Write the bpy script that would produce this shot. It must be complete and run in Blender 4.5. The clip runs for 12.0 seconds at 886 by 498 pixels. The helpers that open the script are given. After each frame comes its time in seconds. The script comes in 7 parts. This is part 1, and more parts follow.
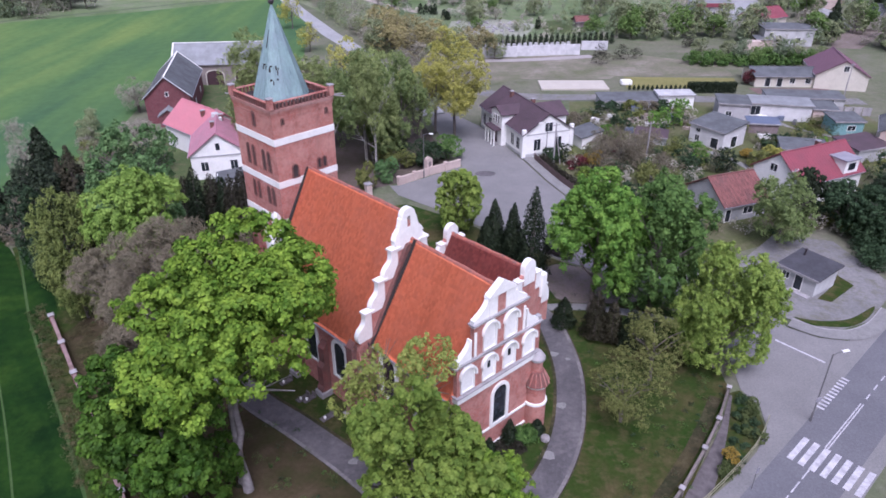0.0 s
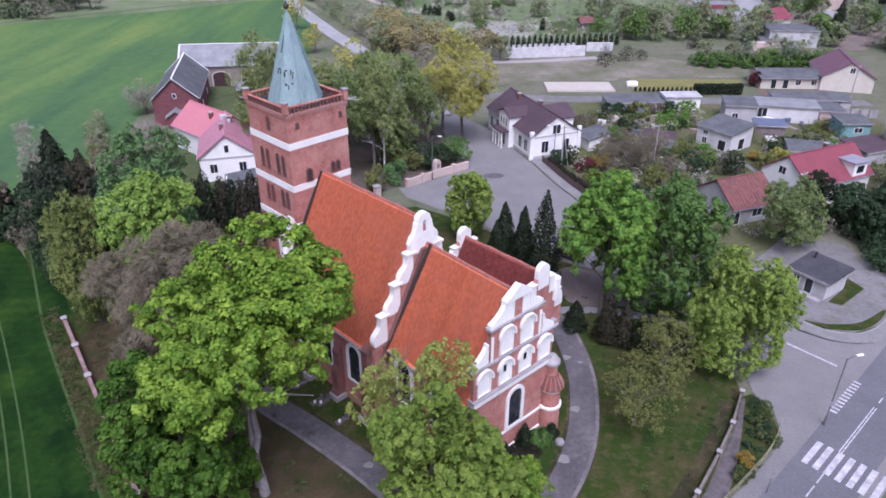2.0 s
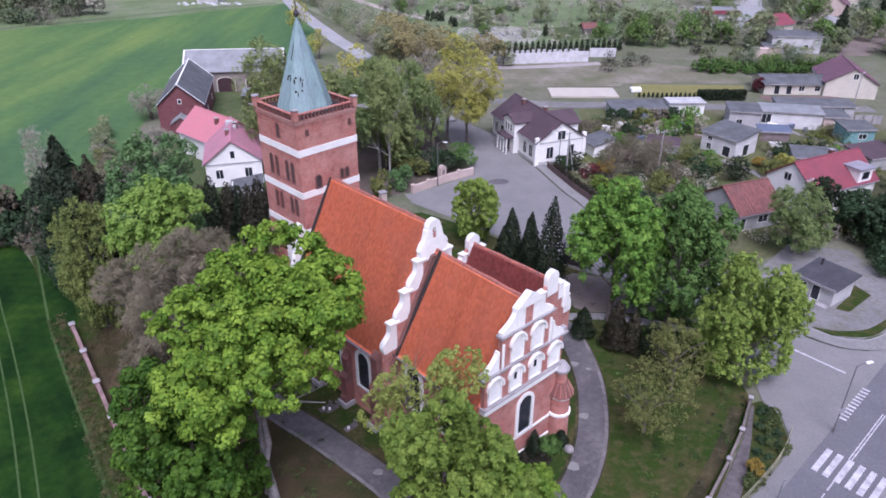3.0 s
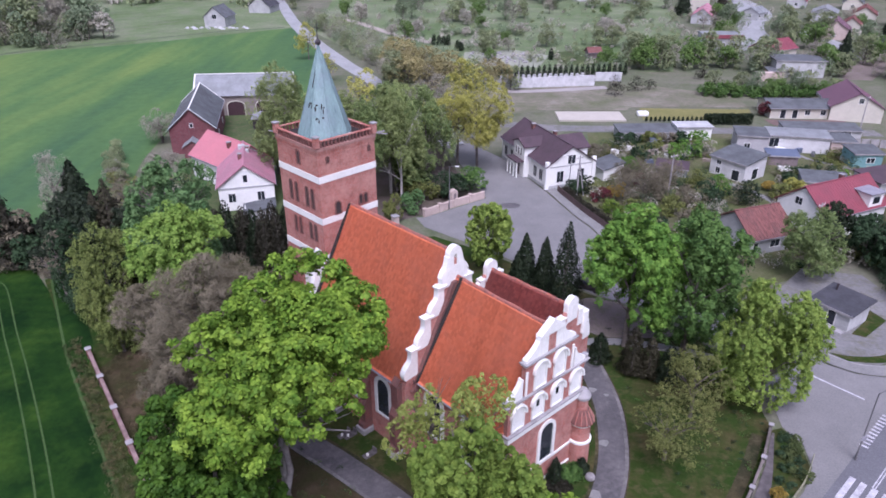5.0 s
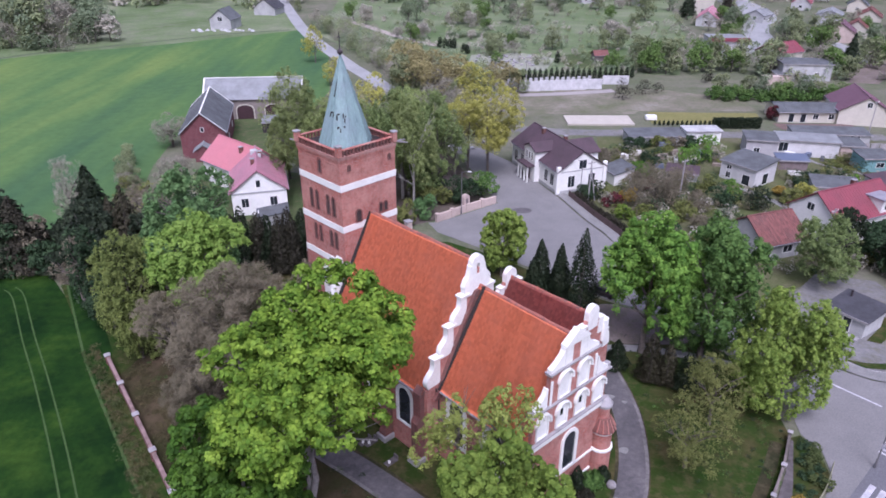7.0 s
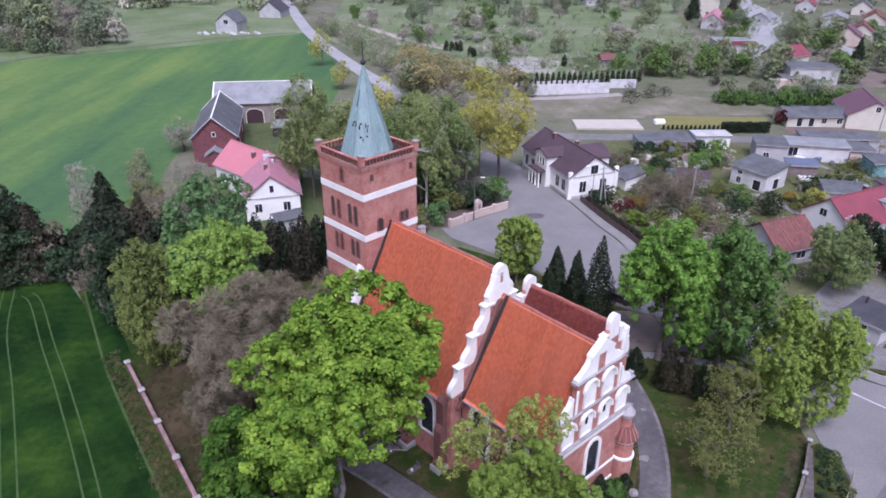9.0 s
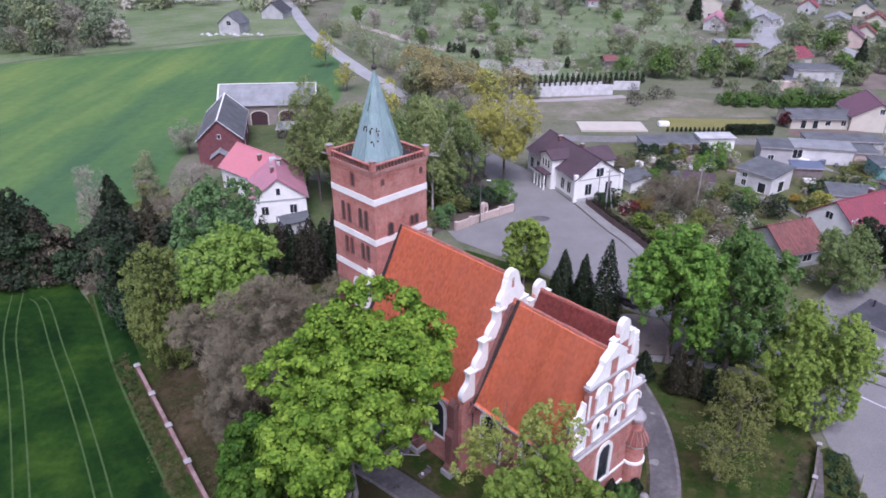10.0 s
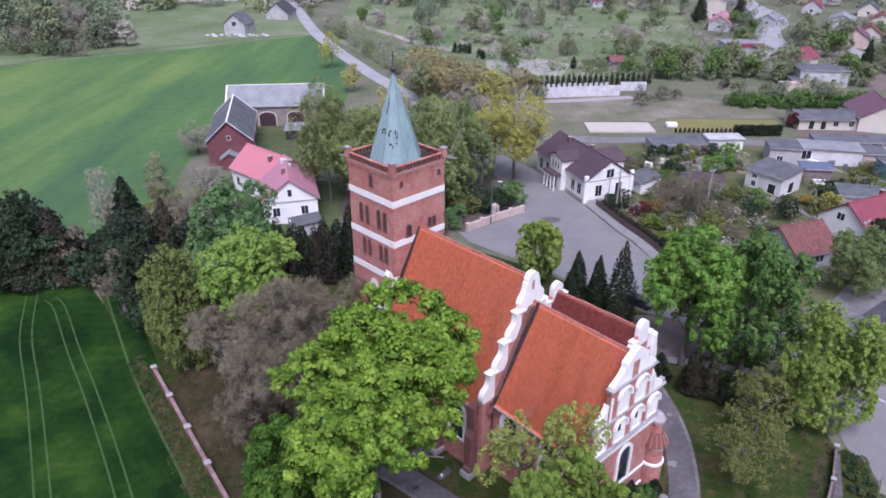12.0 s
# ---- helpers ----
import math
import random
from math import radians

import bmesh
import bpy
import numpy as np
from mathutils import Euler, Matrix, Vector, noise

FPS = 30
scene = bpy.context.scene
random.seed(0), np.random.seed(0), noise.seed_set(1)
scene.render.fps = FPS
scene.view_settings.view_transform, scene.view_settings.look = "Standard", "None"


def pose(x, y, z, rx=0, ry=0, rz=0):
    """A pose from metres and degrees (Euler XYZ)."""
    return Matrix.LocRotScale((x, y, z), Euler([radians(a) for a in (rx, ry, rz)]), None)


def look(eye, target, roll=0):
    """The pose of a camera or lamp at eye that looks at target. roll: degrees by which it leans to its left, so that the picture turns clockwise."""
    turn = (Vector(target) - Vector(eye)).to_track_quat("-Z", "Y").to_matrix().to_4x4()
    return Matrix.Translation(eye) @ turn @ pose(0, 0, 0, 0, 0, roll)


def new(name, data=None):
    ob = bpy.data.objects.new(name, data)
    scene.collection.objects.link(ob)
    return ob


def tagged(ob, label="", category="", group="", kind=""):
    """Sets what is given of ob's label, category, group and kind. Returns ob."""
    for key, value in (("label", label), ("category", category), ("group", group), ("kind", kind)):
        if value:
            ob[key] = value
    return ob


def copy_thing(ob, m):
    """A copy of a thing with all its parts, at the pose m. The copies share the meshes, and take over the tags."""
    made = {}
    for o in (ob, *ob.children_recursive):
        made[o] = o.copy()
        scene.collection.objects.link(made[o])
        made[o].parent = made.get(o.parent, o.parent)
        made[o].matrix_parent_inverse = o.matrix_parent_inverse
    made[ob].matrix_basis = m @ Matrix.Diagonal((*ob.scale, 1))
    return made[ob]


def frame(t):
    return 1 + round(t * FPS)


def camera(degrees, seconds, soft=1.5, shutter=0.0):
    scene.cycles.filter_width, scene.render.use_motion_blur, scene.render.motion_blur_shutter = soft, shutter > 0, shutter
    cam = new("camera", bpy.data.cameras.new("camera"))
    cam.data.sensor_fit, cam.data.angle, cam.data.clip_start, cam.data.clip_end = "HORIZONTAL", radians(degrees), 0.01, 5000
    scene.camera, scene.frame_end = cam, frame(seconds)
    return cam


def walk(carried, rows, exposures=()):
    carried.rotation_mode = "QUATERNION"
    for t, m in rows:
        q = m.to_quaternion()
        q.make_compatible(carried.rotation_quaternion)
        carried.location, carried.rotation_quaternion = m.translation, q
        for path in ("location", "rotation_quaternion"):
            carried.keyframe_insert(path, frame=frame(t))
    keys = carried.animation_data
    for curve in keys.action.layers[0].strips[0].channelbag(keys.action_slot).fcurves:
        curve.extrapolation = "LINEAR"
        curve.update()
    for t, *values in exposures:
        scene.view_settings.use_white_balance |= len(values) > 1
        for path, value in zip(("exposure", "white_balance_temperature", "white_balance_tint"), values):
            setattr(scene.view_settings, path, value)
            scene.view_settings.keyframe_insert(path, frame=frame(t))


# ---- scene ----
cam = camera(65.6, 12.0, soft=1.72)
METRES, EYE, TILT, LEAN, TURN = 12.2, 48.6, -29.0, 0.0, 0.0
ROWS = [
    (0.0, 0.0, 0.0, 0.0, 0.0, 0.0, -0.0),
    (0.5, -0.024, -0.004, 0.008, 0.01, -0.01, -0.01),
    (1.0, -0.0506, -0.0078, 0.0164, 0.03, -0.01, -0.01),
    (1.5, -0.0813, -0.0115, 0.0259, 0.03, -0.02, -0.03),
    (2.0, -0.1144, -0.015, 0.0347, 0.04, -0.02, -0.04),
    (2.5, -0.1522, -0.0188, 0.0447, 0.05, -0.03, -0.06),
    (4.3, -0.2815, -0.0318, 0.082, 0.12, 2.03, -0.14),
    (4.5, -0.2989, -0.0337, 0.087, 0.12, 2.04, -0.14),
    (5.0, -0.3429, -0.0399, 0.1, 0.14, 2.05, -0.15),
    (5.5, -0.388, -0.0473, 0.1161, 0.13, 2.07, -0.16),
    (6.0, -0.428, -0.0547, 0.1316, 0.16, 2.07, -0.16),
    (6.5, -0.4717, -0.0629, 0.148, 0.17, 2.07, -0.17),
    (7.0, -0.5154, -0.0716, 0.1653, 0.18, 2.08, -0.18),
    (9.0, -0.6976, -0.1081, 0.2361, 0.21, 2.11, -0.22),
    (9.5, -0.7424, -0.1167, 0.2533, 0.21, 2.12, -0.22),
    (10.0, -0.7865, -0.1262, 0.2712, 0.22, 2.13, -0.23),
    (10.5, -0.8283, -0.1345, 0.2862, 0.23, 2.12, -0.24),
    (11.0, -0.8721, -0.1377, 0.2892, 0.25, 2.13, -0.22),
    (11.5, -0.9081, -0.1395, 0.2885, 0.26, 2.13, -0.22),
    (12.0, -0.9386, -0.1426, 0.2872, 0.29, 2.13, -0.23),
]
walk(cam, [(t, pose(0, 0, EYE, TILT, LEAN, TURN) @ pose(METRES * x, METRES * y, METRES * z, 90 + pitch, roll, yaw)) for t, x, y, z, yaw, pitch, roll in ROWS], [(0.0, 0.41, 5740, 33.5), (12.0, 0.41, 5740, 33.5)])

# ---- overcast evening light ----
world = bpy.data.worlds.new("world")
scene.world = world
world.use_nodes = True
wn, wl = world.node_tree.nodes, world.node_tree.links
sky = wn.new("ShaderNodeTexSky")
sky.sky_type, sky.sun_disc = "NISHITA", False
sky.sun_elevation, sky.sun_rotation = radians(55), radians(180)
sky.air_density, sky.dust_density = 1.2, 4.0
pale = wn.new("ShaderNodeHueSaturation")
pale.inputs["Saturation"].default_value = 0.65
wl.new(sky.outputs[0], pale.inputs["Color"])
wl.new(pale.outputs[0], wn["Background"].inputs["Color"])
wn["Background"].inputs["Strength"].default_value = 0.124
sun_data = bpy.data.lights.new("sun", "SUN")
sun_data.energy, sun_data.angle, sun_data.color = 2.65, radians(34), (0.97, 0.98, 1.0)
sun = new("sun", sun_data)
sun.matrix_world = look((8, 0, 100), (0, 60, 0))

# ---- mesh helpers ----


def part(name, bm, material, parent=None, label=""):
    """Links a bmesh as one mesh object, under a thing or a part."""
    me = bpy.data.meshes.new(name)
    bm.normal_update()
    bm.to_mesh(me)
    bm.free()
    me.materials.append(material)
    ob = new(name, me)
    ob.parent = parent
    if label:
        ob["label"] = label
    return ob


def arrays(name, verts, faces, material, parent=None, label=""):
    """Links a mesh from numpy arrays of quads."""
    me = bpy.data.meshes.new(name)
    n, k = len(faces), faces.shape[1]
    me.vertices.add(len(verts))
    me.vertices.foreach_set("co", verts.astype(np.float32).ravel())
    me.loops.add(n * k)
    me.loops.foreach_set("vertex_index", faces.astype(np.int32).ravel())
    me.polygons.add(n)
    me.polygons.foreach_set("loop_start", np.arange(0, n * k, k, dtype=np.int32))
    me.update(calc_edges=True)
    me.validate()
    me.materials.append(material)
    ob = new(name, me)
    ob.parent = parent
    if label:
        ob["label"] = label
    return ob


def thing(name, m, label, category, group="", kind=""):
    """An Empty at the base of a thing, that parents its parts."""
    ob = new(name)
    ob.empty_display_size = 0.3
    ob.matrix_world = m
    return tagged(ob, label, category, group, kind)


def box(bm, x0, x1, y0, y1, z0, z1):
    vs = [bm.verts.new(p) for p in ((x0, y0, z0), (x1, y0, z0), (x1, y1, z0), (x0, y1, z0), (x0, y0, z1), (x1, y0, z1), (x1, y1, z1), (x0, y1, z1))]
    for f in ((3, 2, 1, 0), (4, 5, 6, 7), (0, 1, 5, 4), (1, 2, 6, 5), (2, 3, 7, 6), (3, 0, 4, 7)):
        bm.faces.new([vs[i] for i in f])
    return bm


def boxed(*a, bevel=0.0):
    bm = box(bmesh.new(), *a)
    if bevel:
        bmesh.ops.bevel(bm, geom=bm.edges[:], offset=bevel, segments=1, affect="EDGES")
    return bm


def prism(bm, outline, a0, a1, axis="y"):
    """Extrudes a flat outline of (p, q) from a0 to a1 along an axis. For axis x: (y, z); y: (x, z); z: (x, y)."""
    put = {"x": lambda p, q, a: (a, p, q), "y": lambda p, q, a: (p, a, q), "z": lambda p, q, a: (p, q, a)}[axis]
    lo = [bm.verts.new(put(p, q, a0)) for p, q in outline]
    hi = [bm.verts.new(put(p, q, a1)) for p, q in outline]
    n = len(outline)
    bm.faces.new(lo[::-1])
    bm.faces.new(hi)
    for i in range(n):
        bm.faces.new((lo[i], lo[(i + 1) % n], hi[(i + 1) % n], hi[i]))
    bmesh.ops.recalc_face_normals(bm, faces=bm.faces[:])
    return bm


def ring(bm, outer, inner, a0, a1, axis="x"):
    """A frame between two outlines with the same number of points, extruded."""
    put = {"x": lambda p, q, a: (a, p, q), "y": lambda p, q, a: (p, a, q), "z": lambda p, q, a: (p, q, a)}[axis]
    n = len(outer)
    v = [[bm.verts.new(put(p, q, a)) for p, q in line] for a in (a0, a1) for line in (outer, inner)]
    for i in range(n):
        j = (i + 1) % n
        for a, b in ((0, 1), (1, 3), (3, 2), (2, 0)):
            bm.faces.new((v[a][i], v[a][j], v[b][j], v[b][i]))
    bmesh.ops.recalc_face_normals(bm, faces=bm.faces[:])
    return bm


def arch(c, z0, w, h, pointed=0.0, n=9):
    """An upright outline with a round (or pointed) head: sill centre c, z0; width w, full height h."""
    r = w / 2
    spring = z0 + h - r * (1 + pointed)
    pts = [(c - r, z0), (c + r, z0)]
    for i in range(n + 1):
        a = math.pi * i / n
        pts.append((c + r * math.cos(a), spring + r * (1 + pointed) * math.sin(a)))
    return pts


def tube(path, radii, sides=8):
    """Vertices and quads of a tube along a path."""
    path = [Vector(p) for p in path]
    vs, fs = [], []
    for i, p in enumerate(path):
        d = (path[min(i + 1, len(path) - 1)] - path[max(i - 1, 0)]).normalized()
        q = d.to_track_quat("Z", "Y")
        for k in range(sides):
            a = 2 * math.pi * k / sides
            vs.append(p + q @ Vector((math.cos(a) * radii[i], math.sin(a) * radii[i], 0)))
    for i in range(len(path) - 1):
        for k in range(sides):
            a, b = i * sides + k, i * sides + (k + 1) % sides
            fs.append((a, b, b + sides, a + sides))
    return vs, fs


def tubes(name, runs, material, parent=None, label="", sides=8):
    vs, fs = [], []
    for path, radii in runs:
        v, f = tube(path, radii, sides)
        fs += [tuple(i + len(vs) for i in q) for q in f]
        vs += v
    ob = arrays(name, np.array([tuple(v) for v in vs]), np.array(fs), material, parent, label)
    ob.data.polygons.foreach_set("use_smooth", [True] * len(ob.data.polygons))
    return ob


def lathe(bm, profile, sides=16, cx=0.0, cy=0.0, turn=0.0):
    """A body of revolution from (radius, z) pairs."""
    rings = []
    for r, z in profile:
        rings.append([bm.verts.new((cx + r * math.cos(2 * math.pi * k / sides + turn), cy + r * math.sin(2 * math.pi * k / sides + turn), z)) for k in range(sides)])
    for a, b in zip(rings, rings[1:]):
        for k in range(sides):
            bm.faces.new((a[k], a[(k + 1) % sides], b[(k + 1) % sides], b[k]))
    bm.faces.new(rings[0][::-1])
    bm.faces.new(rings[-1])
    return bm


def sheet(name, outline, z, material, label="", category="", kind="structure", thick=0.0, parent=None):
    """A flat piece of ground with its own outline; thick: how far its sides go down."""
    bm = bmesh.new()
    if thick:
        prism(bm, outline, z - thick, z, "z")
    else:
        f = bm.faces.new([bm.verts.new((x, y, z)) for x, y in outline])
        if f.normal.z < 0:
            f.normal_flip()
    bmesh.ops.triangulate(bm, faces=[f for f in bm.faces if len(f.verts) > 4])
    bmesh.ops.recalc_face_normals(bm, faces=bm.faces[:])
    ob = part(name, bm, material, parent)
    if not thick:
        me = ob.data
        if me.polygons[0].normal.z < 0:
            me.flip_normals()
    return tagged(ob, label, category, "", kind)


# ---- materials ----


def nodes_of(name):
    m = bpy.data.materials.new(name)
    m.use_nodes = True
    return m, m.node_tree.nodes, m.node_tree.links


def noise_tex(N, L, vec, scale, detail=4.0, rough=0.6):
    t = N.new("ShaderNodeTexNoise")
    t.inputs["Scale"].default_value, t.inputs["Detail"].default_value, t.inputs["Roughness"].default_value = scale, detail, rough
    L.new(vec, t.inputs["Vector"])
    return t.outputs["Fac"]


def ramp(N, L, fac, stops):
    r = N.new("ShaderNodeValToRGB")
    while len(r.color_ramp.elements) < len(stops):
        r.color_ramp.elements.new(0.5)
    for e, (p, c) in zip(r.color_ramp.elements, stops):
        e.position, e.color = p, (*c, 1)
    L.new(fac, r.inputs["Fac"])
    return r.outputs["Color"]


def blend(N, L, fac, a, b, mode="MIX"):
    x = N.new("ShaderNodeMix")
    x.data_type, x.blend_type = "RGBA", mode
    for sock, val in ((x.inputs["Factor"], fac), (x.inputs["A"], a), (x.inputs["B"], b)):
        if isinstance(val, (int, float)):
            sock.default_value = val
        elif isinstance(val, tuple):
            sock.default_value = (*val, 1)
        else:
            L.new(val, sock)
    return x.outputs["Result"]


def calc(N, L, op, a, b=0.0):
    x = N.new("ShaderNodeMath")
    x.operation = op
    for sock, val in zip(x.inputs, (a, b)):
        if isinstance(val, (int, float)):
            sock.default_value = val
        else:
            L.new(val, sock)
    return x.outputs[0]


def finish(N, L, color, rough, height=None, strength=0.3, distance=0.02, metal=0.0, gloss=0.4):
    b = N["Principled BSDF"]
    L.new(color, b.inputs["Base Color"])
    if isinstance(rough, float):
        b.inputs["Roughness"].default_value = rough
    else:
        L.new(rough, b.inputs["Roughness"])
    b.inputs["Metallic"].default_value = metal
    b.inputs["Specular IOR Level"].default_value = gloss
    if height is not None:
        bump = N.new("ShaderNodeBump")
        bump.inputs["Strength"].default_value, bump.inputs["Distance"].default_value = strength, distance
        L.new(height, bump.inputs["Height"])
        L.new(bump.outputs[0], b.inputs["Normal"])


def shades(c, k):
    return tuple(min(1.0, x * k) for x in c)


def worn(name, base, stain=None, rough=0.8, big=0.35, fine=6.0, amount=0.5, bump=0.3, metal=0.0):
    """A plain surface with stains at one scale and grain at another."""
    m, N, L = nodes_of(name)
    vec = N.new("ShaderNodeTexCoord").outputs["Object"]
    a = noise_tex(N, L, vec, big, 5.0, 0.65)
    b = noise_tex(N, L, vec, fine, 4.0, 0.7)
    stain = stain or shades(base, 0.62)
    col = ramp(N, L, a, [(0.36, stain), (0.62, base)])
    col = blend(N, L, amount, base, col)
    col = blend(N, L, 0.55, col, ramp(N, L, b, [(0.25, (0.62, 0.62, 0.62)), (0.75, (1.0, 1.0, 1.0))]), "MULTIPLY")
    finish(N, L, col, rough, b, bump, 0.03, metal)
    return m


def brickwork(name, c1, c2, mortar, stain, streak=0.0):
    m, N, L = nodes_of(name)
    vec = N.new("ShaderNodeTexCoord").outputs["Object"]
    sep = N.new("ShaderNodeSeparateXYZ")
    L.new(vec, sep.inputs[0])
    com = N.new("ShaderNodeCombineXYZ")
    L.new(calc(N, L, "ADD", sep.outputs[0], sep.outputs[1]), com.inputs[0])
    L.new(sep.outputs[2], com.inputs[1])
    br = N.new("ShaderNodeTexBrick")
    br.inputs["Scale"].default_value = 1.0
    br.inputs["Brick Width"].default_value, br.inputs["Row Height"].default_value, br.inputs["Mortar Size"].default_value = 0.30, 0.095, 0.010
    br.inputs["Color1"].default_value, br.inputs["Color2"].default_value, br.inputs["Mortar"].default_value = (*c1, 1), (*c2, 1), (*mortar, 1)
    L.new(com.outputs[0], br.inputs["Vector"])
    a = noise_tex(N, L, vec, 0.45, 6.0, 0.7)
    b = noise_tex(N, L, vec, 4.0, 5.0, 0.7)
    col = blend(N, L, ramp(N, L, a, [(0.38, (0, 0, 0)), (0.66, (0.85, 0.85, 0.85))]), br.outputs["Color"], stain)
    col = blend(N, L, 0.5, col, ramp(N, L, b, [(0.25, (0.55, 0.52, 0.52)), (0.7, (1.0, 1.0, 1.0))]), "MULTIPLY")
    d = noise_tex(N, L, vec, 1.3, 6.0, 0.75)
    col = blend(N, L, ramp(N, L, d, [(0.5, (0, 0, 0)), (0.68, (0.55, 0.55, 0.55))]), col, shades(c2, 0.45))
    if streak:
        mp = N.new("ShaderNodeMapping")
        mp.inputs["Scale"].default_value = (1.6, 1.6, 0.12)
        L.new(vec, mp.inputs[0])
        s = noise_tex(N, L, mp.outputs[0], 1.0, 5.0, 0.7)
        col = blend(N, L, ramp(N, L, s, [(0.5, (0, 0, 0)), (0.75, (streak, streak, streak))]), col, shades(stain, 0.55))
    finish(N, L, col, 0.88, calc(N, L, "SUBTRACT", b, br.outputs["Fac"]), 0.5, 0.02)
    return m


def tiles(name, stops, moss, run="x", step=0.24, row=0.33):
    """Roof tiles: each tile its own tone; run is the axis along the eaves, rows go up the slope by height."""
    m, N, L = nodes_of(name)
    vec = N.new("ShaderNodeTexCoord").outputs["Object"]
    sep = N.new("ShaderNodeSeparateXYZ")
    L.new(vec, sep.inputs[0])
    com = N.new("ShaderNodeCombineXYZ")
    L.new(calc(N, L, "FLOOR", calc(N, L, "DIVIDE", sep.outputs[0 if run == "x" else 1], step)), com.inputs[0])
    L.new(calc(N, L, "FLOOR", calc(N, L, "DIVIDE", sep.outputs[2], row)), com.inputs[1])
    wn_ = N.new("ShaderNodeTexWhiteNoise")
    wn_.noise_dimensions = "2D"
    L.new(com.outputs[0], wn_.inputs["Vector"])
    col = ramp(N, L, wn_.outputs["Value"], stops)
    a = noise_tex(N, L, vec, 0.3, 6.0, 0.7)
    b = noise_tex(N, L, vec, 2.2, 5.0, 0.7)
    col = blend(N, L, ramp(N, L, a, [(0.45, (0, 0, 0)), (0.75, (0.6, 0.6, 0.6))]), col, moss)
    col = blend(N, L, 0.6, col, ramp(N, L, b, [(0.3, (0.8, 0.78, 0.76)), (0.7, (1.0, 1.0, 1.0))]), "MULTIPLY")
    finish(N, L, col, 0.75, b, 0.3, 0.02)
    return m


def foliage(name, dark, mid, light, glow=0.14):
    """Leaves: each leaf its own green, part of the light goes through."""
    m, N, L = nodes_of(name)
    rnd = N.new("ShaderNodeNewGeometry").outputs["Random Per Island"]
    info = N.new("ShaderNodeObjectInfo").outputs["Random"]
    vec = N.new("ShaderNodeTexCoord").outputs["Object"]
    a = noise_tex(N, L, vec, 0.45, 3.0, 0.6)
    half = tuple((p + q) / 2 for p, q in zip(dark, mid))
    high = tuple((p + q) / 2 for p, q in zip(mid, light))
    col = ramp(N, L, rnd, [(0.0, half), (0.5, mid), (1.0, high)])
    fine = noise_tex(N, L, vec, 1.1, 2.0, 0.5)
    col = blend(N, L, ramp(N, L, a, [(0.42, (0, 0, 0)), (0.68, (0.6, 0.6, 0.6))]), col, light)
    col = blend(N, L, ramp(N, L, fine, [(0.34, (0.6, 0.6, 0.6)), (0.55, (0, 0, 0))]), col, dark)
    hs = N.new("ShaderNodeHueSaturation")
    L.new(col, hs.inputs["Color"])
    L.new(calc(N, L, "ADD", calc(N, L, "MULTIPLY", info, 0.3), 0.85), hs.inputs["Value"])
    b = N["Principled BSDF"]
    L.new(hs.outputs[0], b.inputs["Base Color"])
    b.inputs["Roughness"].default_value = 0.65
    b.inputs["Specular IOR Level"].default_value = 0.15
    tr = N.new("ShaderNodeBsdfTranslucent")
    L.new(hs.outputs[0], tr.inputs["Color"])
    mx = N.new("ShaderNodeMixShader")
    mx.inputs[0].default_value = glow
    L.new(b.outputs[0], mx.inputs[1])
    L.new(tr.outputs[0], mx.inputs[2])
    L.new(mx.outputs[0], N["Material Output"].inputs["Surface"])
    return m


def turf(name, stops, patch, scale=0.12, patches=0.5, fine=3.0):
    m, N, L = nodes_of(name)
    vec = N.new("ShaderNodeTexCoord").outputs["Object"]
    a = noise_tex(N, L, vec, scale, 7.0, 0.65)
    b = noise_tex(N, L, vec, fine, 6.0, 0.75)
    c = noise_tex(N, L, vec, scale * 4.1, 6.0, 0.7)
    col = ramp(N, L, a, stops)
    col = blend(N, L, ramp(N, L, c, [(0.48, (0, 0, 0)), (0.66, (patches, patches, patches))]), col, patch)
    col = blend(N, L, 0.7, col, ramp(N, L, b, [(0.28, (0.5, 0.5, 0.5)), (0.72, (1.0, 1.0, 1.0))]), "MULTIPLY")
    finish(N, L, col, 0.95, b, 0.5, 0.08, 0.0, 0.08)
    return m


def crop_rows(name, stops):
    """A wide field: drilled rows in long streaks, with damp dark and thin pale sweeps."""
    m, N, L = nodes_of(name)
    vec = N.new("ShaderNodeTexCoord").outputs["Object"]
    mp = N.new("ShaderNodeMapping")
    mp.inputs["Rotation"].default_value = (0, 0, radians(-24))
    mp.inputs["Scale"].default_value = (0.05, 0.006, 1.0)
    L.new(vec, mp.inputs[0])
    a = noise_tex(N, L, mp.outputs[0], 1.0, 5.0, 0.6)
    b = noise_tex(N, L, vec, 0.35, 7.0, 0.75)
    wide = N.new("ShaderNodeMapping")
    wide.inputs["Rotation"].default_value = (0, 0, radians(-40))
    wide.inputs["Scale"].default_value = (0.018, 0.007, 1.0)
    L.new(vec, wide.inputs[0])
    w = noise_tex(N, L, wide.outputs[0], 1.0, 3.0, 0.5)
    col = ramp(N, L, calc(N, L, "ADD", calc(N, L, "MULTIPLY", a, 0.5), calc(N, L, "MULTIPLY", w, 0.5)), stops)
    col = blend(N, L, 0.7, col, ramp(N, L, b, [(0.28, (0.6, 0.6, 0.6)), (0.72, (1.0, 1.0, 1.0))]), "MULTIPLY")
    finish(N, L, col, 0.95, b, 0.4, 0.1, 0.0, 0.08)
    return m


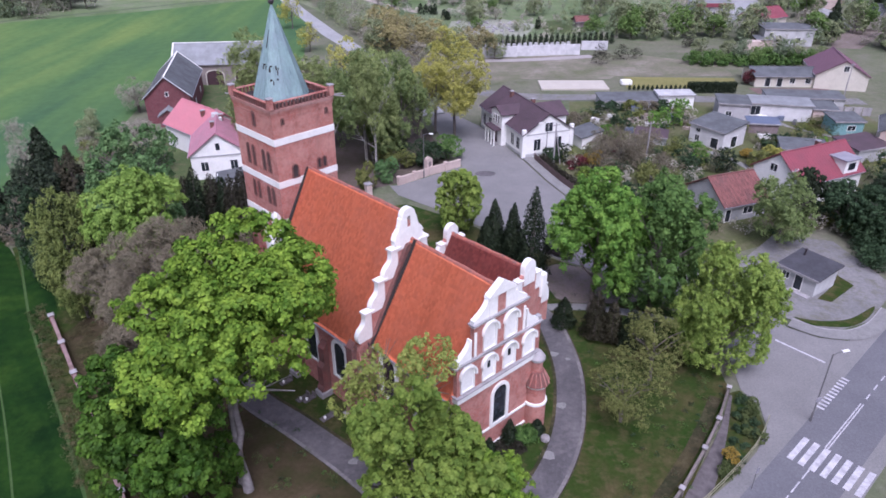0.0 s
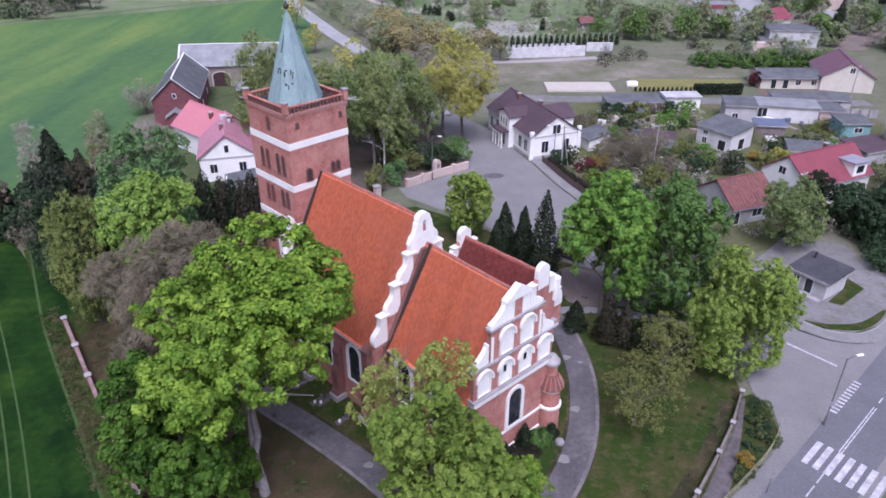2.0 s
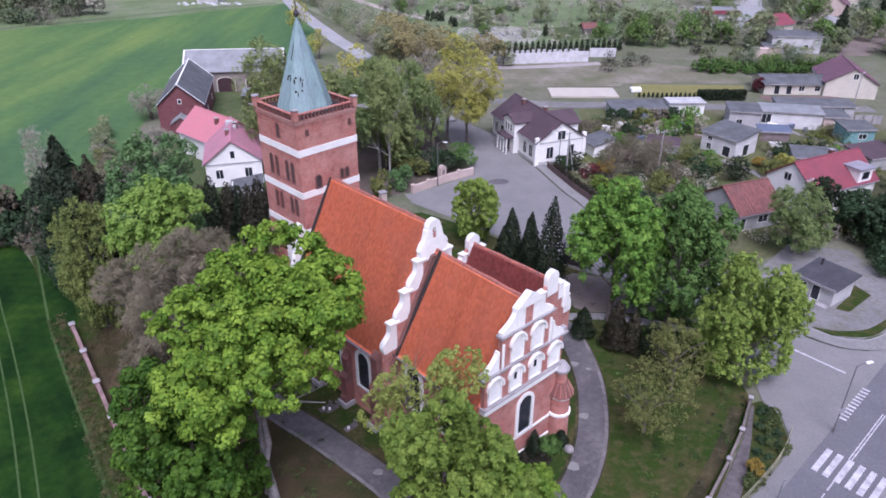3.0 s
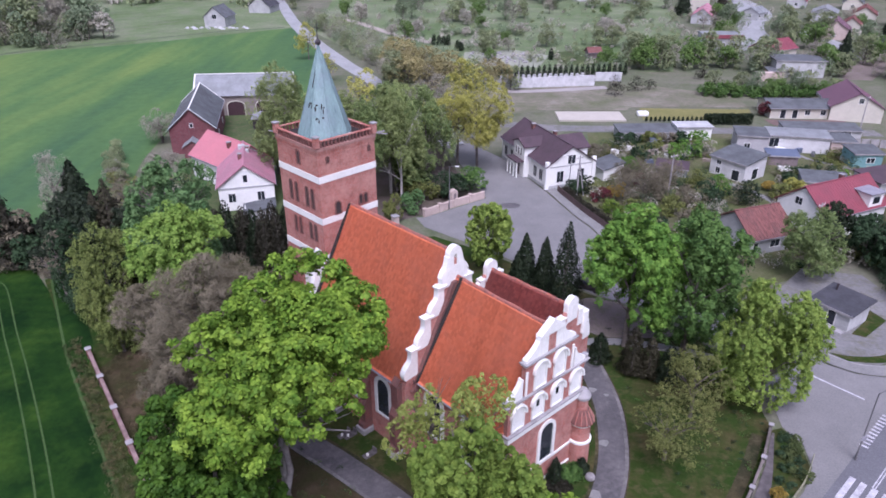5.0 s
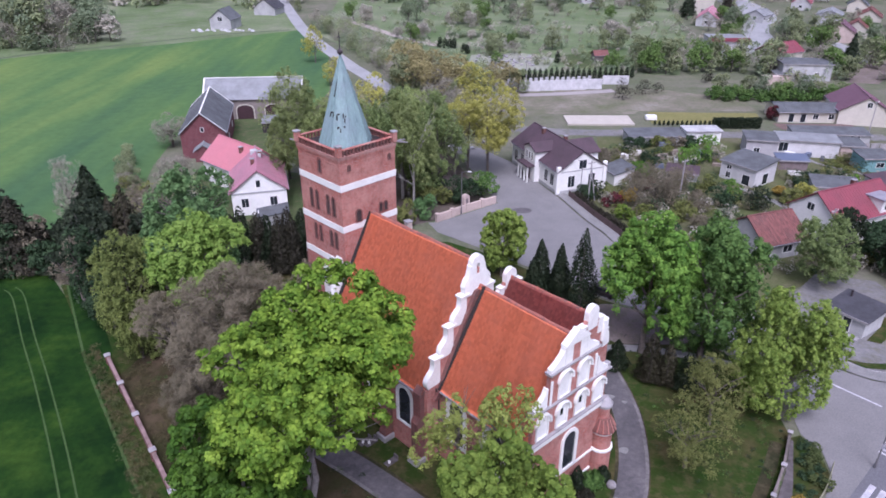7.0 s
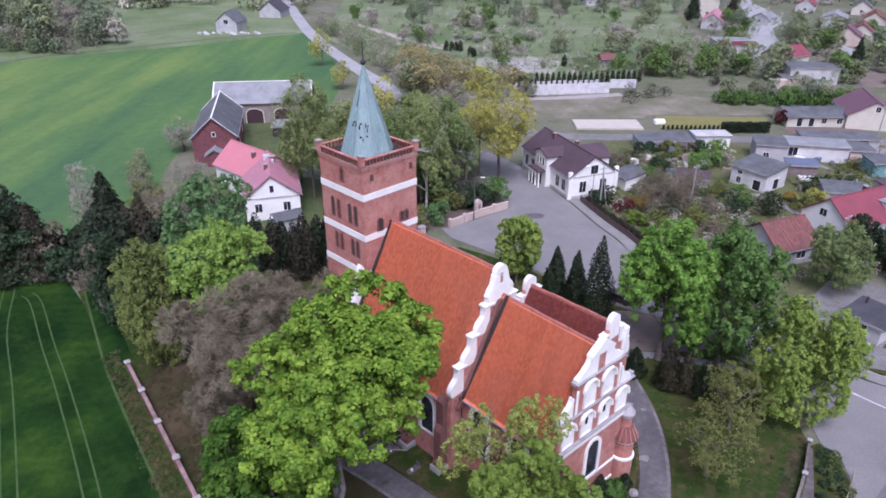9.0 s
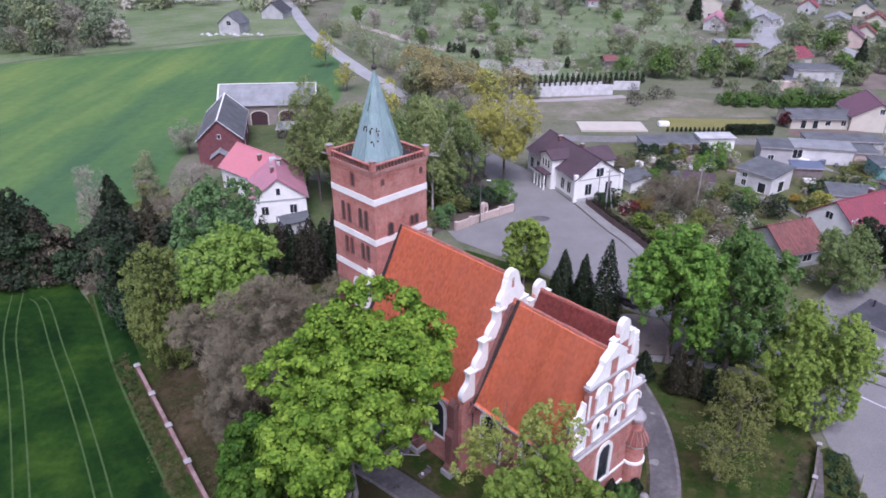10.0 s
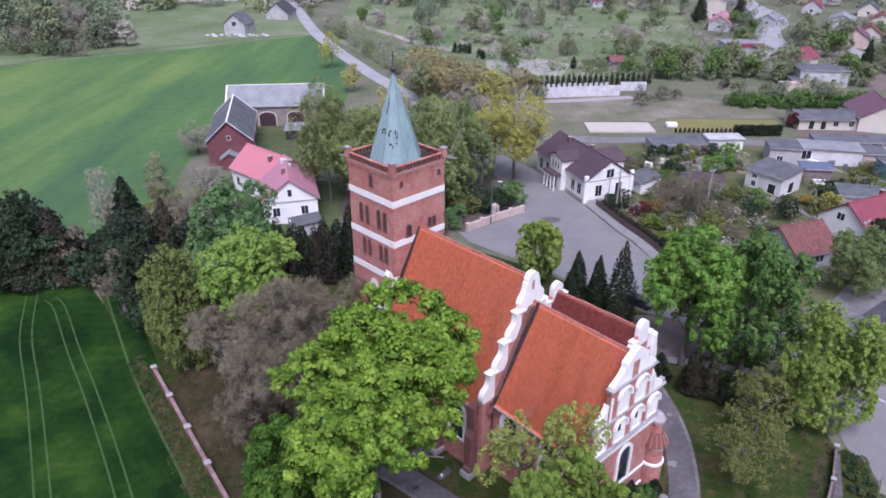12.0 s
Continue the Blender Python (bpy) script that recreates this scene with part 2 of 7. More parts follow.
def glassy(name, tint=(0.02, 0.025, 0.03)):
    m, N, L = nodes_of(name)
    vec = N.new("ShaderNodeTexCoord").outputs["Object"]
    col = ramp(N, L, noise_tex(N, L, vec, 1.3), [(0.3, shades(tint, 0.6)), (0.7, shades(tint, 1.6))])
    finish(N, L, col, 0.12)
    return m


BRICK = brickwork("red_brick", (0.49, 0.16, 0.122), (0.33, 0.1, 0.08), (0.43, 0.29, 0.25), (0.52, 0.28, 0.23), 0.55)
BRICK_DARK = brickwork("dark_brick", (0.26, 0.085, 0.07), (0.19, 0.06, 0.05), (0.2, 0.15, 0.13), (0.13, 0.08, 0.07), 0.5)
PALE_BRICK = brickwork("pale_brick", (0.42, 0.19, 0.15), (0.34, 0.15, 0.12), (0.34, 0.25, 0.22), (0.4, 0.26, 0.23), 0.2)
BARN_BRICK = brickwork("barn_brick", (0.185, 0.052, 0.06), (0.145, 0.042, 0.048), (0.17, 0.11, 0.11), (0.2, 0.08, 0.085), 0.3)
TILE = tiles("clay_tiles", [(0.0, (0.76, 0.195, 0.09)), (0.5, (0.85, 0.226, 0.106)), (1.0, (0.91, 0.262, 0.13))], (0.74, 0.24, 0.15))
TILE_OLD = tiles("old_clay_tiles", [(0.0, (0.24, 0.065, 0.056)), (0.5, (0.31, 0.085, 0.072)), (1.0, (0.38, 0.11, 0.09))], (0.2, 0.085, 0.075))
RIDGE = worn("mortared_ridge_tiles", (0.4, 0.13, 0.09), (0.2, 0.1, 0.085), 0.9, 1.6, 7.0, 1.0, 0.4)
LEAD = worn("dark_lead_flashing", (0.03, 0.024, 0.022), (0.02, 0.016, 0.015), 0.95, 0.8, 5.0, 0.6, 0.1)
# Near-black fill: the dark inside of openings that aren't cut into the wall.
LOUVRE = worn("unlit_louvres", (0.055, 0.045, 0.045), (0.025, 0.02, 0.02), 0.85, 1.2, 9.0, 0.6, 0.3)
PALE_BARK = worn("pale_grey_bark", (0.27, 0.26, 0.258), (0.14, 0.133, 0.13), 0.9, 1.5, 8.0, 0.8, 0.6)
WHITE = worn("white_plaster", (0.82, 0.835, 0.8), (0.64, 0.655, 0.625), 0.85, 0.5, 5.0, 0.45, 0.12)
STONE = worn("grey_coping", (0.36, 0.35, 0.355), (0.21, 0.21, 0.21), 0.9, 0.7, 7.0, 0.8, 0.4)
def copper(name):
    """Verdigris sheets with dark runs down the slope."""
    m, N, L = nodes_of(name)
    vec = N.new("ShaderNodeTexCoord").outputs["Object"]
    mp = N.new("ShaderNodeMapping")
    mp.inputs["Scale"].default_value = (2.2, 2.2, 0.22)
    L.new(vec, mp.inputs[0])
    a = noise_tex(N, L, mp.outputs[0], 1.0, 6.0, 0.7)
    b = noise_tex(N, L, vec, 0.6, 5.0, 0.7)
    c = noise_tex(N, L, vec, 6.0, 4.0, 0.7)
    col = ramp(N, L, a, [(0.28, (0.12, 0.185, 0.195)), (0.5, (0.2, 0.31, 0.305)), (0.72, (0.27, 0.4, 0.375))])
    col = blend(N, L, ramp(N, L, b, [(0.45, (0, 0, 0)), (0.65, (0.7, 0.7, 0.7))]), col, (0.205, 0.275, 0.3))
    col = blend(N, L, 0.4, col, ramp(N, L, c, [(0.3, (0.6, 0.6, 0.6)), (0.7, (1, 1, 1))]), "MULTIPLY")
    finish(N, L, col, 0.6, c, 0.2, 0.02)
    return m


COPPER = copper("verdigris_copper")
DARK = worn("dark_metal", (0.05, 0.04, 0.045), (0.03, 0.025, 0.03), 0.6)
ZINC = worn("zinc_sheet", (0.36, 0.36, 0.4), (0.24, 0.24, 0.27), 0.5, 0.6, 4.0, 0.6, 0.1, 0.3)
PINK_TIN = worn("pink_red_sheet_roof", (0.44, 0.2, 0.25), (0.34, 0.19, 0.225), 0.6, 0.3, 3.0, 0.9, 0.1)
PINK_NEW = worn("fresh_pink_sheet_roof", (0.5, 0.185, 0.21), (0.43, 0.18, 0.2), 0.6, 0.3, 3.0, 0.6, 0.1)
RED_TIN = worn("red_sheet_roof", (0.235, 0.055, 0.072), (0.175, 0.052, 0.065), 0.6, 0.3, 3.0, 0.8, 0.1)
SLATE = worn("dark_plum_roof", (0.085, 0.055, 0.068), (0.055, 0.04, 0.045), 0.75, 0.4, 3.0, 0.7, 0.3)
GREY_ROOF = worn("grey_felt_roof", (0.122, 0.135, 0.142), (0.07, 0.077, 0.08), 0.85, 0.35, 3.0, 0.85, 0.2)
DARK_FELT = worn("dark_felt_roof", (0.066, 0.068, 0.078), (0.04, 0.042, 0.048), 0.9, 0.5, 3.0, 0.8, 0.3)
PALE_ROOF = worn("pale_sheet_roof", (0.25, 0.27, 0.278), (0.17, 0.184, 0.188), 0.75, 0.3, 3.0, 0.85, 0.2)
RUST_TILE = tiles("faded_red_tiles", [(0.0, (0.12, 0.047, 0.043)), (0.5, (0.16, 0.064, 0.056)), (1.0, (0.2, 0.083, 0.07))], (0.1, 0.065, 0.06))
PLUM_TIN = worn("purple_sheet", (0.15, 0.078, 0.105), (0.11, 0.06, 0.08), 0.6)
CREAM = worn("cream_render", (0.56, 0.54, 0.46), (0.44, 0.42, 0.36), 0.85, 0.4, 5.0, 0.5, 0.15)
GREY_RENDER = worn("grey_render", (0.44, 0.455, 0.452), (0.3, 0.312, 0.31), 0.9, 0.4, 5.0, 0.75, 0.2)
BEIGE = worn("beige_pink_render", (0.56, 0.46, 0.41), (0.42, 0.34, 0.3), 0.9, 0.5, 5.0, 0.7, 0.2)
TEAL = worn("turquoise_render", (0.19, 0.38, 0.38), (0.14, 0.29, 0.3), 0.8)
BLUE = worn("blue_tarpaulin", (0.12, 0.15, 0.21), (0.07, 0.09, 0.14), 0.5)
GLASS = glassy("dark_glass")
SHUTTER = worn("grey_brown_shutters", (0.22, 0.18, 0.18), (0.12, 0.1, 0.1), 0.8, 1.0, 8.0, 0.6, 0.3)
BARK = worn("grey_bark", (0.16, 0.14, 0.125), (0.08, 0.07, 0.062), 0.95, 2.0, 12.0, 0.8, 0.8)
BIRCH = worn("pale_birch_bark", (0.5, 0.48, 0.45), (0.15, 0.14, 0.13), 0.85, 3.0, 9.0, 0.7, 0.4)
ASPHALT = turf("asphalt", [(0.3, (0.186, 0.187, 0.184)), (0.7, (0.25, 0.25, 0.244))], (0.205, 0.206, 0.202), 0.15, 0.6, 5.0)
ROAD_DARK = turf("blue_grey_asphalt", [(0.3, (0.132, 0.136, 0.148)), (0.7, (0.172, 0.176, 0.188))], (0.147, 0.151, 0.163), 0.2, 0.6, 5.0)
PATH = turf("tarred_path", [(0.35, (0.092, 0.09, 0.094)), (0.65, (0.138, 0.133, 0.137))], (0.2, 0.192, 0.19), 0.16, 0.5, 2.2)
PATH_EDGE = turf("worn_path_edge", [(0.35, (0.12, 0.116, 0.118)), (0.65, (0.235, 0.226, 0.224))], (0.1, 0.1, 0.08), 0.3, 0.5, 2.2)
PAVING = turf("pale_paving", [(0.3, (0.215, 0.218, 0.212)), (0.7, (0.275, 0.277, 0.268))], (0.18, 0.182, 0.172), 0.3, 0.6, 6.0)
DUST = turf("dusty_yard", [(0.3, (0.165, 0.168, 0.166)), (0.7, (0.245, 0.245, 0.24))], (0.15, 0.15, 0.11), 0.12, 0.8, 2.0)
DIRT = turf("trodden_earth", [(0.3, (0.16, 0.13, 0.115)), (0.7, (0.24, 0.205, 0.19))], (0.15, 0.15, 0.08), 0.15, 0.6, 3.0)
LITTER = turf("leaf_litter", [(0.32, (0.024, 0.034, 0.014)), (0.52, (0.046, 0.043, 0.024)), (0.7, (0.11, 0.092, 0.044))], (0.14, 0.12, 0.07), 0.16, 0.5, 4.0)
PAINT = worn("road_paint", (0.53, 0.53, 0.55), (0.3, 0.3, 0.32), 0.7, 1.2, 9.0, 0.9, 0.2)
GROUND = turf("rough_grass", [(0.3, (0.085, 0.118, 0.06)), (0.5, (0.135, 0.152, 0.094)), (0.7, (0.2, 0.192, 0.15))], (0.19, 0.176, 0.146), 0.05, 0.6, 1.2)
# Grass green kept dark overall; the shade under the trees is in this colour.
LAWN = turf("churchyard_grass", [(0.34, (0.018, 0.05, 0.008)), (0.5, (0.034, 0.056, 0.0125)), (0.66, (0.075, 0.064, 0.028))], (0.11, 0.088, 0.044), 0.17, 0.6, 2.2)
CROP = turf("young_crop", [(0.4, (0.005, 0.023, 0.005)), (0.5, (0.012, 0.042, 0.007)), (0.6, (0.038, 0.086, 0.012))], (0.026, 0.066, 0.01), 0.055, 0.55, 0.9)
CROP_FAR = crop_rows("far_crop", [(0.38, (0.046, 0.108, 0.054)), (0.5, (0.083, 0.162, 0.056)), (0.62, (0.155, 0.228, 0.066))])
YARD_GRASS = turf("yard_grass", [(0.3, (0.05, 0.085, 0.032)), (0.7, (0.1, 0.13, 0.055))], (0.14, 0.12, 0.08), 0.1, 0.6, 1.5)
PALE_ROAD = turf("pale_country_road", [(0.3, (0.3, 0.315, 0.315)), (0.7, (0.38, 0.392, 0.39))], (0.25, 0.26, 0.258), 0.08, 0.6, 2.0)
TRACK = turf("wheel_track", [(0.3, (0.04, 0.085, 0.025)), (0.7, (0.075, 0.125, 0.045))], (0.03, 0.075, 0.018), 0.5, 0.5, 3.0)
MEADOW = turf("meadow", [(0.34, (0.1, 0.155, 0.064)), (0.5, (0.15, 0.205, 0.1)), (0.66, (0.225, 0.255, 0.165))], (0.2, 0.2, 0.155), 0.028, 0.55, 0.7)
YELLOW_LAWN = turf("yellow_green_plot", [(0.3, (0.18, 0.18, 0.066)), (0.7, (0.235, 0.225, 0.095))], (0.155, 0.165, 0.06), 0.1, 0.4, 1.5)
MAPLE = foliage("maple_leaves", (0.022, 0.066, 0.006), (0.094, 0.19, 0.018), (0.235, 0.35, 0.042))
FRESH = foliage("fresh_green_leaves", (0.042, 0.088, 0.012), (0.104, 0.172, 0.025), (0.2, 0.275, 0.05))
BRIGHT = foliage("bright_lime_leaves", (0.062, 0.13, 0.02), (0.15, 0.262, 0.042), (0.255, 0.375, 0.085))
PARK = foliage("mid_green_park_leaves", (0.075, 0.12, 0.045), (0.155, 0.22, 0.074), (0.25, 0.325, 0.115), 0.3)
ASH = foliage("sparse_yellow_green_leaves", (0.125, 0.17, 0.034), (0.21, 0.265, 0.056), (0.31, 0.36, 0.095))
OLIVE = foliage("olive_leaves", (0.0757, 0.0979, 0.0267), (0.134, 0.158, 0.0445), (0.209, 0.227, 0.0712))
HORN = foliage("young_hornbeam_leaves", (0.064, 0.094, 0.024), (0.126, 0.168, 0.042), (0.21, 0.255, 0.072))
CHESTNUT = foliage("chestnut_leaves", (0.0285, 0.0846, 0.0125), (0.089, 0.205, 0.0303), (0.191, 0.325, 0.0552))
SOFT = foliage("soft_mid_green_leaves", (0.049, 0.0979, 0.0285), (0.102, 0.178, 0.0445), (0.16, 0.258, 0.0712))
# Maple green darkened: shade under the big crown is put into the colour.
SHADE_MAPLE = foliage("shaded_maple_leaves", (0.014, 0.046, 0.005), (0.042, 0.112, 0.011), (0.104, 0.2, 0.024))
OFF_WHITE = worn("dirty_white_render", (0.48, 0.495, 0.495), (0.33, 0.343, 0.34), 0.9, 0.4, 5.0, 0.85, 0.2)
PALE_WALL = worn("pale_grey_white_render", (0.6, 0.61, 0.605), (0.44, 0.45, 0.445), 0.9, 0.4, 5.0, 0.8, 0.2)
PALE_GREY = worn("pale_lavender_grey_render", (0.42, 0.42, 0.43), (0.32, 0.32, 0.33), 0.9, 0.4, 5.0, 0.8, 0.2)
WHITEWASH = worn("dull_whitewash", (0.58, 0.59, 0.6), (0.42, 0.43, 0.44), 0.9, 0.5, 4.0, 0.8, 0.2)
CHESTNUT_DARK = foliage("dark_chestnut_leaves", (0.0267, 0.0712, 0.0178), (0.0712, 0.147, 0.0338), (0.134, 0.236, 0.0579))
DEEP = foliage("deep_green_leaves", (0.015, 0.032, 0.015), (0.028, 0.058, 0.025), (0.058, 0.1, 0.046))
BLUE_GREEN = foliage("blue_green_leaves", (0.036, 0.098, 0.034), (0.092, 0.182, 0.063), (0.17, 0.285, 0.106))
NEEDLES = foliage("dark_needles", (0.0107, 0.0196, 0.0107), (0.0196, 0.0338, 0.016), (0.0356, 0.049, 0.0249), 0.1)
NIGHT_GREEN = foliage("blackish_green_leaves", (0.012, 0.022, 0.012), (0.024, 0.038, 0.02), (0.046, 0.062, 0.034), 0.1)
DARK_YEW = foliage("dark_brownish_yew", (0.024, 0.024, 0.014), (0.036, 0.035, 0.02), (0.056, 0.052, 0.03), 0.1)
BROWN_NEEDLES = foliage("brownish_needles", (0.02, 0.021, 0.014), (0.034, 0.033, 0.022), (0.056, 0.052, 0.034), 0.1)
TWIGS = foliage("grey_twigs", (0.1, 0.09, 0.058), (0.15, 0.135, 0.09), (0.205, 0.185, 0.128), 0.15)
WILLOW = foliage("soft_green_leaves", (0.13, 0.175, 0.062), (0.23, 0.295, 0.104), (0.34, 0.41, 0.16), 0.35)
LIME = foliage("lime_leaves", (0.075, 0.138, 0.024), (0.165, 0.255, 0.044), (0.275, 0.37, 0.078))
YELLOW = foliage("yellow_green_leaves", (0.24, 0.245, 0.058), (0.375, 0.385, 0.09), (0.5, 0.495, 0.14), 0.3)
# FAR_ foliage is paled and greyed: distance haze is put into its colours.
FAR_OLIVE = foliage("haze_paled_leaves", (0.115, 0.155, 0.072), (0.2, 0.245, 0.12), (0.3, 0.34, 0.18))
FAR_GREEN = foliage("haze_greyed_leaves", (0.105, 0.15, 0.09), (0.175, 0.235, 0.135), (0.25, 0.315, 0.185))
BUDS = foliage("amber_brown_buds", (0.18, 0.165, 0.075), (0.275, 0.25, 0.11), (0.37, 0.335, 0.155), 0.2)
FAR_TWIGS = foliage("haze_paled_twigs", (0.184, 0.179, 0.131), (0.262, 0.254, 0.194), (0.349, 0.335, 0.267), 0.2)
AMBER = foliage("amber_young_leaves", (0.116, 0.165, 0.0338), (0.205, 0.258, 0.0534), (0.303, 0.343, 0.089))
BLOSSOM = foliage("pale_blossom", (0.233, 0.228, 0.17), (0.369, 0.359, 0.291), (0.533, 0.514, 0.446), 0.2)
WINE = foliage("wine_red_leaves", (0.0623, 0.0133, 0.0178), (0.107, 0.0267, 0.0312), (0.16, 0.0445, 0.0445), 0.2)
GOLD = foliage("golden_leaves", (0.18, 0.13, 0.02), (0.26, 0.185, 0.036), (0.34, 0.25, 0.06), 0.2)
VERGE_LEAVES = foliage("dull_verge_leaves", (0.032, 0.05, 0.016), (0.06, 0.084, 0.027), (0.1, 0.125, 0.042))
STRAW = foliage("dry_grass_blades", (0.05, 0.048, 0.022), (0.09, 0.08, 0.038), (0.145, 0.125, 0.06), 0.15)

# ---- ground, fields, roads ----
sheet("ground", [(-2500, -600), (2500, -600), (2500, 4000), (-2500, 4000)], -0.06, GROUND, "rough spring grass and bare earth", "ground")
sheet("ground_churchyard", [(-63, 88), (-51.4, 71.5), (-31.6, 42.5), (-16.5, 21), (8, 30), (21.5, 42.5), (27.5, 51.5), (30.5, 57), (31, 68), (25, 78), (15.4, 85.0), (2, 97.5), (-6, 103), (-30, 96), (-44, 92), (-58, 92)], 0.0, LAWN, "churchyard grass with tree shade in its dark green, and bare patches", "ground")
sheet("ground_field", [(-420, 60), (-420, 90), (-66, 91), (-60, 84), (-51, 70.5), (-31.3, 43), (-16, 21), (-16, -150), (-420, -150)], -0.02, CROP, "dark green field of young crop", "field")
sheet("ground_far_field", [(-69, 312), (-50, 262), (-41, 205), (-42, 186), (-73, 182), (-69, 140), (-63, 112), (-69, 95), (-420, 94), (-700, 120), (-500, 190), (-300, 205), (-170, 245), (-152, 258), (-120, 275)], -0.02, CROP_FAR, "bright green field of young crop", "field")
sheet("ground_meadow", [(-69, 305), (-120, 265), (-150, 248), (-600, 170), (-600, 520), (-110, 520), (-100, 420)], -0.03, MEADOW, "pale green meadow behind the field", "meadow")
sheet("ground_far_meadow", [(-60, 300), (-20, 225), (12, 228), (70, 226), (95, 300), (120, 420), (90, 600), (-80, 600)], -0.03, MEADOW, "meadow with orchard grass", "meadow")


def strip(path, width, z, material, name, label="", category="", kind="structure", parent=None):
    """A ribbon of ground along a path."""
    vs, fs = [], []
    pts = [Vector((*p, 0)) for p in path]
    for i, p in enumerate(pts):
        d = (pts[min(i + 1, len(pts) - 1)] - pts[max(i - 1, 0)]).normalized()
        n = Vector((-d.y, d.x, 0)) * width / 2
        vs += [p + n, p - n]
    for i in range(len(pts) - 1):
        fs.append((2 * i + 1, 2 * i + 3, 2 * i + 2, 2 * i))
    ob = arrays(name, np.array([(v.x, v.y, z) for v in vs]), np.array(fs), material, parent)
    return tagged(ob, label, category, "", kind)


def smooth(path, n=5):
    """A rounder path through the same points."""
    out = []
    P = [Vector(p) for p in path]
    for i in range(len(P) - 1):
        a, b, c, d = P[max(i - 1, 0)], P[i], P[i + 1], P[min(i + 2, len(P) - 1)]
        for k in range(n):
            t = k / n
            out.append(tuple(0.5 * ((2 * b) + (c - a) * t + (2 * a - 5 * b + 4 * c - d) * t * t + (3 * b - a - 3 * c + d) * t ** 3)))
    return out + [tuple(P[-1])]


for track in ([(-74, 90), (-72.7, 86.9), (-67.9, 76.7), (-60.5, 64.9), (-51.2, 49.3), (-40, 30)], [(-70, 87), (-67.4, 84.6), (-60.2, 74.1), (-53.7, 65), (-43.2, 49.4), (-30, 28)]):
    for side in (-0.62, 0.62):
        strip(smooth([(x + side, y + side * 0.6) for x, y in track]), 0.2, 0.0, TRACK, "ground_wheel_track", "flattened wheel track through the crop", "wheel track")
sheet("ground_field_edge", [(-62, 88), (-53, 73.2), (-47.6, 65), (-46.4, 65.6), (-48.2, 71.5), (-53.5, 80), (-57.5, 88)], 0.004, CROP, "shaded green edge of the field under the trees", "field")
strip(smooth([(-62, 88), (-53, 73.2), (-47.6, 65), (-33, 44.5), (-18, 22)]), 0.3, 0.005, TRACK, "ground_field_margin", "strip of dry weeds along the field", "field margin")

STREET = [(8, 142), (15.2, 122.6), (18.4, 112), (20.6, 106.4), (22.9, 98.6), (29, 89), (36, 80), (41, 72), (41.6, 68.1), (44.5, 66), (47.5, 65.4), (51.5, 66.8), (54, 69), (75, 90), (82, 83), (54.5, 58.5), (38, 43.2), (24, 30), (14, 30), (23.7, 42.4), (26.6, 44.7), (29.9, 47.9), (32.1, 50.9), (32.7, 54.1), (31.7, 56.8), (33, 66), (27, 77.5), (16.6, 84.6), (2, 98.5), (-7.6, 106.5), (-9.3, 110.5), (-7.6, 110.6), (3.6, 119.4), (1.5, 128), (-4, 150), (1.5, 152)]
sheet("road_square", STREET, 0.02, ASPHALT, "pale worn asphalt of the village street", "road")
strip(smooth([(-2, 150), (-14, 185), (-29.8, 220), (-41.6, 245), (-69.3, 314), (-105, 430), (-150, 560)]), 5.5, 0.02, PALE_ROAD, "road_country", "straight country road between trees", "road")
strip([(20, 32.6), (30.4, 42.2), (43.2, 54.1), (52, 62.4), (80, 88.5), (150, 150)], 6.0, 0.045, ROAD_DARK, "road_main", "blue-grey asphalt of the main road", "road")
strip(smooth([(73, 147.4), (74.3, 141.7), (77.3, 138.7), (81, 135)]), 1.0, 0.02, PAVING, "pavement_yard_path", "pale trodden path across the yard", "path")
strip(smooth([(52, 127), (54, 124.6), (55.8, 120.8), (56.9, 117)]), 1.3, 0.02, PAVING, "pavement_garden_path", "pale path between the gardens", "path")
sheet("ground_yard_lawn", [(74.6, 141), (82, 137.4), (88, 139), (86, 145), (79, 146)], 0.012, LAWN, "green mown lawn behind the sheds", "lawn")
strip(smooth([(8, 168), (18, 165), (28, 163.5), (45, 163.5), (62, 162), (100, 160)]), 5.0, 0.02, DUST, "road_lane", "gravel lane behind the gardens", "road")
strip(smooth([(95, 250), (128, 305), (152, 380), (168, 440), (190, 560)]), 8.0, 0.02, PALE_ROAD, "road_far", "far street between houses", "road")
sheet("road_patch", [(7.7 + 1.9 * math.cos(0.52 * k), 115.9 + 1.3 * math.sin(0.52 * k)) for k in range(12)], 0.03, PATH, "darker repair patch in the asphalt", "road patch")


def kerbed(path, width, name, label):
    """A raised pavement strip with a kerb along its road side."""
    strip(path, width, 0.14, PAVING, name, label, "pavement")
    pts = [Vector((*p, 0)) for p in path]
    vs, fs = [], []
    for i, p in enumerate(pts):
        d = (pts[min(i + 1, len(pts) - 1)] - pts[max(i - 1, 0)]).normalized()
        n = Vector((-d.y, d.x, 0))
        a, b = p - n * (width / 2), p - n * (width / 2 + 0.15)
        vs += [(a.x, a.y, 0.0), (a.x, a.y, 0.15), (b.x, b.y, 0.15), (b.x, b.y, 0.0)]
    for i in range(len(pts) - 1):
        for k in range(3):
            fs.append((4 * i + k, 4 * i + k + 1, 4 * i + k + 5, 4 * i + k + 4))
    tagged(arrays("kerb", np.array(vs), np.array(fs), STONE), "grey concrete kerbstones", "kerb", "", "structure")


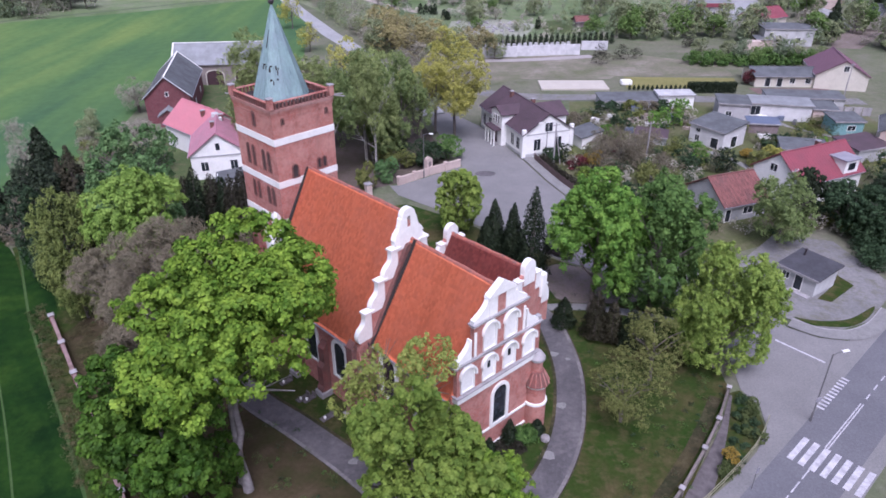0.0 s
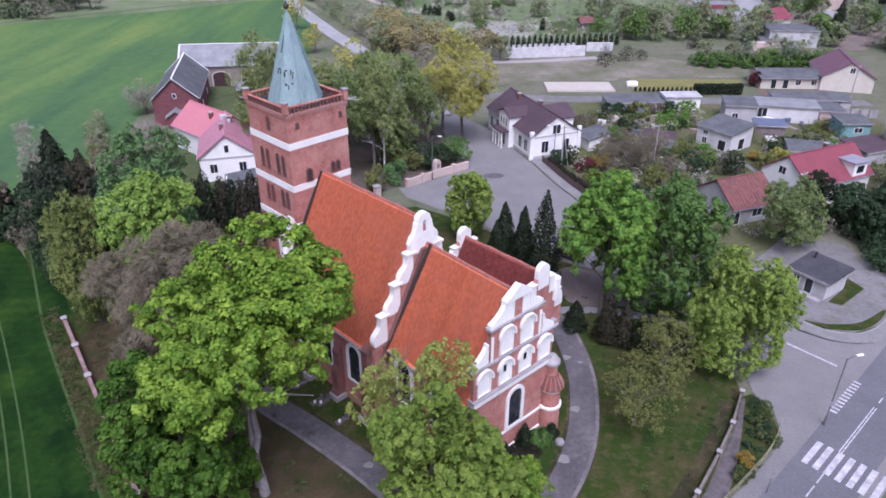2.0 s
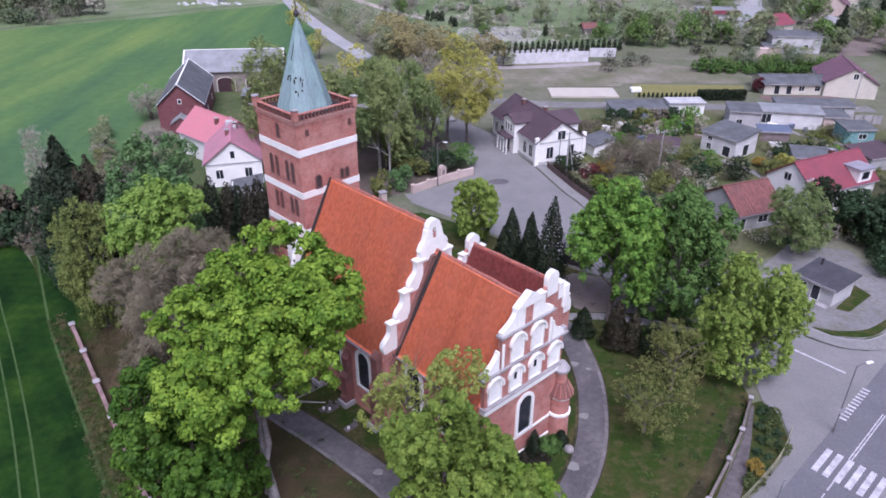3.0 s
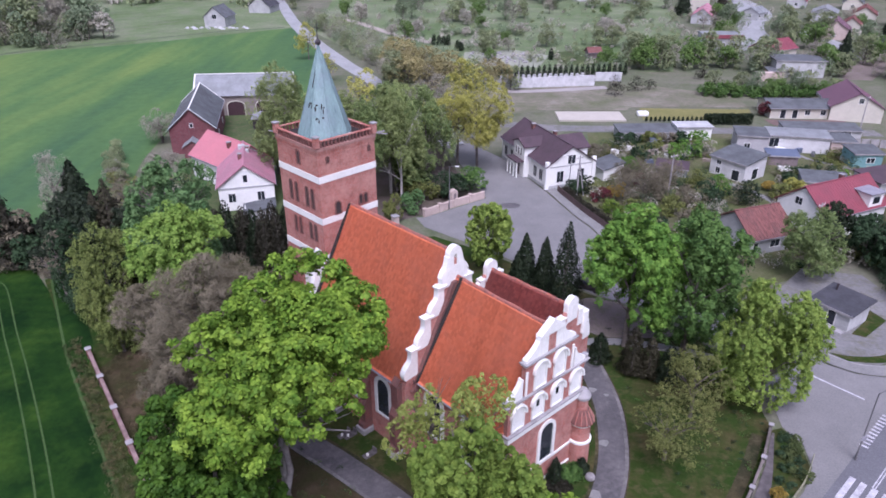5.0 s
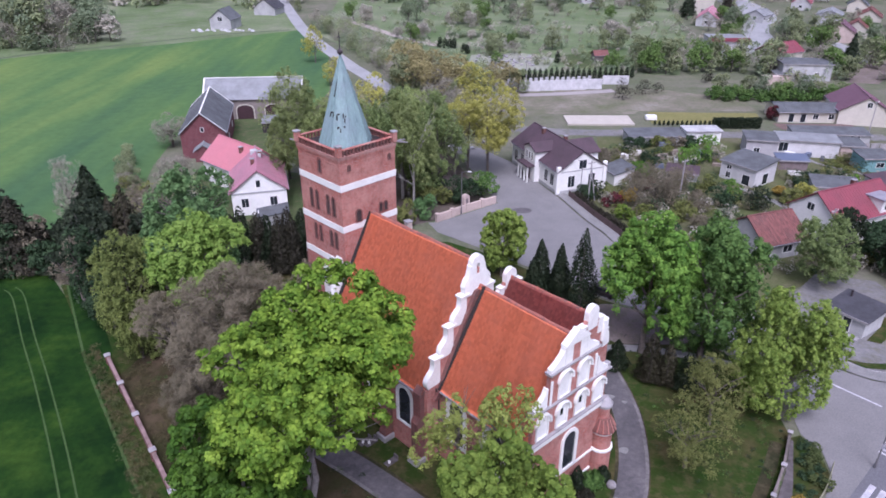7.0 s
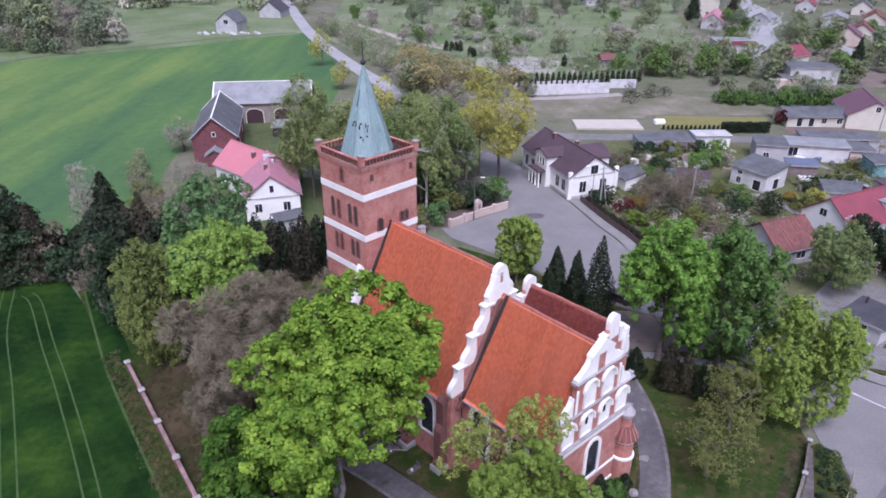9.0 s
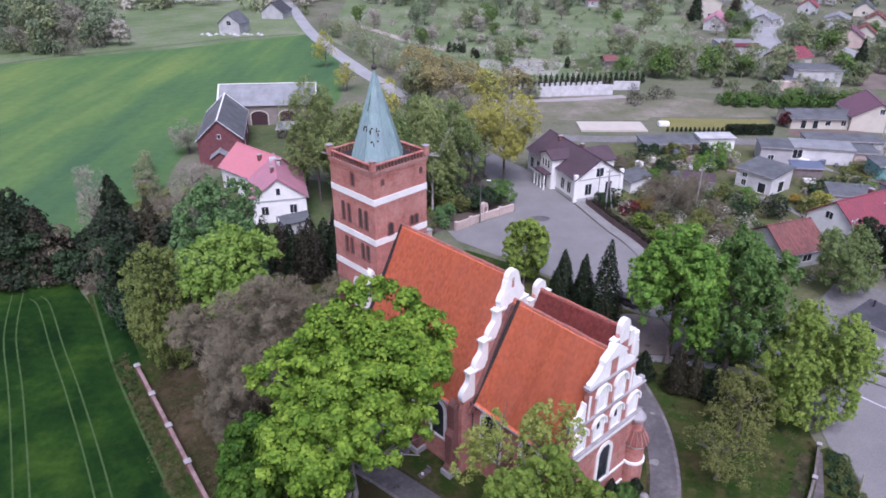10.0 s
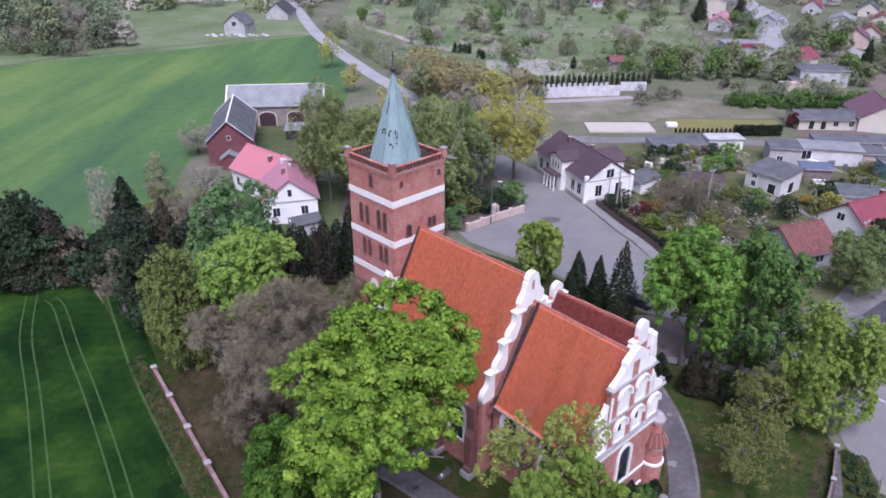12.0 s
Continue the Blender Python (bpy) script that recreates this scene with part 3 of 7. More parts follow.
kerbed(smooth([(31, 88), (24, 98.8), (21.8, 106.5), (19.6, 112.2), (16.4, 122.8), (14.8, 127)]), 2.0, "pavement_street", "pale paved footway along the street")
kerbed(smooth([(56, 71.5), (52.5, 68.2), (49.5, 66.6), (47.4, 66.4), (44.8, 67), (42.3, 69)]), 1.9, "pavement_corner", "pale paved footway round the corner")
sheet("ground_kiosk_yard", [(42.4, 70), (45, 68), (47.5, 67.4), (52, 69.2), (60, 77), (58, 90), (50, 92), (40, 82)], 0.05, DUST, "dusty pale yard round the kiosk", "yard")
sheet("ground_verge", smooth([(43.2, 70.3), (46.1, 69.4), (50.0, 69.8), (54.6, 72.6), (52.3, 69.9), (49, 68.1), (44.8, 68.4)]), 0.09, LAWN, "narrow grass verge by the footway", "verge")
sheet("ground_kiosk_grass", [(48.2, 74.3), (49.6, 73.5), (54.6, 77.5), (53.6, 80.4), (51.9, 77.6)], 0.09, LAWN, "grass patch beside the kiosk", "verge")
sheet("ground_corner_verge", [(31.5, 56.6), (32.4, 54.1), (31.9, 51), (29.7, 48.1), (26.4, 44.9), (21, 40.2), (21.5, 42.2), (25.3, 47), (27.9, 51.2), (30.3, 56.2)], 0.06, LAWN, "planted verge outside the churchyard", "verge")

# dead leaves under the maples
sheet("ground_leaf_litter", smooth([(-45.5, 66), (-29, 43.8), (-15.5, 23), (0, 31.5), (-9, 44.6), (-20, 54), (-30, 63.5), (-41, 74.5), (-45.5, 66)], 3)[:-1], 0.008, turf("brown_leaf_litter", [(0.32, (0.034, 0.042, 0.014)), (0.5, (0.062, 0.05, 0.028)), (0.68, (0.105, 0.08, 0.05))], (0.04, 0.05, 0.017), 0.16, 0.6, 2.6), "brown dead leaves and thin grass under the maples", "leaf litter")
# churchyard path round the church
PATH_LINE = smooth([(-48, 83), (-30, 66), (-20.5, 56.1), (-14.6, 51.4), (-9.1, 46.8), (-2, 40.4), (3.6, 38.4), (7.2, 41.2), (9.5, 44.4), (11.25, 47.8), (12.55, 51.6), (13.4, 55.9), (13.8, 60.5), (13.4, 65.8), (12.4, 70), (8, 77), (2, 84)], 6)
strip(PATH_LINE, 3.0, 0.02, PATH, "pavement_path", "dark tarred path round the church", "path")
for side in (-1, 1):
    edge = []
    for (x0, y0), (x1, y1) in zip(PATH_LINE, PATH_LINE[1:]):
        d = Vector((x1 - x0, y1 - y0)).normalized()
        edge.append((x0 - d.y * side * 1.57, y0 + d.x * side * 1.57))
    strip(edge, 0.34, 0.03, LITTER, "ground_path_edge", "dark leaf litter along the path", "path edge")
    if side < 0:
        strip([(x * 0.9 + PATH_LINE[k][0] * 0.1, y * 0.9 + PATH_LINE[k][1] * 0.1) for k, (x, y) in enumerate(edge)], 0.36, 0.034, PATH_EDGE, "pavement_path_edge", "pale worn edge of the tarred path", "path edge")
strip(smooth([(12.4, 72.4), (18, 72.5), (24, 71.0), (29, 69)]), 1.5, 0.03, PAVING, "pavement_side_path", "pale side path to the street", "path")

# road markings
DX, DY = 0.735, 0.678


def along(s, n, z=0.06):
    return (35.96 + DX * s - DY * n, 47.5 + DY * s + DX * n, z)


def mark(parent, name, s0, s1, n0, n1):
    bm = bmesh.new()
    f = bm.faces.new([bm.verts.new(along(s, n)) for s, n in ((s0, n0), (s1, n0), (s1, n1), (s0, n1))])
    return part(name, bm, PAINT, parent)


zebra = thing("zebra_crossing", Matrix(), "worn white zebra crossing stripes on asphalt", "zebra crossing")
for k in range(7):
    n = 1.9 - 1.0 * k
    mark(zebra, "stripe", -2.9, 1.0, n - 0.28, n + 0.28)
lines = thing("centre_line", Matrix(), "double white centre line on the main road", "road marking")
mark(lines, "line", 1.0, 10.2, 0.12, 0.24)
mark(lines, "line", 1.0, 10.2, -0.12, 0.0)
for k in range(9):
    mark(lines, "dash", 11.3 + 2.2 * k, 12.4 + 2.2 * k, 0.0, 0.14)
for s in range(6):
    mark(lines, "line", -16.0 + 2.3 * s, -14.2 + 2.3 * s, 0.0, 0.13)
teeth = thing("give_way_teeth", Matrix(), "row of short white give-way marks", "road marking")
for k in range(11):
    mark(teeth, "tooth", 6.3 + 0.66 * k, 6.6 + 0.66 * k, 2.4, 3.2)
bm = bmesh.new()
bm.faces.new([bm.verts.new(p) for p in ((39.2, 65.7, 0.04), (39.0, 65.45, 0.04), (42.8, 61.2, 0.04), (43.0, 61.4, 0.04))])
tagged(part("stop_line", bm, PAINT), "long faded white line across the side street", "road marking")
sheet("ground_barn_yard", [(-62, 146), (-54, 140), (-40, 142), (-36, 160), (-40, 184), (-70, 182), (-66, 170)], -0.005, YARD_GRASS, "green grass of the barn yard", "yard")
sheet("ground_presbytery_yard", [(-66, 112), (-52, 104), (-30, 104), (-28, 118), (-34, 134), (-56, 142)], -0.012, YARD_GRASS, "green grass round the presbytery", "yard")
sheet("ground_bare_soil", smooth([(13.6, 82.0), (14.6, 74.6), (19.3, 73.4), (25.5, 74), (24.4, 78.0), (17.4, 83.2), (13.6, 82.0)], 3)[:-1], 0.012, DIRT, "bare brown soil under the chestnuts", "soil")
strip([(28.6, 55.6), (26.4, 52.0), (23.8, 48.2), (20.2, 43.6), (15.6, 38.4)], 1.2, 0.015, LITTER, "ground_wall_bed", "dark bare strip inside the wall", "soil")

# ---- the church: x along its axis to the east gable, y across, z up ----
CH = pose(-17.0, 71.15, 0, 0, 0, -45.5)
church = thing("church", CH, "red brick church with white gables, orange roofs and copper spire", "church")


def opening(parent, face, at, c, z0, w, h, trim=0.22, pointed=0.0, fill=GLASS, rim=WHITE, proud=0.1, name="window", filler="pane"):
    """An arched opening on a wall: a rim standing proud round a set-back filling. face: axis of the wall's normal and its sign."""
    axis, sign = face
    f = part(name, ring(bmesh.new(), arch(c, z0 - trim * 0.6, w + 2 * trim, h + trim * 1.6, pointed), arch(c, z0, w, h, pointed), at - sign * 0.15, at + sign * proud, axis), rim, parent)
    part(filler, prism(bmesh.new(), arch(c, z0, w + 0.04, h + 0.02, pointed), at - sign * 0.12, at + sign * 0.02, axis), fill, f)
    return f


def tiled_slope(name, x0, x1, y_eave, z_eave, y_ridge, z_ridge, material, parent, step=0.24, row=0.34):
    """A roof slope of curved tiles in courses, as real relief; x along the eaves."""
    nx = int((x1 - x0) / step)
    length = math.hypot(y_ridge - y_eave, z_ridge - z_eave)
    nr = int(length / row)
    up = Vector((0, (y_ridge - y_eave) / length, (z_ridge - z_eave) / length))
    out = Vector((0, -up.z, up.y)) if up.y > 0 else Vector((0, up.z, -up.y))
    xs = np.repeat(np.arange(nx), 4) * step + np.tile([0.0, 0.06, 0.12, 0.18], nx)
    hs = np.tile([0.0, 0.024, 0.03, 0.01], nx)
    xs = np.append(xs * (x1 - x0) / (nx * step) + x0, x1)
    hs = np.append(hs, 0.0)
    sag = 0.05 * np.sin((xs - x0) * 0.9 + y_eave) + 0.04 * np.sin((xs - x0) * 2.3)
    vs = []
    for r in range(nr):
        for s, lift in ((r * length / nr, 0.055), ((r + 0.98) * length / nr, 0.0)):
            bow = -0.10 * math.sin(math.pi * s / length)
            h = hs + lift + bow + sag * math.sin(math.pi * s / length) + 0.1
            vs.append(np.stack([xs, y_eave + up.y * s + out.y * h, z_eave + up.z * s + out.z * h], 1))
    n = len(xs)
    grid = np.arange(n * nr * 2).reshape(nr * 2, n)
    f = np.stack([grid[:-1, :-1], grid[:-1, 1:], grid[1:, 1:], grid[1:, :-1]], -1).reshape(-1, 4)
    if y_ridge < y_eave:
        f = f[:, ::-1]
    return arrays(name, np.concatenate(vs), f, material, parent)


def gable_roof(parent, name, x0, x1, yc, half, z_eave, z_ridge, material):
    """Two tiled slopes on a thick body, with ridge tiles."""
    roof = part(name, prism(bmesh.new(), [(yc - half, z_eave - 0.3), (yc + half, z_eave - 0.3), (yc, z_ridge - 0.45)], x0, x1, "x"), material, parent)
    for s in (-1, 1):
        tiled_slope("tile_slope", x0, x1, yc + s * (half + 0.25), z_eave - 0.42, yc, z_ridge + 0.06, material, roof)
    for k in range(int((x1 - x0) / 0.42)):
        bm = bmesh.new()
        a = x0 + 0.42 * k
        dz = 0.03 * math.sin(a * 1.7)
        prism(bm, [(yc + 0.2 * math.cos(t), z_ridge + 0.02 + dz + 0.2 * math.sin(t)) for t in (-0.3, 0.5, 1.1, 1.57, 2.04, 2.64, 3.44)], a, a + 0.40, "x")
        part("ridge_tile", bm, RIDGE, roof)
    return roof


# tower
T = 3.7
part("tower_wall", boxed(-T, T, -T, T, -0.3, 27.4), BRICK, church, "red brick tower shaft with white bands")
for z in (23.8, 19.15, 14.85):
    bm = bmesh.new()
    sq = lambda h: [(-h, -h), (h, -h), (h, h), (-h, h)]
    ring(bm, sq(T + 0.05), sq(T - 0.1), z + 0.05, z + 0.78, "z")
    part("white_band", bm, WHITE, church, "white plaster band")
for z, h, d in ((26.9, 0.2, 0.05), (27.1, 0.2, 0.1)):
    part("cornice", ring(bmesh.new(), sq(T + d), sq(T - 0.3), z, z + h, "z"), BRICK, church, "corbelled brick cornice")
for k in range(16):
    for sx, sy in ((0, 1), (0, -1), (1, 0), (-1, 0)):
        a = -T + 0.25 + k * (2 * T - 0.5) / 15
        b = T - 0.02
        bm = boxed(a - 0.11, a + 0.11, sy * b - 0.08, sy * b + 0.08, 26.62, 26.92) if sy else boxed(sx * b - 0.08, sx * b + 0.08, a - 0.11, a + 0.11, 26.62, 26.92)
        part("corbel", bm, BRICK, church)
part("cornice", ring(bmesh.new(), sq(T + 0.14), sq(T - 0.3), 27.3, 27.62, "z"), PALE_BRICK, church, "pale worn brick cornice")
part("tower_deck", boxed(-T + 0.3, T - 0.3, -T + 0.3, T - 0.3, 27.4, 27.75), LEAD, church)
P = T - 0.03
for sx in (-1, 1):
    for sy in (-1, 1):
        pil = part("parapet_pillar", boxed(sx * P - 0.27, sx * P + 0.27, sy * P - 0.27, sy * P + 0.27, 27.7, 28.75, bevel=0.03), BRICK, church)
        part("cap", boxed(sx * P - 0.34, sx * P + 0.34, sy * P - 0.34, sy * P + 0.34, 28.75, 28.9, bevel=0.04), STONE, pil)
for s in (-1, 1):
    part("parapet_rail", boxed(-P + 0.38, P - 0.38, s * P - 0.16, s * P + 0.16, 28.25, 28.36), BRICK, church, "worn brick parapet rail")
    part("parapet_rail", boxed(s * P - 0.16, s * P + 0.16, -P + 0.38, P - 0.38, 28.25, 28.36), BRICK, church, "pale worn parapet rail")
    # Balusters in the dark brick: shadow within the parapet is put into their colour.
    for k in range(15):
        a = -P + 0.55 + k * (2 * P - 1.1) / 14
        part("baluster", boxed(a - 0.1, a + 0.1, s * P - 0.1, s * P + 0.1, 27.6, 28.26), BRICK_DARK, church)
        part("baluster", boxed(s * P - 0.1, s * P + 0.1, a - 0.1, a + 0.1, 27.6, 28.26), BRICK_DARK, church)
for sx, sy, ax, ay in ((-1, -1, -1, 0), (1, 1, 0, 1), (1, 1, 0.7, 0.7), (-1, 1, -0.7, 0.7)):
    tubes("waterspout", [([(sx * P, sy * P, 27.75), (sx * P + ax * 1.5, sy * P + ay * 1.5, 27.6)], [0.09, 0.07])], STONE, church)
spire = part("spire", lathe(bmesh.new(), [(2.92, 27.75), (2.82, 28.0), (2.53, 28.9), (0.19, 36.4), (0.12, 36.8)], 8, turn=math.pi / 8), COPPER, church, "green-grey copper sheet spire with dark stains")
for k in range(8):
    a = 2 * math.pi * k / 8 + math.pi / 8
    tubes("seam", [([(r * 1.01 * math.cos(a), r * 1.01 * math.sin(a), z) for r, z in ((2.82, 28.0), (2.53, 28.9), (0.19, 36.4))], [0.05, 0.05, 0.04])], COPPER, spire, sides=5)
tear_rng = random.Random(3)


def tear(face, u, z, w, tall):
    """A ragged dark hole in one sheet of the spire; face: the sheet's bearing in degrees."""
    reach = ((36.4 - z) / 7.5 * 2.34 + 0.19) * math.cos(math.pi / 8)
    pts = []
    for k in range(11):
        a = 2 * math.pi * k / 11
        q = tear_rng.uniform(0.55, 1.1)
        pts.append((u + w * q * math.cos(a), z + tall * q * math.sin(a)))
    bm = bmesh.new()
    prism(bm, [(p, q - z) for p, q in pts], -0.05, 0.02, "y")
    bmesh.ops.transform(bm, matrix=pose(0, 0, z, 0, 0, face + 90) @ pose(0, -reach, 0, -17, 0, 0), verts=bm.verts[:])
    part("torn_sheet", bm, LEAD, spire, "dark tear in the copper sheet")


for face, u, z, w, tall in ((-90, 0.1, 31.0, 0.1, 0.35), (-90, 0.35, 31.25, 0.24, 0.09), (-90, 0.58, 31.0, 0.08, 0.25), (-90, 0.25, 33.6, 0.05, 1.1),
                            (-45, -0.45, 30.8, 0.1, 0.3), (-45, -0.3, 31.1, 0.18, 0.1), (-45, -0.35, 29.8, 0.16, 0.16), (-45, -0.1, 29.5, 0.07, 0.3), (-45, 0.2, 31.0, 0.09, 0.32), (-45, 0.36, 30.5, 0.07, 0.35), (-45, 0.3, 29.9, 0.12, 0.13), (-45, 0.42, 30.9, 0.12, 0.1)):
    tear(face, u, z, w, tall)
tip = part("finial", lathe(bmesh.new(), [(0.1, 36.8), (0.3, 37.0), (0.3, 37.2), (0.1, 37.4), (0.05, 37.6)], 10), DARK, church)
tubes("cross", [([(0, 0, 37.4), (0, 0, 39.0)], [0.045, 0.045]), ([(-0.4, 0, 38.5), (0.4, 0, 38.5)], [0.04, 0.04])], DARK, tip, sides=6)


def lancets(face, at, cs, z0, h, w=0.3):
    for c in cs:
        opening(church, face, at, c, z0, w, h, 0.14, 0.15, LOUVRE, BRICK_DARK, 0.1, "lancet_window", "shutter")


lancets(("y", -1), -T, (0.25,), 25.3, 1.5, 0.42)
for c in (-1.7, -0.65, 1.3, 2.3):
    lancets(("y", -1), -T, (c,), 20.75, 2.15, 0.34)
    lancets(("y", 1), T, (c,), 20.75, 2.15, 0.34)
for c in (-1.42, -0.5, 1.45, 2.35):
    lancets(("y", -1), -T, (c,), 16.95, 1.85)
lancets(("x", 1), T, (1.43, 2.13), 20.25, 1.0, 0.34)
lancets(("x", 1), T, (-1.6,), 19.98, 1.35, 0.6)
lancets(("x", 1), T, (-2.5, 2.87), 26.0, 0.5, 0.16)
opening(church, ("y", -1), -T, 0.02, 10.0, 1.6, 4.2, 0.15, 0.3, WHITE, BRICK, 0.05, "blind_niche", "panel")
for z0, z1, d in ((-0.2, 9.0, 0.55), (9.0, 14.4, 0.35)):
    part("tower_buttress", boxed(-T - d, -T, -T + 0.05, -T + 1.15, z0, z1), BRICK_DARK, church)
part("buttress_cap", prism(bmesh.new(), [(-T - 0.4, 14.4), (-T, 14.4), (-T, 15.0)], -T + 0.02, -T + 1.18, "y"), STONE, church)
tubes("downpipe", [([(-T - 0.1, -T + 0.4, 27), (-T - 0.1, -T + 0.4, 0.2)], [0.06, 0.06])], ZINC, church, sides=6)

# nave
NE, NR, NH = 8.9, 20.6, 6.6
bm = bmesh.new()
prism(bm, [(-NH, -0.3), (NH, -0.3), (NH, NE), (-NH, NE)], T - 0.3, 19.6, "x")
part("nave_wall", bm, BRICK, church, "red brick nave wall")
gable_roof(church, "nave_roof", T + 0.1, 19.2, 0.0, NH, NE, NR, TILE)
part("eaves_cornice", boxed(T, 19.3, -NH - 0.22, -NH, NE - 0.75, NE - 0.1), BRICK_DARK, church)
tubes("gutter", [([(T, -NH - 0.42, NE - 0.5), (19.2, -NH - 0.42, NE - 0.5)], [0.1, 0.1])], ZINC, church, sides=6)
for x in (6.6, 11.5, 16.3):
    opening(church, ("y", -1), -NH, x, 3.2, 1.75, 4.3, 0.42, 0.1, GLASS, WHITE, 0.12)
    opening(church, ("y", 1), NH, x, 3.2, 1.75, 4.3, 0.42, 0.1, GLASS, WHITE, 0.12)


def buttress(x, y, sy, base=1.0, top=6.6):
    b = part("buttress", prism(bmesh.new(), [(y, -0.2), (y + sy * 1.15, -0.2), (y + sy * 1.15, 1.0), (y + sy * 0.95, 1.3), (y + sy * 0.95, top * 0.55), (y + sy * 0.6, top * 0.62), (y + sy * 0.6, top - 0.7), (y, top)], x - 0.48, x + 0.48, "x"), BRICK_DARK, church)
    part("plinth", boxed(x - 0.7, x + 0.7, min(y, y + sy * 1.4), max(y, y + sy * 1.4), -0.1, 0.6, bevel=0.05), STONE, b, "grey stone buttress foot")


for x in (4.5, 9.0, 13.8):
    buttress(x, -NH, -1)
buttress(18.7, -NH, -1, top=9.2)

# stepped white gables


def scroll(parent, at0, at1, y, z, s, w, h, m=WHITE):
    """A white quarter-round scroll that rises towards the gable's middle; s: the side it stands on."""
    pts = [(y, z)]
    for i in range(9):
        a = math.pi / 2 * i / 8
        pts.append((y - s * w * math.sin(a) * 0.92, z + 0.3 + (h - 0.3) * (1 - math.cos(a)) ** 0.62))
    pts += [(y - s * w, z + h), (y - s * w, z)]
    return part("scroll", prism(bmesh.new(), pts, at0, at1, "x"), m, parent)


G0, G1 = 19.15, 19.75
stages = [(1.5, 17.4, 20.3), (3.0, 14.75, 17.5), (4.75, 12.0, 14.85), (6.5, 9.3, 12.1)]
outline = [(-NH - 0.1, 8.2), (NH + 0.1, 8.2)]
for h, z0, z1 in reversed(stages):
    outline += [(h - 0.15, z0), (h - 1.12, z1 - 0.35)]
left = [(-y, z) for y, z in reversed(outline[2:])]
part("gable_wall", prism(bmesh.new(), outline + left, G0 + 0.1, G1 - 0.06, "x"), BRICK, church, "brick gable wall between nave and chancel roofs")
# Dark brick here offsets in colour the light its upward face catches.
part("gable_brick", prism(bmesh.new(), [(-6.0, 7.7), (6.2, 7.7), (0.75, 17.75), (-0.55, 17.75)], G1 - 0.1, G1 + 0.34, "x"), BRICK_DARK, church, "brick strip above the chancel roof")
for h, z0, z1 in stages:
    for s in (-1, 1):
        inner = h - 1.5
        pts = [(s * inner, z0), (s * (h + 0.1), z0 - 0.1)]
        for out, up in ((0.22, 0.08), (0.26, 0.18), (0.2, 0.28), (0.06, 0.38), (-0.16, 0.46), (-0.4, 0.53), (-0.58, 0.6), (-0.68, 0.68), (-0.72, 0.78)):
            pts.append((s * (h + out), z0 + up * (z1 - z0)))
        pts += [(s * (h - 0.74), z1), (s * inner, z1)]
        if h > 1.6:
            st = part("gable_step", prism(bmesh.new(), pts, G0, G1, "x"), WHITE, church, "white scrolled gable step")
            part("cap", boxed(G0 - 0.12, G1 + 0.12, min(s * (h - 0.62), s * (h - 1.85)), max(s * (h - 0.62), s * (h - 1.85)), z1, z1 + 0.2), WHITE, st)
# crown piece of that gable, with a round-headed hole
top = [(-1.7, 17.3), (1.7, 17.3), (1.75, 18.3), (1.35, 18.9), (0.85, 19.1)]
bm = bmesh.new()
prism(bm, top + [(0.82, 19.2), (-0.82, 19.2)] + [(-y, z) for y, z in reversed(top[2:])], G0, G1, "x")
crown_piece = part("gable_crown", bm, WHITE, church, "white scrolled crown of the gable")
ring(bm := bmesh.new(), arch(0, 19.2, 1.64, 2.1), arch(0, 19.35, 0.42, 1.15), G0, G1, "x")
part("bell_arch", bm, WHITE, crown_piece)
for s in (-1, 1):
    shoulder = [(s * 0.8, 19.0), (s * 1.85, 18.4), (s * 1.6, 18.95), (s * 1.2, 19.35), (s * 1.05, 19.8), (s * 0.95, 20.35), (s * 0.8, 20.4)]
    part("shoulder", prism(bmesh.new(), shoulder, G0 + 0.02, G1 - 0.02, "x"), WHITE, crown_piece)
tubes("flashing", [([(T + 0.12, 0, NR + 0.1), (T + 0.12, -6.3, 9.6)], [0.22, 0.22])], LEAD, church, "dark lead flashing", sides=6)
tubes("downpipe", [([(G1 + 0.15, -5.75, 9.0), (G1 + 0.15, -5.35, 8.0), (G1 + 0.15, -5.35, 0.3)], [0.07, 0.07, 0.07])], DARK, church, sides=6)

# west gable beside the tower
for s in (-1, 1):
    pts = [(s * 3.75, 13.0), (s * 6.9, 8.4), (s * 6.9, 9.5), (s * 6.45, 10.0), (s * 6.1, 11.2), (s * 5.6, 12.0), (s * 5.2, 13.4), (s * 4.8, 14.6), (s * 4.55, 16.0), (s * 4.3, 16.6), (s * 4.05, 16.3), (s * 3.75, 15.2)]
    part("west_gable", prism(bmesh.new(), pts, 2.9, 3.6, "x"), WHITE, church, "white west gable shoulder against the tower")

# chancel, a little askew to the nave
before_chancel = set(bpy.data.objects)
CY, CHH, CE, CR = -0.2, 5.3, 9.0, 17.9
tubes("flashing", [([(20.4, CY, CR + 0.2), (20.25, CY - CHH - 0.3, CE - 0.4)], [0.24, 0.24])], LEAD, church, "dark lead flashing", sides=6)
prism(bm := bmesh.new(), [(CY - CHH, -0.3), (CY + CHH, -0.3), (CY + CHH, CE), (CY - CHH, CE)], 19.4, 31.0, "x")
part("chancel_wall", bm, BRICK, church, "red brick chancel wall")
gable_roof(church, "chancel_roof", 19.6, 31.05, CY, CHH, CE, CR, TILE)
tubes("gutter", [([(19.8, CY - CHH - 0.38, CE - 0.5), (31, CY - CHH - 0.38, CE - 0.5)], [0.1, 0.1])], ZINC, church, sides=6)
for x in (22.35, 27.4):
    opening(church, ("y", -1), CY - CHH, x, 3.2, 1.9, 4.9, 0.5, 0.1, GLASS, WHITE, 0.12)
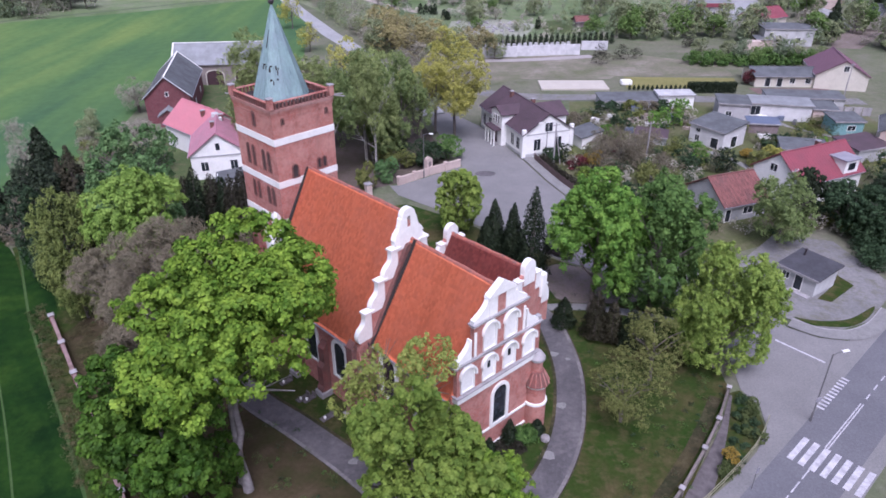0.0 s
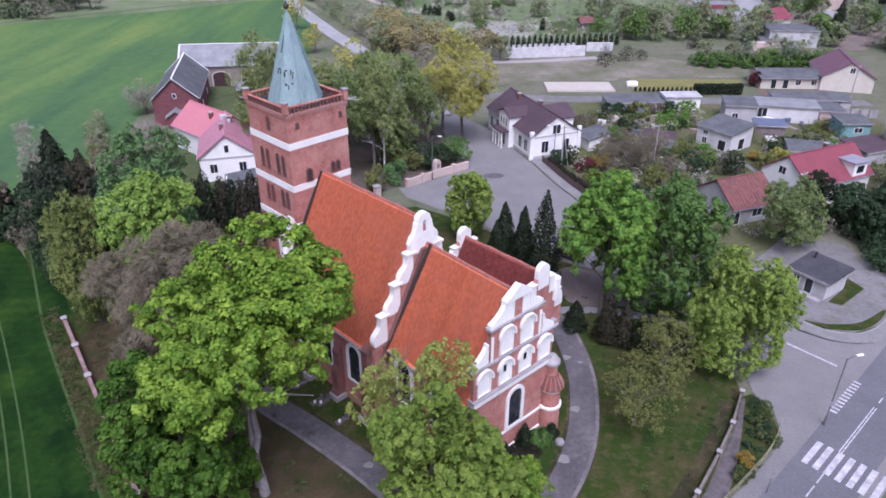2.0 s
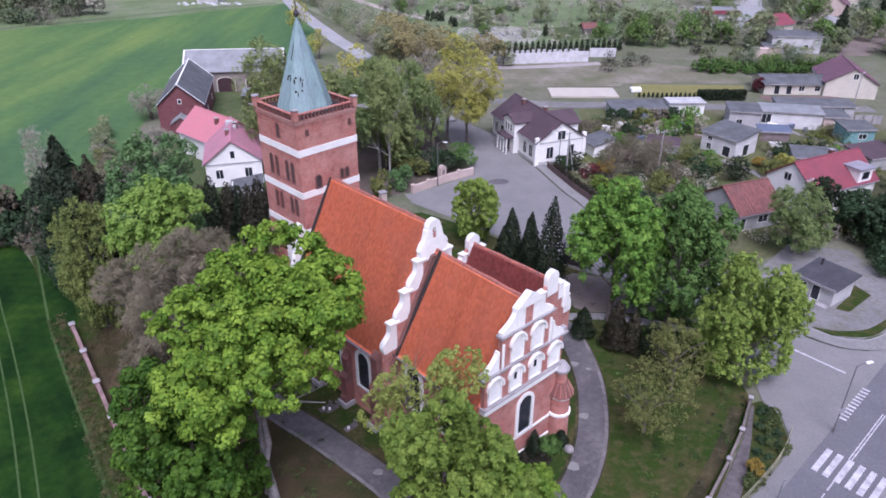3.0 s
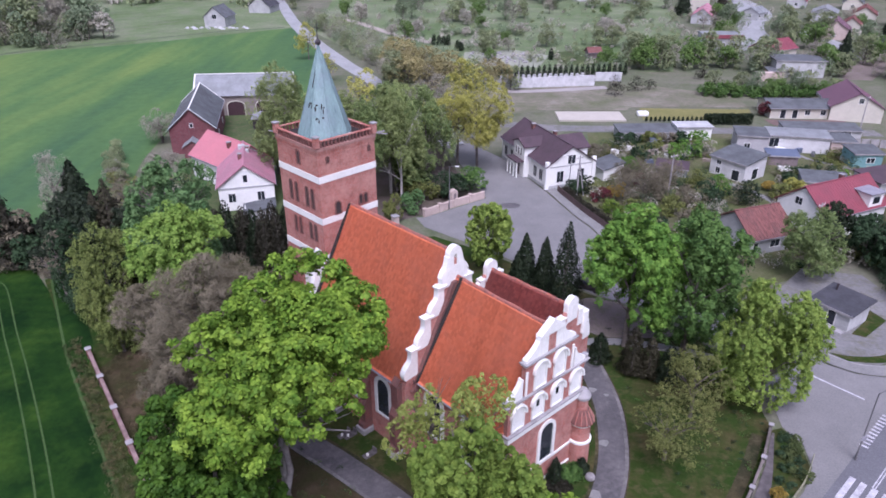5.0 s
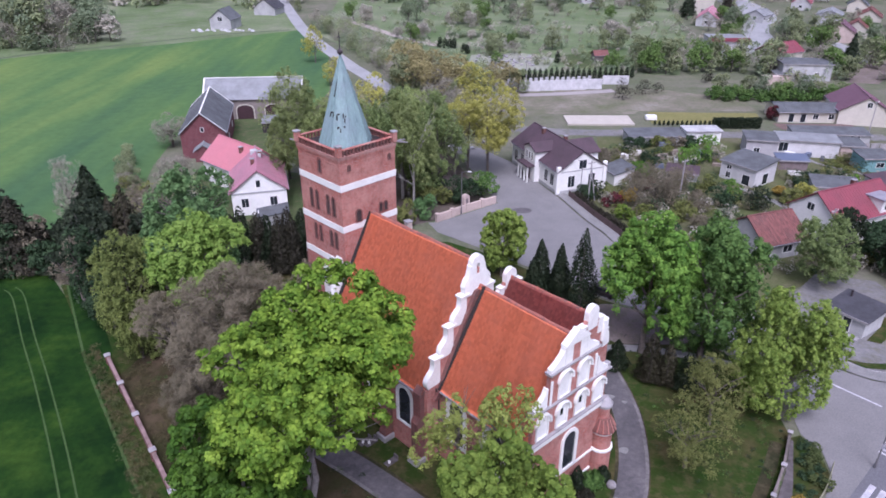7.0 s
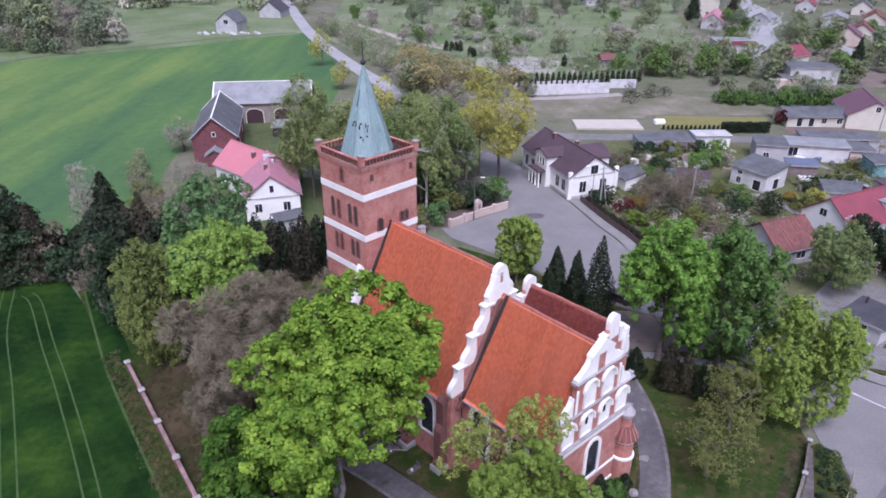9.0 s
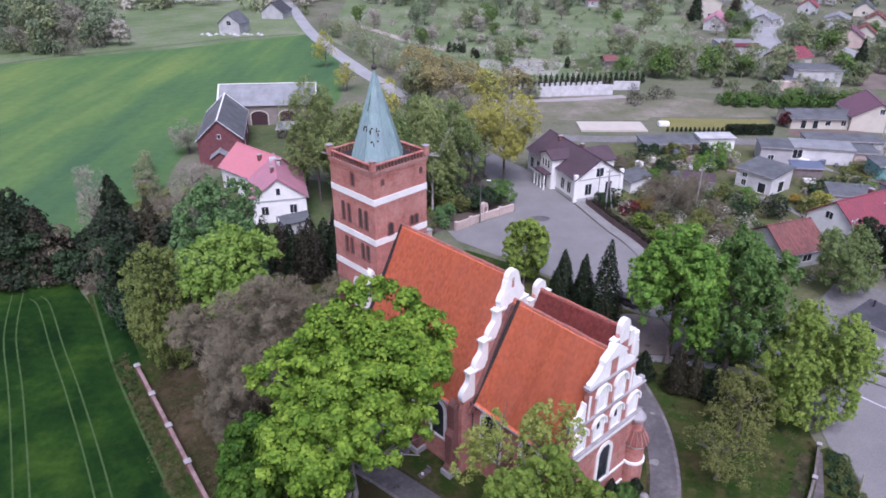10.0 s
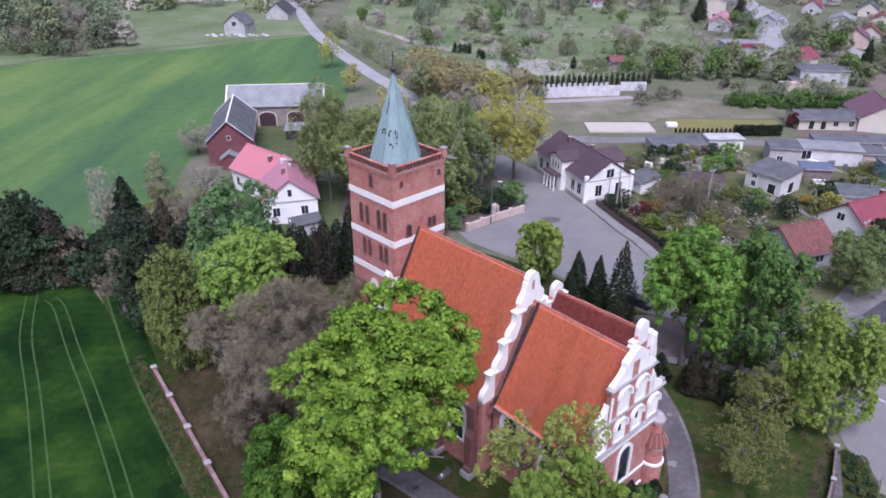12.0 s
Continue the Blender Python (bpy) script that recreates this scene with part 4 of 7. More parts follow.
for x in (24.9, 30.5):
    buttress(x, CY - CHH, -1, top=5.8)

# east gable
E0, E1, CY = 31.0, 31.45, -0.1
tier = [(-5.1, -0.3), (5.1, -0.3), (5.1, 12.2), (3.2, 12.2), (3.2, 15.6), (1.5, 15.6), (1.5, 17.6), (-1.5, 17.6), (-1.5, 15.6), (-3.2, 15.6), (-3.2, 12.2), (-5.1, 12.2)]
part("east_gable_wall", prism(bmesh.new(), [(CY + y, z) for y, z in tier], E0, E1, "x"), BRICK, church, "red brick east wall and gable")


def band(z0, z1, half, proud, label="white moulded cornice", m=WHITE):
    return part("cornice", boxed(E0 - 0.06, E1 + proud, CY - half, CY + half, z0, z1, bevel=0.03), m, church, label)


band(8.2, 8.85, 5.2, 0.22, "broad white moulded cornice")
part("coping", boxed(E0 - 0.1, E1 + 0.32, CY - 5.3, CY + 5.3, 8.85, 8.97), STONE, church)
for z, h in ((11.95, 5.45), (15.35, 3.35)):
    band(z, z + 0.2, h, 0.14)
    part("coping", boxed(E0 - 0.1, E1 + 0.26, CY - h - 0.1, CY + h + 0.1, z + 0.2, z + 0.33), STONE, church)
band(2.75, 3.05, 5.15, 0.1, "white string course")
band(0.5, 0.75, 5.15, 0.14, "white plinth course")
for c in (-3.9, -1.3, 1.3, 3.9):
    if abs(c) < 2:
        opening(church, ("x", 1), E1, CY + c, 12.5, 1.3, 2.5, 0.17, 0.0, WHITE, WHITE, 0.14, "blind_niche", "panel")
    n = opening(church, ("x", 1), E1, CY + c, 9.25, 1.3, 2.3, 0.17, 0.0, WHITE, WHITE, 0.14, "blind_niche", "panel")
    for z, w, h in ((9.25, 1.3, 2.3), (12.5, 1.3, 2.5))[:2 if abs(c) < 2 else 1]:
        top = z + h - w / 2
        arc = lambda r: [(CY + c + r * math.cos(a * math.pi / 10), top + r * math.sin(a * math.pi / 10)) for a in range(11)]
        hood = arc(0.98) + [(CY + c - 0.98, top - 0.22), (CY + c - 0.8, top - 0.22)] + arc(0.8)[::-1] + [(CY + c + 0.8, top - 0.22), (CY + c + 0.98, top - 0.22)]
        part("hood_mould", prism(bmesh.new(), hood, E1 - 0.05, E1 + 0.34, "x"), WHITE, church, "white projecting hood mould")
    if abs(c) < 2:
        part("slit_window", boxed(E1 - 0.02, E1 + 0.05, CY + c - 0.17, CY + c + 0.17, 10.3, 11.0), GLASS, n)
for s in (-1, 1):
    for y, z, w, h in ((5.2, 12.28, 1.75, 1.95), (3.25, 15.68, 1.75, 1.75)):
        sc = scroll(church, E0, E1 + 0.04, CY + s * y, z, s, w, h)
        sc["label"] = "white gable scroll"
    part("pinnacle", boxed(E0, E1 + 0.05, CY + s * 5.3 - 0.26, CY + s * 5.3 + 0.26, 12.28, 12.7, bevel=0.05), STONE, church)
    part("pilaster", boxed(E1 - 0.05, E1 + 0.09, CY + s * 3.05 - 0.13, CY + s * 3.05 + 0.13, 12.3, 14.8), WHITE, church)
    part("gable_panel", boxed(E0 - 0.03, E1 + 0.05, CY + s * 0.99 - 0.48, CY + s * 0.99 + 0.48, 15.68, 17.6), WHITE, church)
prism(bm := bmesh.new(), [(CY - 1.65, 17.5), (CY + 1.65, 17.5), (CY + 1.6, 17.7), (CY, 18.8), (CY - 1.6, 17.7)], E0 - 0.05, E1 + 0.16, "x")
part("pediment", bm, WHITE, church, "white triangular pediment")
opening(church, ("x", 1), E1, CY + 0.3, 3.2, 1.7, 4.2, 0.36, 0.0, GLASS, WHITE, 0.14)
# stair turret at the corner
TX, TY = 31.7, 5.1
turret = part("stair_turret", lathe(bmesh.new(), [(1.12, -0.3), (1.1, 3.0), (1.02, 3.05), (1.0, 5.1)], 20, TX, TY), BRICK, church, "round brick stair turret with white rings")
for r, z in ((1.2, 2.9), (1.1, 4.95)):
    part("white_ring", lathe(bmesh.new(), [(r - 0.2, z), (r, z + 0.04), (r, z + 0.28), (r - 0.2, z + 0.32)], 20, TX, TY), WHITE, turret)
part("turret_cap", lathe(bmesh.new(), [(1.28, 5.27), (1.22, 5.5), (0.7, 6.6), (0.62, 6.7)], 16, TX, TY), BRICK_DARK, turret, "conical brick cap")
for k in range(14):
    a = 2 * math.pi * k / 14
    tubes("rib", [([(TX + r * math.cos(a), TY + r * math.sin(a), z) for r, z in ((1.3, 5.35), (1.25, 5.55), (0.72, 6.62))], [0.07, 0.07, 0.05])], BRICK, turret, sides=5)
part("turret_neck", lathe(bmesh.new(), [(0.62, 6.5), (0.6, 8.0)], 14, TX - 0.1, TY), BRICK, turret)
part("turret_top", lathe(bmesh.new(), [(0.78, 7.9), (0.82, 8.2), (0.4, 8.8), (0.1, 8.95)], 14, TX - 0.1, TY), STONE, turret)
askew = pose(31.2, 0, 0, 0, 0, -2.5) @ Matrix.Translation((-31.2, 0, 0))
for ob in set(bpy.data.objects) - before_chancel:
    ob.data.transform(askew)

# north annex
AX0, AX1, AY, AH, AE, AR = 15.6, 26.2, 9.7, 3.3, 8.4, 13.6
prism(bm := bmesh.new(), [(4.4, -0.3), (AY + AH, -0.3), (AY + AH, AE), (4.4, AE)], AX0, AX1, "x")
part("annex_wall", bm, BRICK, church, "red brick annex wall")
gable_roof(church, "annex_roof", AX0 + 0.3, AX1, AY, AH, AE, AR, TILE_OLD)
for x0, x1 in ((AX0 - 0.3, AX0 + 0.3), (AX1, AX1 + 0.6)):
    part("gable_wall", prism(bmesh.new(), [(AY - AH - 0.2, 6), (AY + AH + 0.2, 6), (AY + AH + 0.2, 9), (AY + 2.3, 11.4), (AY + 0.9, 13.2), (AY - 0.9, 13.2), (AY - 2.3, 11.4), (AY - AH - 0.2, 9)], x0 + 0.1, x1 - 0.1, "x"), BRICK, church)
    for s in (-1, 1):
        for y, z0, z1 in ((2.2, 10.9, 12.9), (3.4, 8.6, 10.9)):
            st = part("gable_step", prism(bmesh.new(), [(AY + s * (y - 1.1), z0), (AY + s * y, z0)] + [(AY + s * (y + 0.1 - 0.6 * (1 - math.cos(a))), z0 + 0.2 + (z1 - z0 - 0.5) * math.sin(a)) for a in (0.0, 0.4, 0.8, 1.2, 1.57)] + [(AY + s * (y - 1.1), z1)], x0, x1, "x"), WHITE, church, "white scrolled gable step")
            part("cap", boxed(x0 - 0.08, x1 + 0.08, AY + s * (y - 0.75) - 0.45, AY + s * (y - 0.75) + 0.45, z1 - 0.2, z1 - 0.02), WHITE, st)
    g = part("gable_crown", prism(bmesh.new(), arch(AY, 12.0, 1.7, 2.75), x0, x1, "x"), WHITE, church, "white round-headed gable crown")
    part("niche", prism(bmesh.new(), arch(AY, 12.6, 0.5, 1.2), x1 - 0.02, x1 + 0.03, "x"), WHITE, g)
for s in (-1, 1):
    part("pinnacle", boxed(AX1 + 0.1, AX1 + 0.8, AY + s * 2.3 - 0.45, AY + s * 2.3 + 0.45, 9.5, 12.3, bevel=0.12), WHITE, church)

# ---- houses ----


def window_at(parent, face, pos, z, w, h, L, W, frame_m=WHITE, name="window"):
    """A framed window on a wall face (S, N: along x; E, W: along y)."""
    t = 0.09
    axis, at, sign = {"S": ("y", -W / 2, -1), "N": ("y", W / 2, 1), "E": ("x", L / 2, 1), "W": ("x", -L / 2, -1)}[face]
    rect = lambda k: [(pos - w / 2 - k, z - k), (pos + w / 2 + k, z - k), (pos + w / 2 + k, z + h + k), (pos - w / 2 - k, z + h + k)]
    win = part(name, ring(bmesh.new(), rect(t), rect(0), at - sign * 0.1, at + sign * 0.06, axis), frame_m, parent)
    part("pane", prism(bmesh.new(), rect(0.01), at - sign * 0.08, at + sign * 0.015, axis), GLASS, win)
    if w > 0.7 and name == "window":
        rail = [(pos - 0.03, z), (pos + 0.03, z), (pos + 0.03, z + h), (pos - 0.03, z + h)]
        part("glazing_bar", prism(bmesh.new(), rail, at, at + sign * 0.04, axis), frame_m, win)
    return win


def gabled(name, label, x, y, ang, L, W, eave, ridge, wall, roof, windows=(), over=0.4, chimneys=(), kind="house", verge=None, shift=0.0):
    """A house with a gable roof: ridge along local x; windows: (face, pos, z, w, h)."""
    h = thing(name, pose(x, y, 0, 0, 0, ang), label, kind)
    rise = ridge - eave
    part("wall", prism(bmesh.new(), [(-W / 2, -0.2), (W / 2, -0.2), (W / 2, eave), (0, ridge - 0.12), (-W / 2, eave)], -L / 2, L / 2, "x"), wall, h)
    ax, hw = L / 2 + over, W / 2 + over
    drop = rise / (W / 2) * over
    r = part("roof", prism(bmesh.new(), [(-hw, eave - drop), (0, ridge), (hw, eave - drop), (hw, eave - drop + 0.18), (0, ridge + 0.18), (-hw, eave - drop + 0.18)], -ax, ax, "x"), roof, h)
    if verge:
        for s in (-1, 1):
            for e in (-1, 1):
                part("verge", prism(bmesh.new(), [(s * hw, eave - drop + 0.19), (0, ridge + 0.19), (0, ridge + 0.27), (s * hw, eave - drop + 0.27)], min(e * ax, e * (ax - 0.35)), max(e * ax, e * (ax - 0.35)), "x"), verge, r)
    part("ridge_cap", boxed(-ax, ax, -0.16, 0.16, ridge + 0.14, ridge + 0.26, bevel=0.03), verge or roof, r)
    slope = rise / (W / 2)
    n = int(2 * ax / 0.62)
    for s in (-1, 1):
        tubes("gutter", [([(-ax, s * (hw + 0.05), eave - drop + 0.05), (ax, s * (hw + 0.05), eave - drop + 0.05)], [0.07, 0.07])], ZINC, r, sides=6)
        vs, fs = [], []
        for k in range(n + 1):
            xx = -ax + 2 * ax * k / n
            i = len(vs)
            for dx in (-0.03, 0.03):
                vs += [(xx + dx, s * hw, eave - drop + 0.175), (xx + dx, s * hw, eave - drop + 0.22), (xx + dx, 0, ridge + 0.22), (xx + dx, 0, ridge + 0.175)]
            fs += [(i, i + 1, i + 2, i + 3), (i + 7, i + 6, i + 5, i + 4), (i + 1, i + 5, i + 6, i + 2)]
        arrays("roof_seams", np.array(vs), np.array(fs), roof, r)
    for cx, cy in chimneys:
        zc = ridge - abs(cy) * slope
        c = part("chimney", boxed(cx - 0.35, cx + 0.35, cy - 0.35, cy + 0.35, zc - 0.6, zc + 1.1, bevel=0.03), BRICK_DARK, r)
        part("cap", boxed(cx - 0.42, cx + 0.42, cy - 0.42, cy + 0.42, zc + 1.1, zc + 1.2), STONE, c)
    for w in windows:
        window_at(h, *w, L, W, name="door" if w[2] < 0.2 else "window")
    return h


def flat_roofed(name, label, x, y, ang, L, W, z0, z1, wall, roof, windows=(), over=0.3, kind="shed"):
    """A low building with a roof that falls along local y, from z1 at the back to z0 at the front."""
    h = thing(name, pose(x, y, 0, 0, 0, ang), label, kind)
    part("wall", prism(bmesh.new(), [(-W / 2, -0.2), (W / 2, -0.2), (W / 2, z1), (-W / 2, z0)], -L / 2, L / 2, "x"), wall, h)
    a, b = -W / 2 - over, W / 2 + over
    r = part("roof", prism(bmesh.new(), [(a, z0), (b, z1), (b, z1 + 0.2), (a, z0 + 0.2)], -L / 2 - over, L / 2 + over, "x"), roof, h)
    part("fascia", boxed(-L / 2 - over, L / 2 + over, a - 0.05, a + 0.02, z0 - 0.08, z0 + 0.2), STONE, r)
    for w in windows:
        window_at(h, *w, L, W, name="door" if w[2] < 0.2 else "window")
    return h


# white house on the street
wh = gabled("white_house", "white plastered villa with a dark plum roof and a street porch", 16.5, 134.7, -69, 19.8, 10.2, 4.7, 8.1, WHITE, SLATE,
            [("S", p, 1.2, 1.3, 2.2) for p in (-8, -5.2, 5.2, 7.6)] + [("E", 2.3, 1.2, 1.4, 2.2), ("E", -2.2, 1.2, 1.4, 2.2), ("E", 0.1, 4.7, 1.6, 1.7), ("W", 2.0, 1.3, 1.0, 1.9)], chimneys=((1.0, 1.2), (-4.5, -0.8)))
part("string_course", boxed(9.88, 9.98, -5.1, 5.1, 4.3, 4.5), GREY_RENDER, wh)
part("plinth", boxed(-9.95, 9.97, -5.17, 5.17, -0.1, 0.6), GREY_RENDER, wh)
for s in (-1, 1):
    part("corner_pier", boxed(9.6, 10.2, s * 5.1 - 0.4, s * 5.1 + 0.4, 0, 5.6, bevel=0.05), WHITE, wh)
part("bay", prism(bmesh.new(), [(-2.4, -0.1), (2.4, -0.1), (2.4, 6.3), (0, 7.3), (-2.4, 6.3)], -6.2, -2.0, "y"), WHITE, wh, "white central bay with its own gable")
part("bay_roof", prism(bmesh.new(), [(-2.8, 6.2), (0, 7.35), (2.8, 6.2), (2.8, 6.4), (0, 7.6), (-2.8, 6.4)], -6.5, 0.5, "y"), SLATE, wh)
for c in (-1.1, 0, 1.1):
    f = part("window", ring(bmesh.new(), arch(c, 4.2, 0.85, 1.75), arch(c, 4.25, 0.65, 1.6), -6.3, -6.15, "y"), WHITE, wh)
    part("pane", prism(bmesh.new(), arch(c, 4.25, 0.66, 1.6), -6.24, -6.16, "y"), GLASS, f)
part("porch_roof", boxed(-2.3, 2.3, -7.9, -6.1, 3.2, 3.5, bevel=0.05), SLATE, wh)
for c in (-2.0, -0.7, 0.7, 2.0):
    part("porch_column", lathe(bmesh.new(), [(0.2, 0.0), (0.16, 0.2), (0.14, 3.0), (0.2, 3.2)], 10, c, -7.6), WHITE, wh)
part("porch_door", boxed(-0.6, 0.6, -6.24, -6.1, 0.1, 2.5), SHUTTER, wh)
flat_roofed("lean_to", "small grey outbuilding beside the white villa", 28.5, 131.5, -69, 5, 4.5, 2.2, 3.2, WHITE, GREY_ROOF)
part("back_wing", prism(bmesh.new(), [(-3.5, -0.1), (3.5, -0.1), (3.5, 5.2), (0, 6.9), (-3.5, 5.2)], 2.0, 7.6, "y"), WHITE, wh)
part("back_roof", prism(bmesh.new(), [(-3.9, 5.1), (0, 6.95), (3.9, 5.1), (3.9, 5.3), (0, 7.2), (-3.9, 5.3)], 0.5, 8.0, "y"), SLATE, wh)

# presbytery with pink sheet roofs
ph = gabled("pink_roofed_house", "white plastered house with a faded pink sheet roof", -41.3, 120.6, -75, 13.5, 9.6, 4.6, 8.3, WHITE, PINK_TIN,
            [("E", -2.6, 1.6, 1.2, 1.6), ("E", 2.4, 1.6, 1.2, 1.6), ("E", 0.0, 5.2, 0.7, 1.3), ("N", 2, 1.4, 1.0, 1.7), ("S", -2, 1.4, 1.0, 1.7)], chimneys=((2.0, -0.6), (-2.5, 0.8)))
part("string_course", boxed(6.72, 6.84, -4.8, 4.8, 4.1, 4.35), GREY_RENDER, ph)
gabled("pink_roofed_wing", "house wing with a fresh bright pink sheet roof", -46.6, 129.8, -41, 14, 9.2, 4.6, 8.2, WHITE, PINK_NEW, [("S", -5, 1.4, 1.0, 1.6), ("W", 0, 1.6, 1.1, 1.6)], chimneys=((2.2, -1.4),))
part("skylight", boxed(-4.4, -3.3, -0.9, 0.4, 7.3, 8.75, bevel=0.1), OFF_WHITE, ph, "white box dormer")
part("skylight", boxed(-2.1, -1.5, 0.4, 1.0, 7.4, 8.5, bevel=0.05), OFF_WHITE, ph, "white rendered chimney stack")
flat_roofed("porch", "low grey-roofed porch before the white gable", -36.6, 110.8, -75, 3.8, 5.0, 1.7, 2.4, GREY_RENDER, GREY_ROOF, [("S", 0, 0.1, 1.0, 2.0)])

# barns
bb = gabled("brick_barn", "red brick barn with a grey felt roof and white verges", -61.6, 156.2, -78, 23.5, 9.4, 5.6, 9.8, BARN_BRICK, GREY_ROOF, [("E", 0.0, 5.8, 0.6, 0.9), ("N", -6, 1.6, 1.0, 1.2), ("N", 4, 1.6, 1.0, 1.2)], verge=WHITE, kind="barn")
gabled("barn_porch", "small brick porch with a pale gabled roof on the barn", -58.9, 143.4, -78, 3.0, 3.6, 2.4, 3.6, BARN_BRICK, PALE_ROOF, over=0.3, kind="porch")
GATE_WOOD = worn("dark_maroon_boards", (0.06, 0.03, 0.035), (0.035, 0.02, 0.022), 0.85, 1.0, 8.0, 0.6, 0.3)
BARN_RENDER = worn("brownish_barn_render", (0.27, 0.24, 0.22), (0.18, 0.155, 0.14), 0.9, 0.4, 5.0, 0.75, 0.2)
gb = gabled("grey_barn", "long grey barn with a pale roof and a dark arched gate", -56.4, 180.0, 6, 24.5, 10.5, 5.4, 9.4, BARN_RENDER, PALE_ROOF, verge=WHITE, kind="barn")
for c in (-2.2, 5.0):
    f = part("gate", ring(bmesh.new(), arch(c, -0.1, 4.7, 4.0, -0.45), arch(c, -0.1, 4.2, 3.75, -0.45), -5.35, -5.1, "y"), CREAM, gb)
    part("door_leaf", prism(bmesh.new(), arch(c, -0.1, 4.22, 3.78, -0.45), -5.28, -5.1, "y"), GATE_WOOD, f)
flat_roofed("shed", "small open shed with a pale roof in the barn yard", -48.6, 165.0, 6, 5, 4, 2.4, 3.0, DARK, PALE_ROOF)

# houses on the other side of the street
gabled("red_tiled_cottage", "low pale cottage with a faded red tile roof", 45.9, 101.7, 20, 8.2, 9.0, 2.9, 5.9, GREY_RENDER, RUST_TILE, [("S", 0.6, 1.0, 1.8, 1.2), ("S", -3.2, 0.1, 0.9, 2.0), ("E", 0, 1.0, 1.0, 1.2)])
rh = gabled("red_roofed_house", "white house with a bright red sheet roof and dormer", 61.8, 108.6, 25, 14.5, 9.6, 4.3, 7.9, WHITE, RED_TIN, [("W", 0.8, 4.6, 1.3, 1.2), ("W", -2.2, 1.2, 1.3, 1.3), ("S", 4.6, 1.2, 1.9, 1.4), ("S", -3, 1.2, 1.3, 1.3)], chimneys=((2, 0.8),))
part("dormer", boxed(2.4, 5.6, -4.9, -1.0, 4.0, 6.6), WHITE, rh)
part("dormer_roof", boxed(2.1, 5.9, -5.2, -0.6, 6.6, 6.8), ZINC, rh)
part("dormer_window", boxed(3.2, 4.8, -4.95, -4.85, 4.9, 6.1), GLASS, rh)
kiosk = flat_roofed("kiosk", "small white kiosk with a grey sloping roof", 48.4, 78.2, -56, 5.0, 4.8, 2.5, 3.1, OFF_WHITE, DARK_FELT, [("S", 0.2, 0.1, 1.0, 2.0), ("S", -1.6, 1.0, 0.9, 0.9)], 0.45, "kiosk")
part("stove_pipe", lathe(bmesh.new(), [(0.14, 2.9), (0.14, 3.9), (0.2, 3.95), (0.2, 4.1)], 10, -1.7, 1.4), DARK, kiosk)
part("step", boxed(-0.5, 2.4, -3.6, -2.7, -0.05, 0.16), STONE, kiosk)
flat_roofed("block_house", "pale two-storey block outbuilding with a grey roof", 55.2, 132.4, -55, 7.8, 7.0, 3.6, 4.5, PALE_WALL, GREY_ROOF, [("S", -2, 2.3, 1.0, 0.8), ("S", -2, 0.5, 1.0, 1.2), ("S", 2, 0.1, 1.6, 2.0), ("E", 0, 0.1, 1.8, 2.2)], 0.35)
flat_roofed("garage_block", "low white garage block with a flat grey roof", 74.4, 148.6, -12, 12.5, 5.5, 3.5, 3.7, PALE_WALL, PALE_ROOF, [("S", -5.2, 1.0, 1.9, 2.0)])
flat_roofed("garage_block", "low grey garage with a felt roof", 64.2, 149.0, -12, 6.5, 6, 3.6, 3.9, PALE_GREY, GREY_ROOF, [("S", -1, 0.8, 1.2, 1.2)])
flat_roofed("garage_block", "low beige shed beside the garages", 84.0, 148.4, -8, 5.0, 5, 2.4, 2.8, BEIGE, GREY_ROOF)
flat_roofed("garage_row", "row of low garages with grey felt roofs", 43.6, 156.4, 3, 15, 5.5, 2.0, 2.4, GREY_RENDER, GREY_ROOF, [("S", p, 0.1, 2.2, 1.7) for p in (-5, 0, 5)])
flat_roofed("garage_row", "low garages with dark felt roofs", 84.0, 157.6, -6, 17, 5, 2.2, 2.6, GREY_RENDER, GREY_ROOF, [("S", p, 0.1, 2.2, 1.9) for p in (-5, 0, 5)])
flat_roofed("white_shed", "bright white flat-roofed shed", 53.6, 156.6, 2, 8, 4, 3.0, 3.1, WHITE, OFF_WHITE)
flat_roofed("tarpaulin_shelter", "shelter covered with a blue tarpaulin", 67.0, 139.0, -8, 6, 3, 2.0, 2.5, SHUTTER, BLUE)
flat_roofed("turquoise_shed", "turquoise shed with a grey roof", 84.0, 139.0, 0, 6, 5, 2.8, 3.2, TEAL, GREY_ROOF, [("S", 0.5, 1.0, 1.6, 1.0)])
flat_roofed("garden_shed", "grey garden shed among shrubs", 42.2, 133.0, -20, 6, 3.6, 1.5, 2.0, GREY_RENDER, SLATE)
flat_roofed("garden_shed", "low dark shed roof behind the red-roofed house", 68.5, 124.0, -14, 8, 5, 2.2, 2.8, GREY_RENDER, GREY_ROOF)
gabled("brown_roofed_house", "beige house with a grey-brown roof", 90.5, 128.5, 60, 11, 9, 4.5, 7.2, BEIGE, GREY_ROOF, [("W", 0, 1.4, 1.2, 1.2)])
flat_roofed("dark_shed", "dark roofed lean-to by the beige house", 80, 124.5, 20, 8, 6, 2.6, 3.2, GREY_RENDER, SLATE)
gabled("long_low_house", "long cream house with a low grey roof", 86.9, 177.0, -2, 15.6, 9, 2.8, 3.9, CREAM, GREY_ROOF, [("S", p, 0.9, 1.3, 1.3) for p in (1.5, 5.4)] + [("S", p, 0.1, 1.3, 2.1) for p in (-4.6, -1.6)], over=0.6)
gabled("plum_roofed_house", "cream house with a purple-brown roof", 101.0, 177.0, 75, 15, 12, 3.6, 7.1, CREAM, PLUM_TIN, [("W", -0.5, 4.6, 1.1, 1.3)])
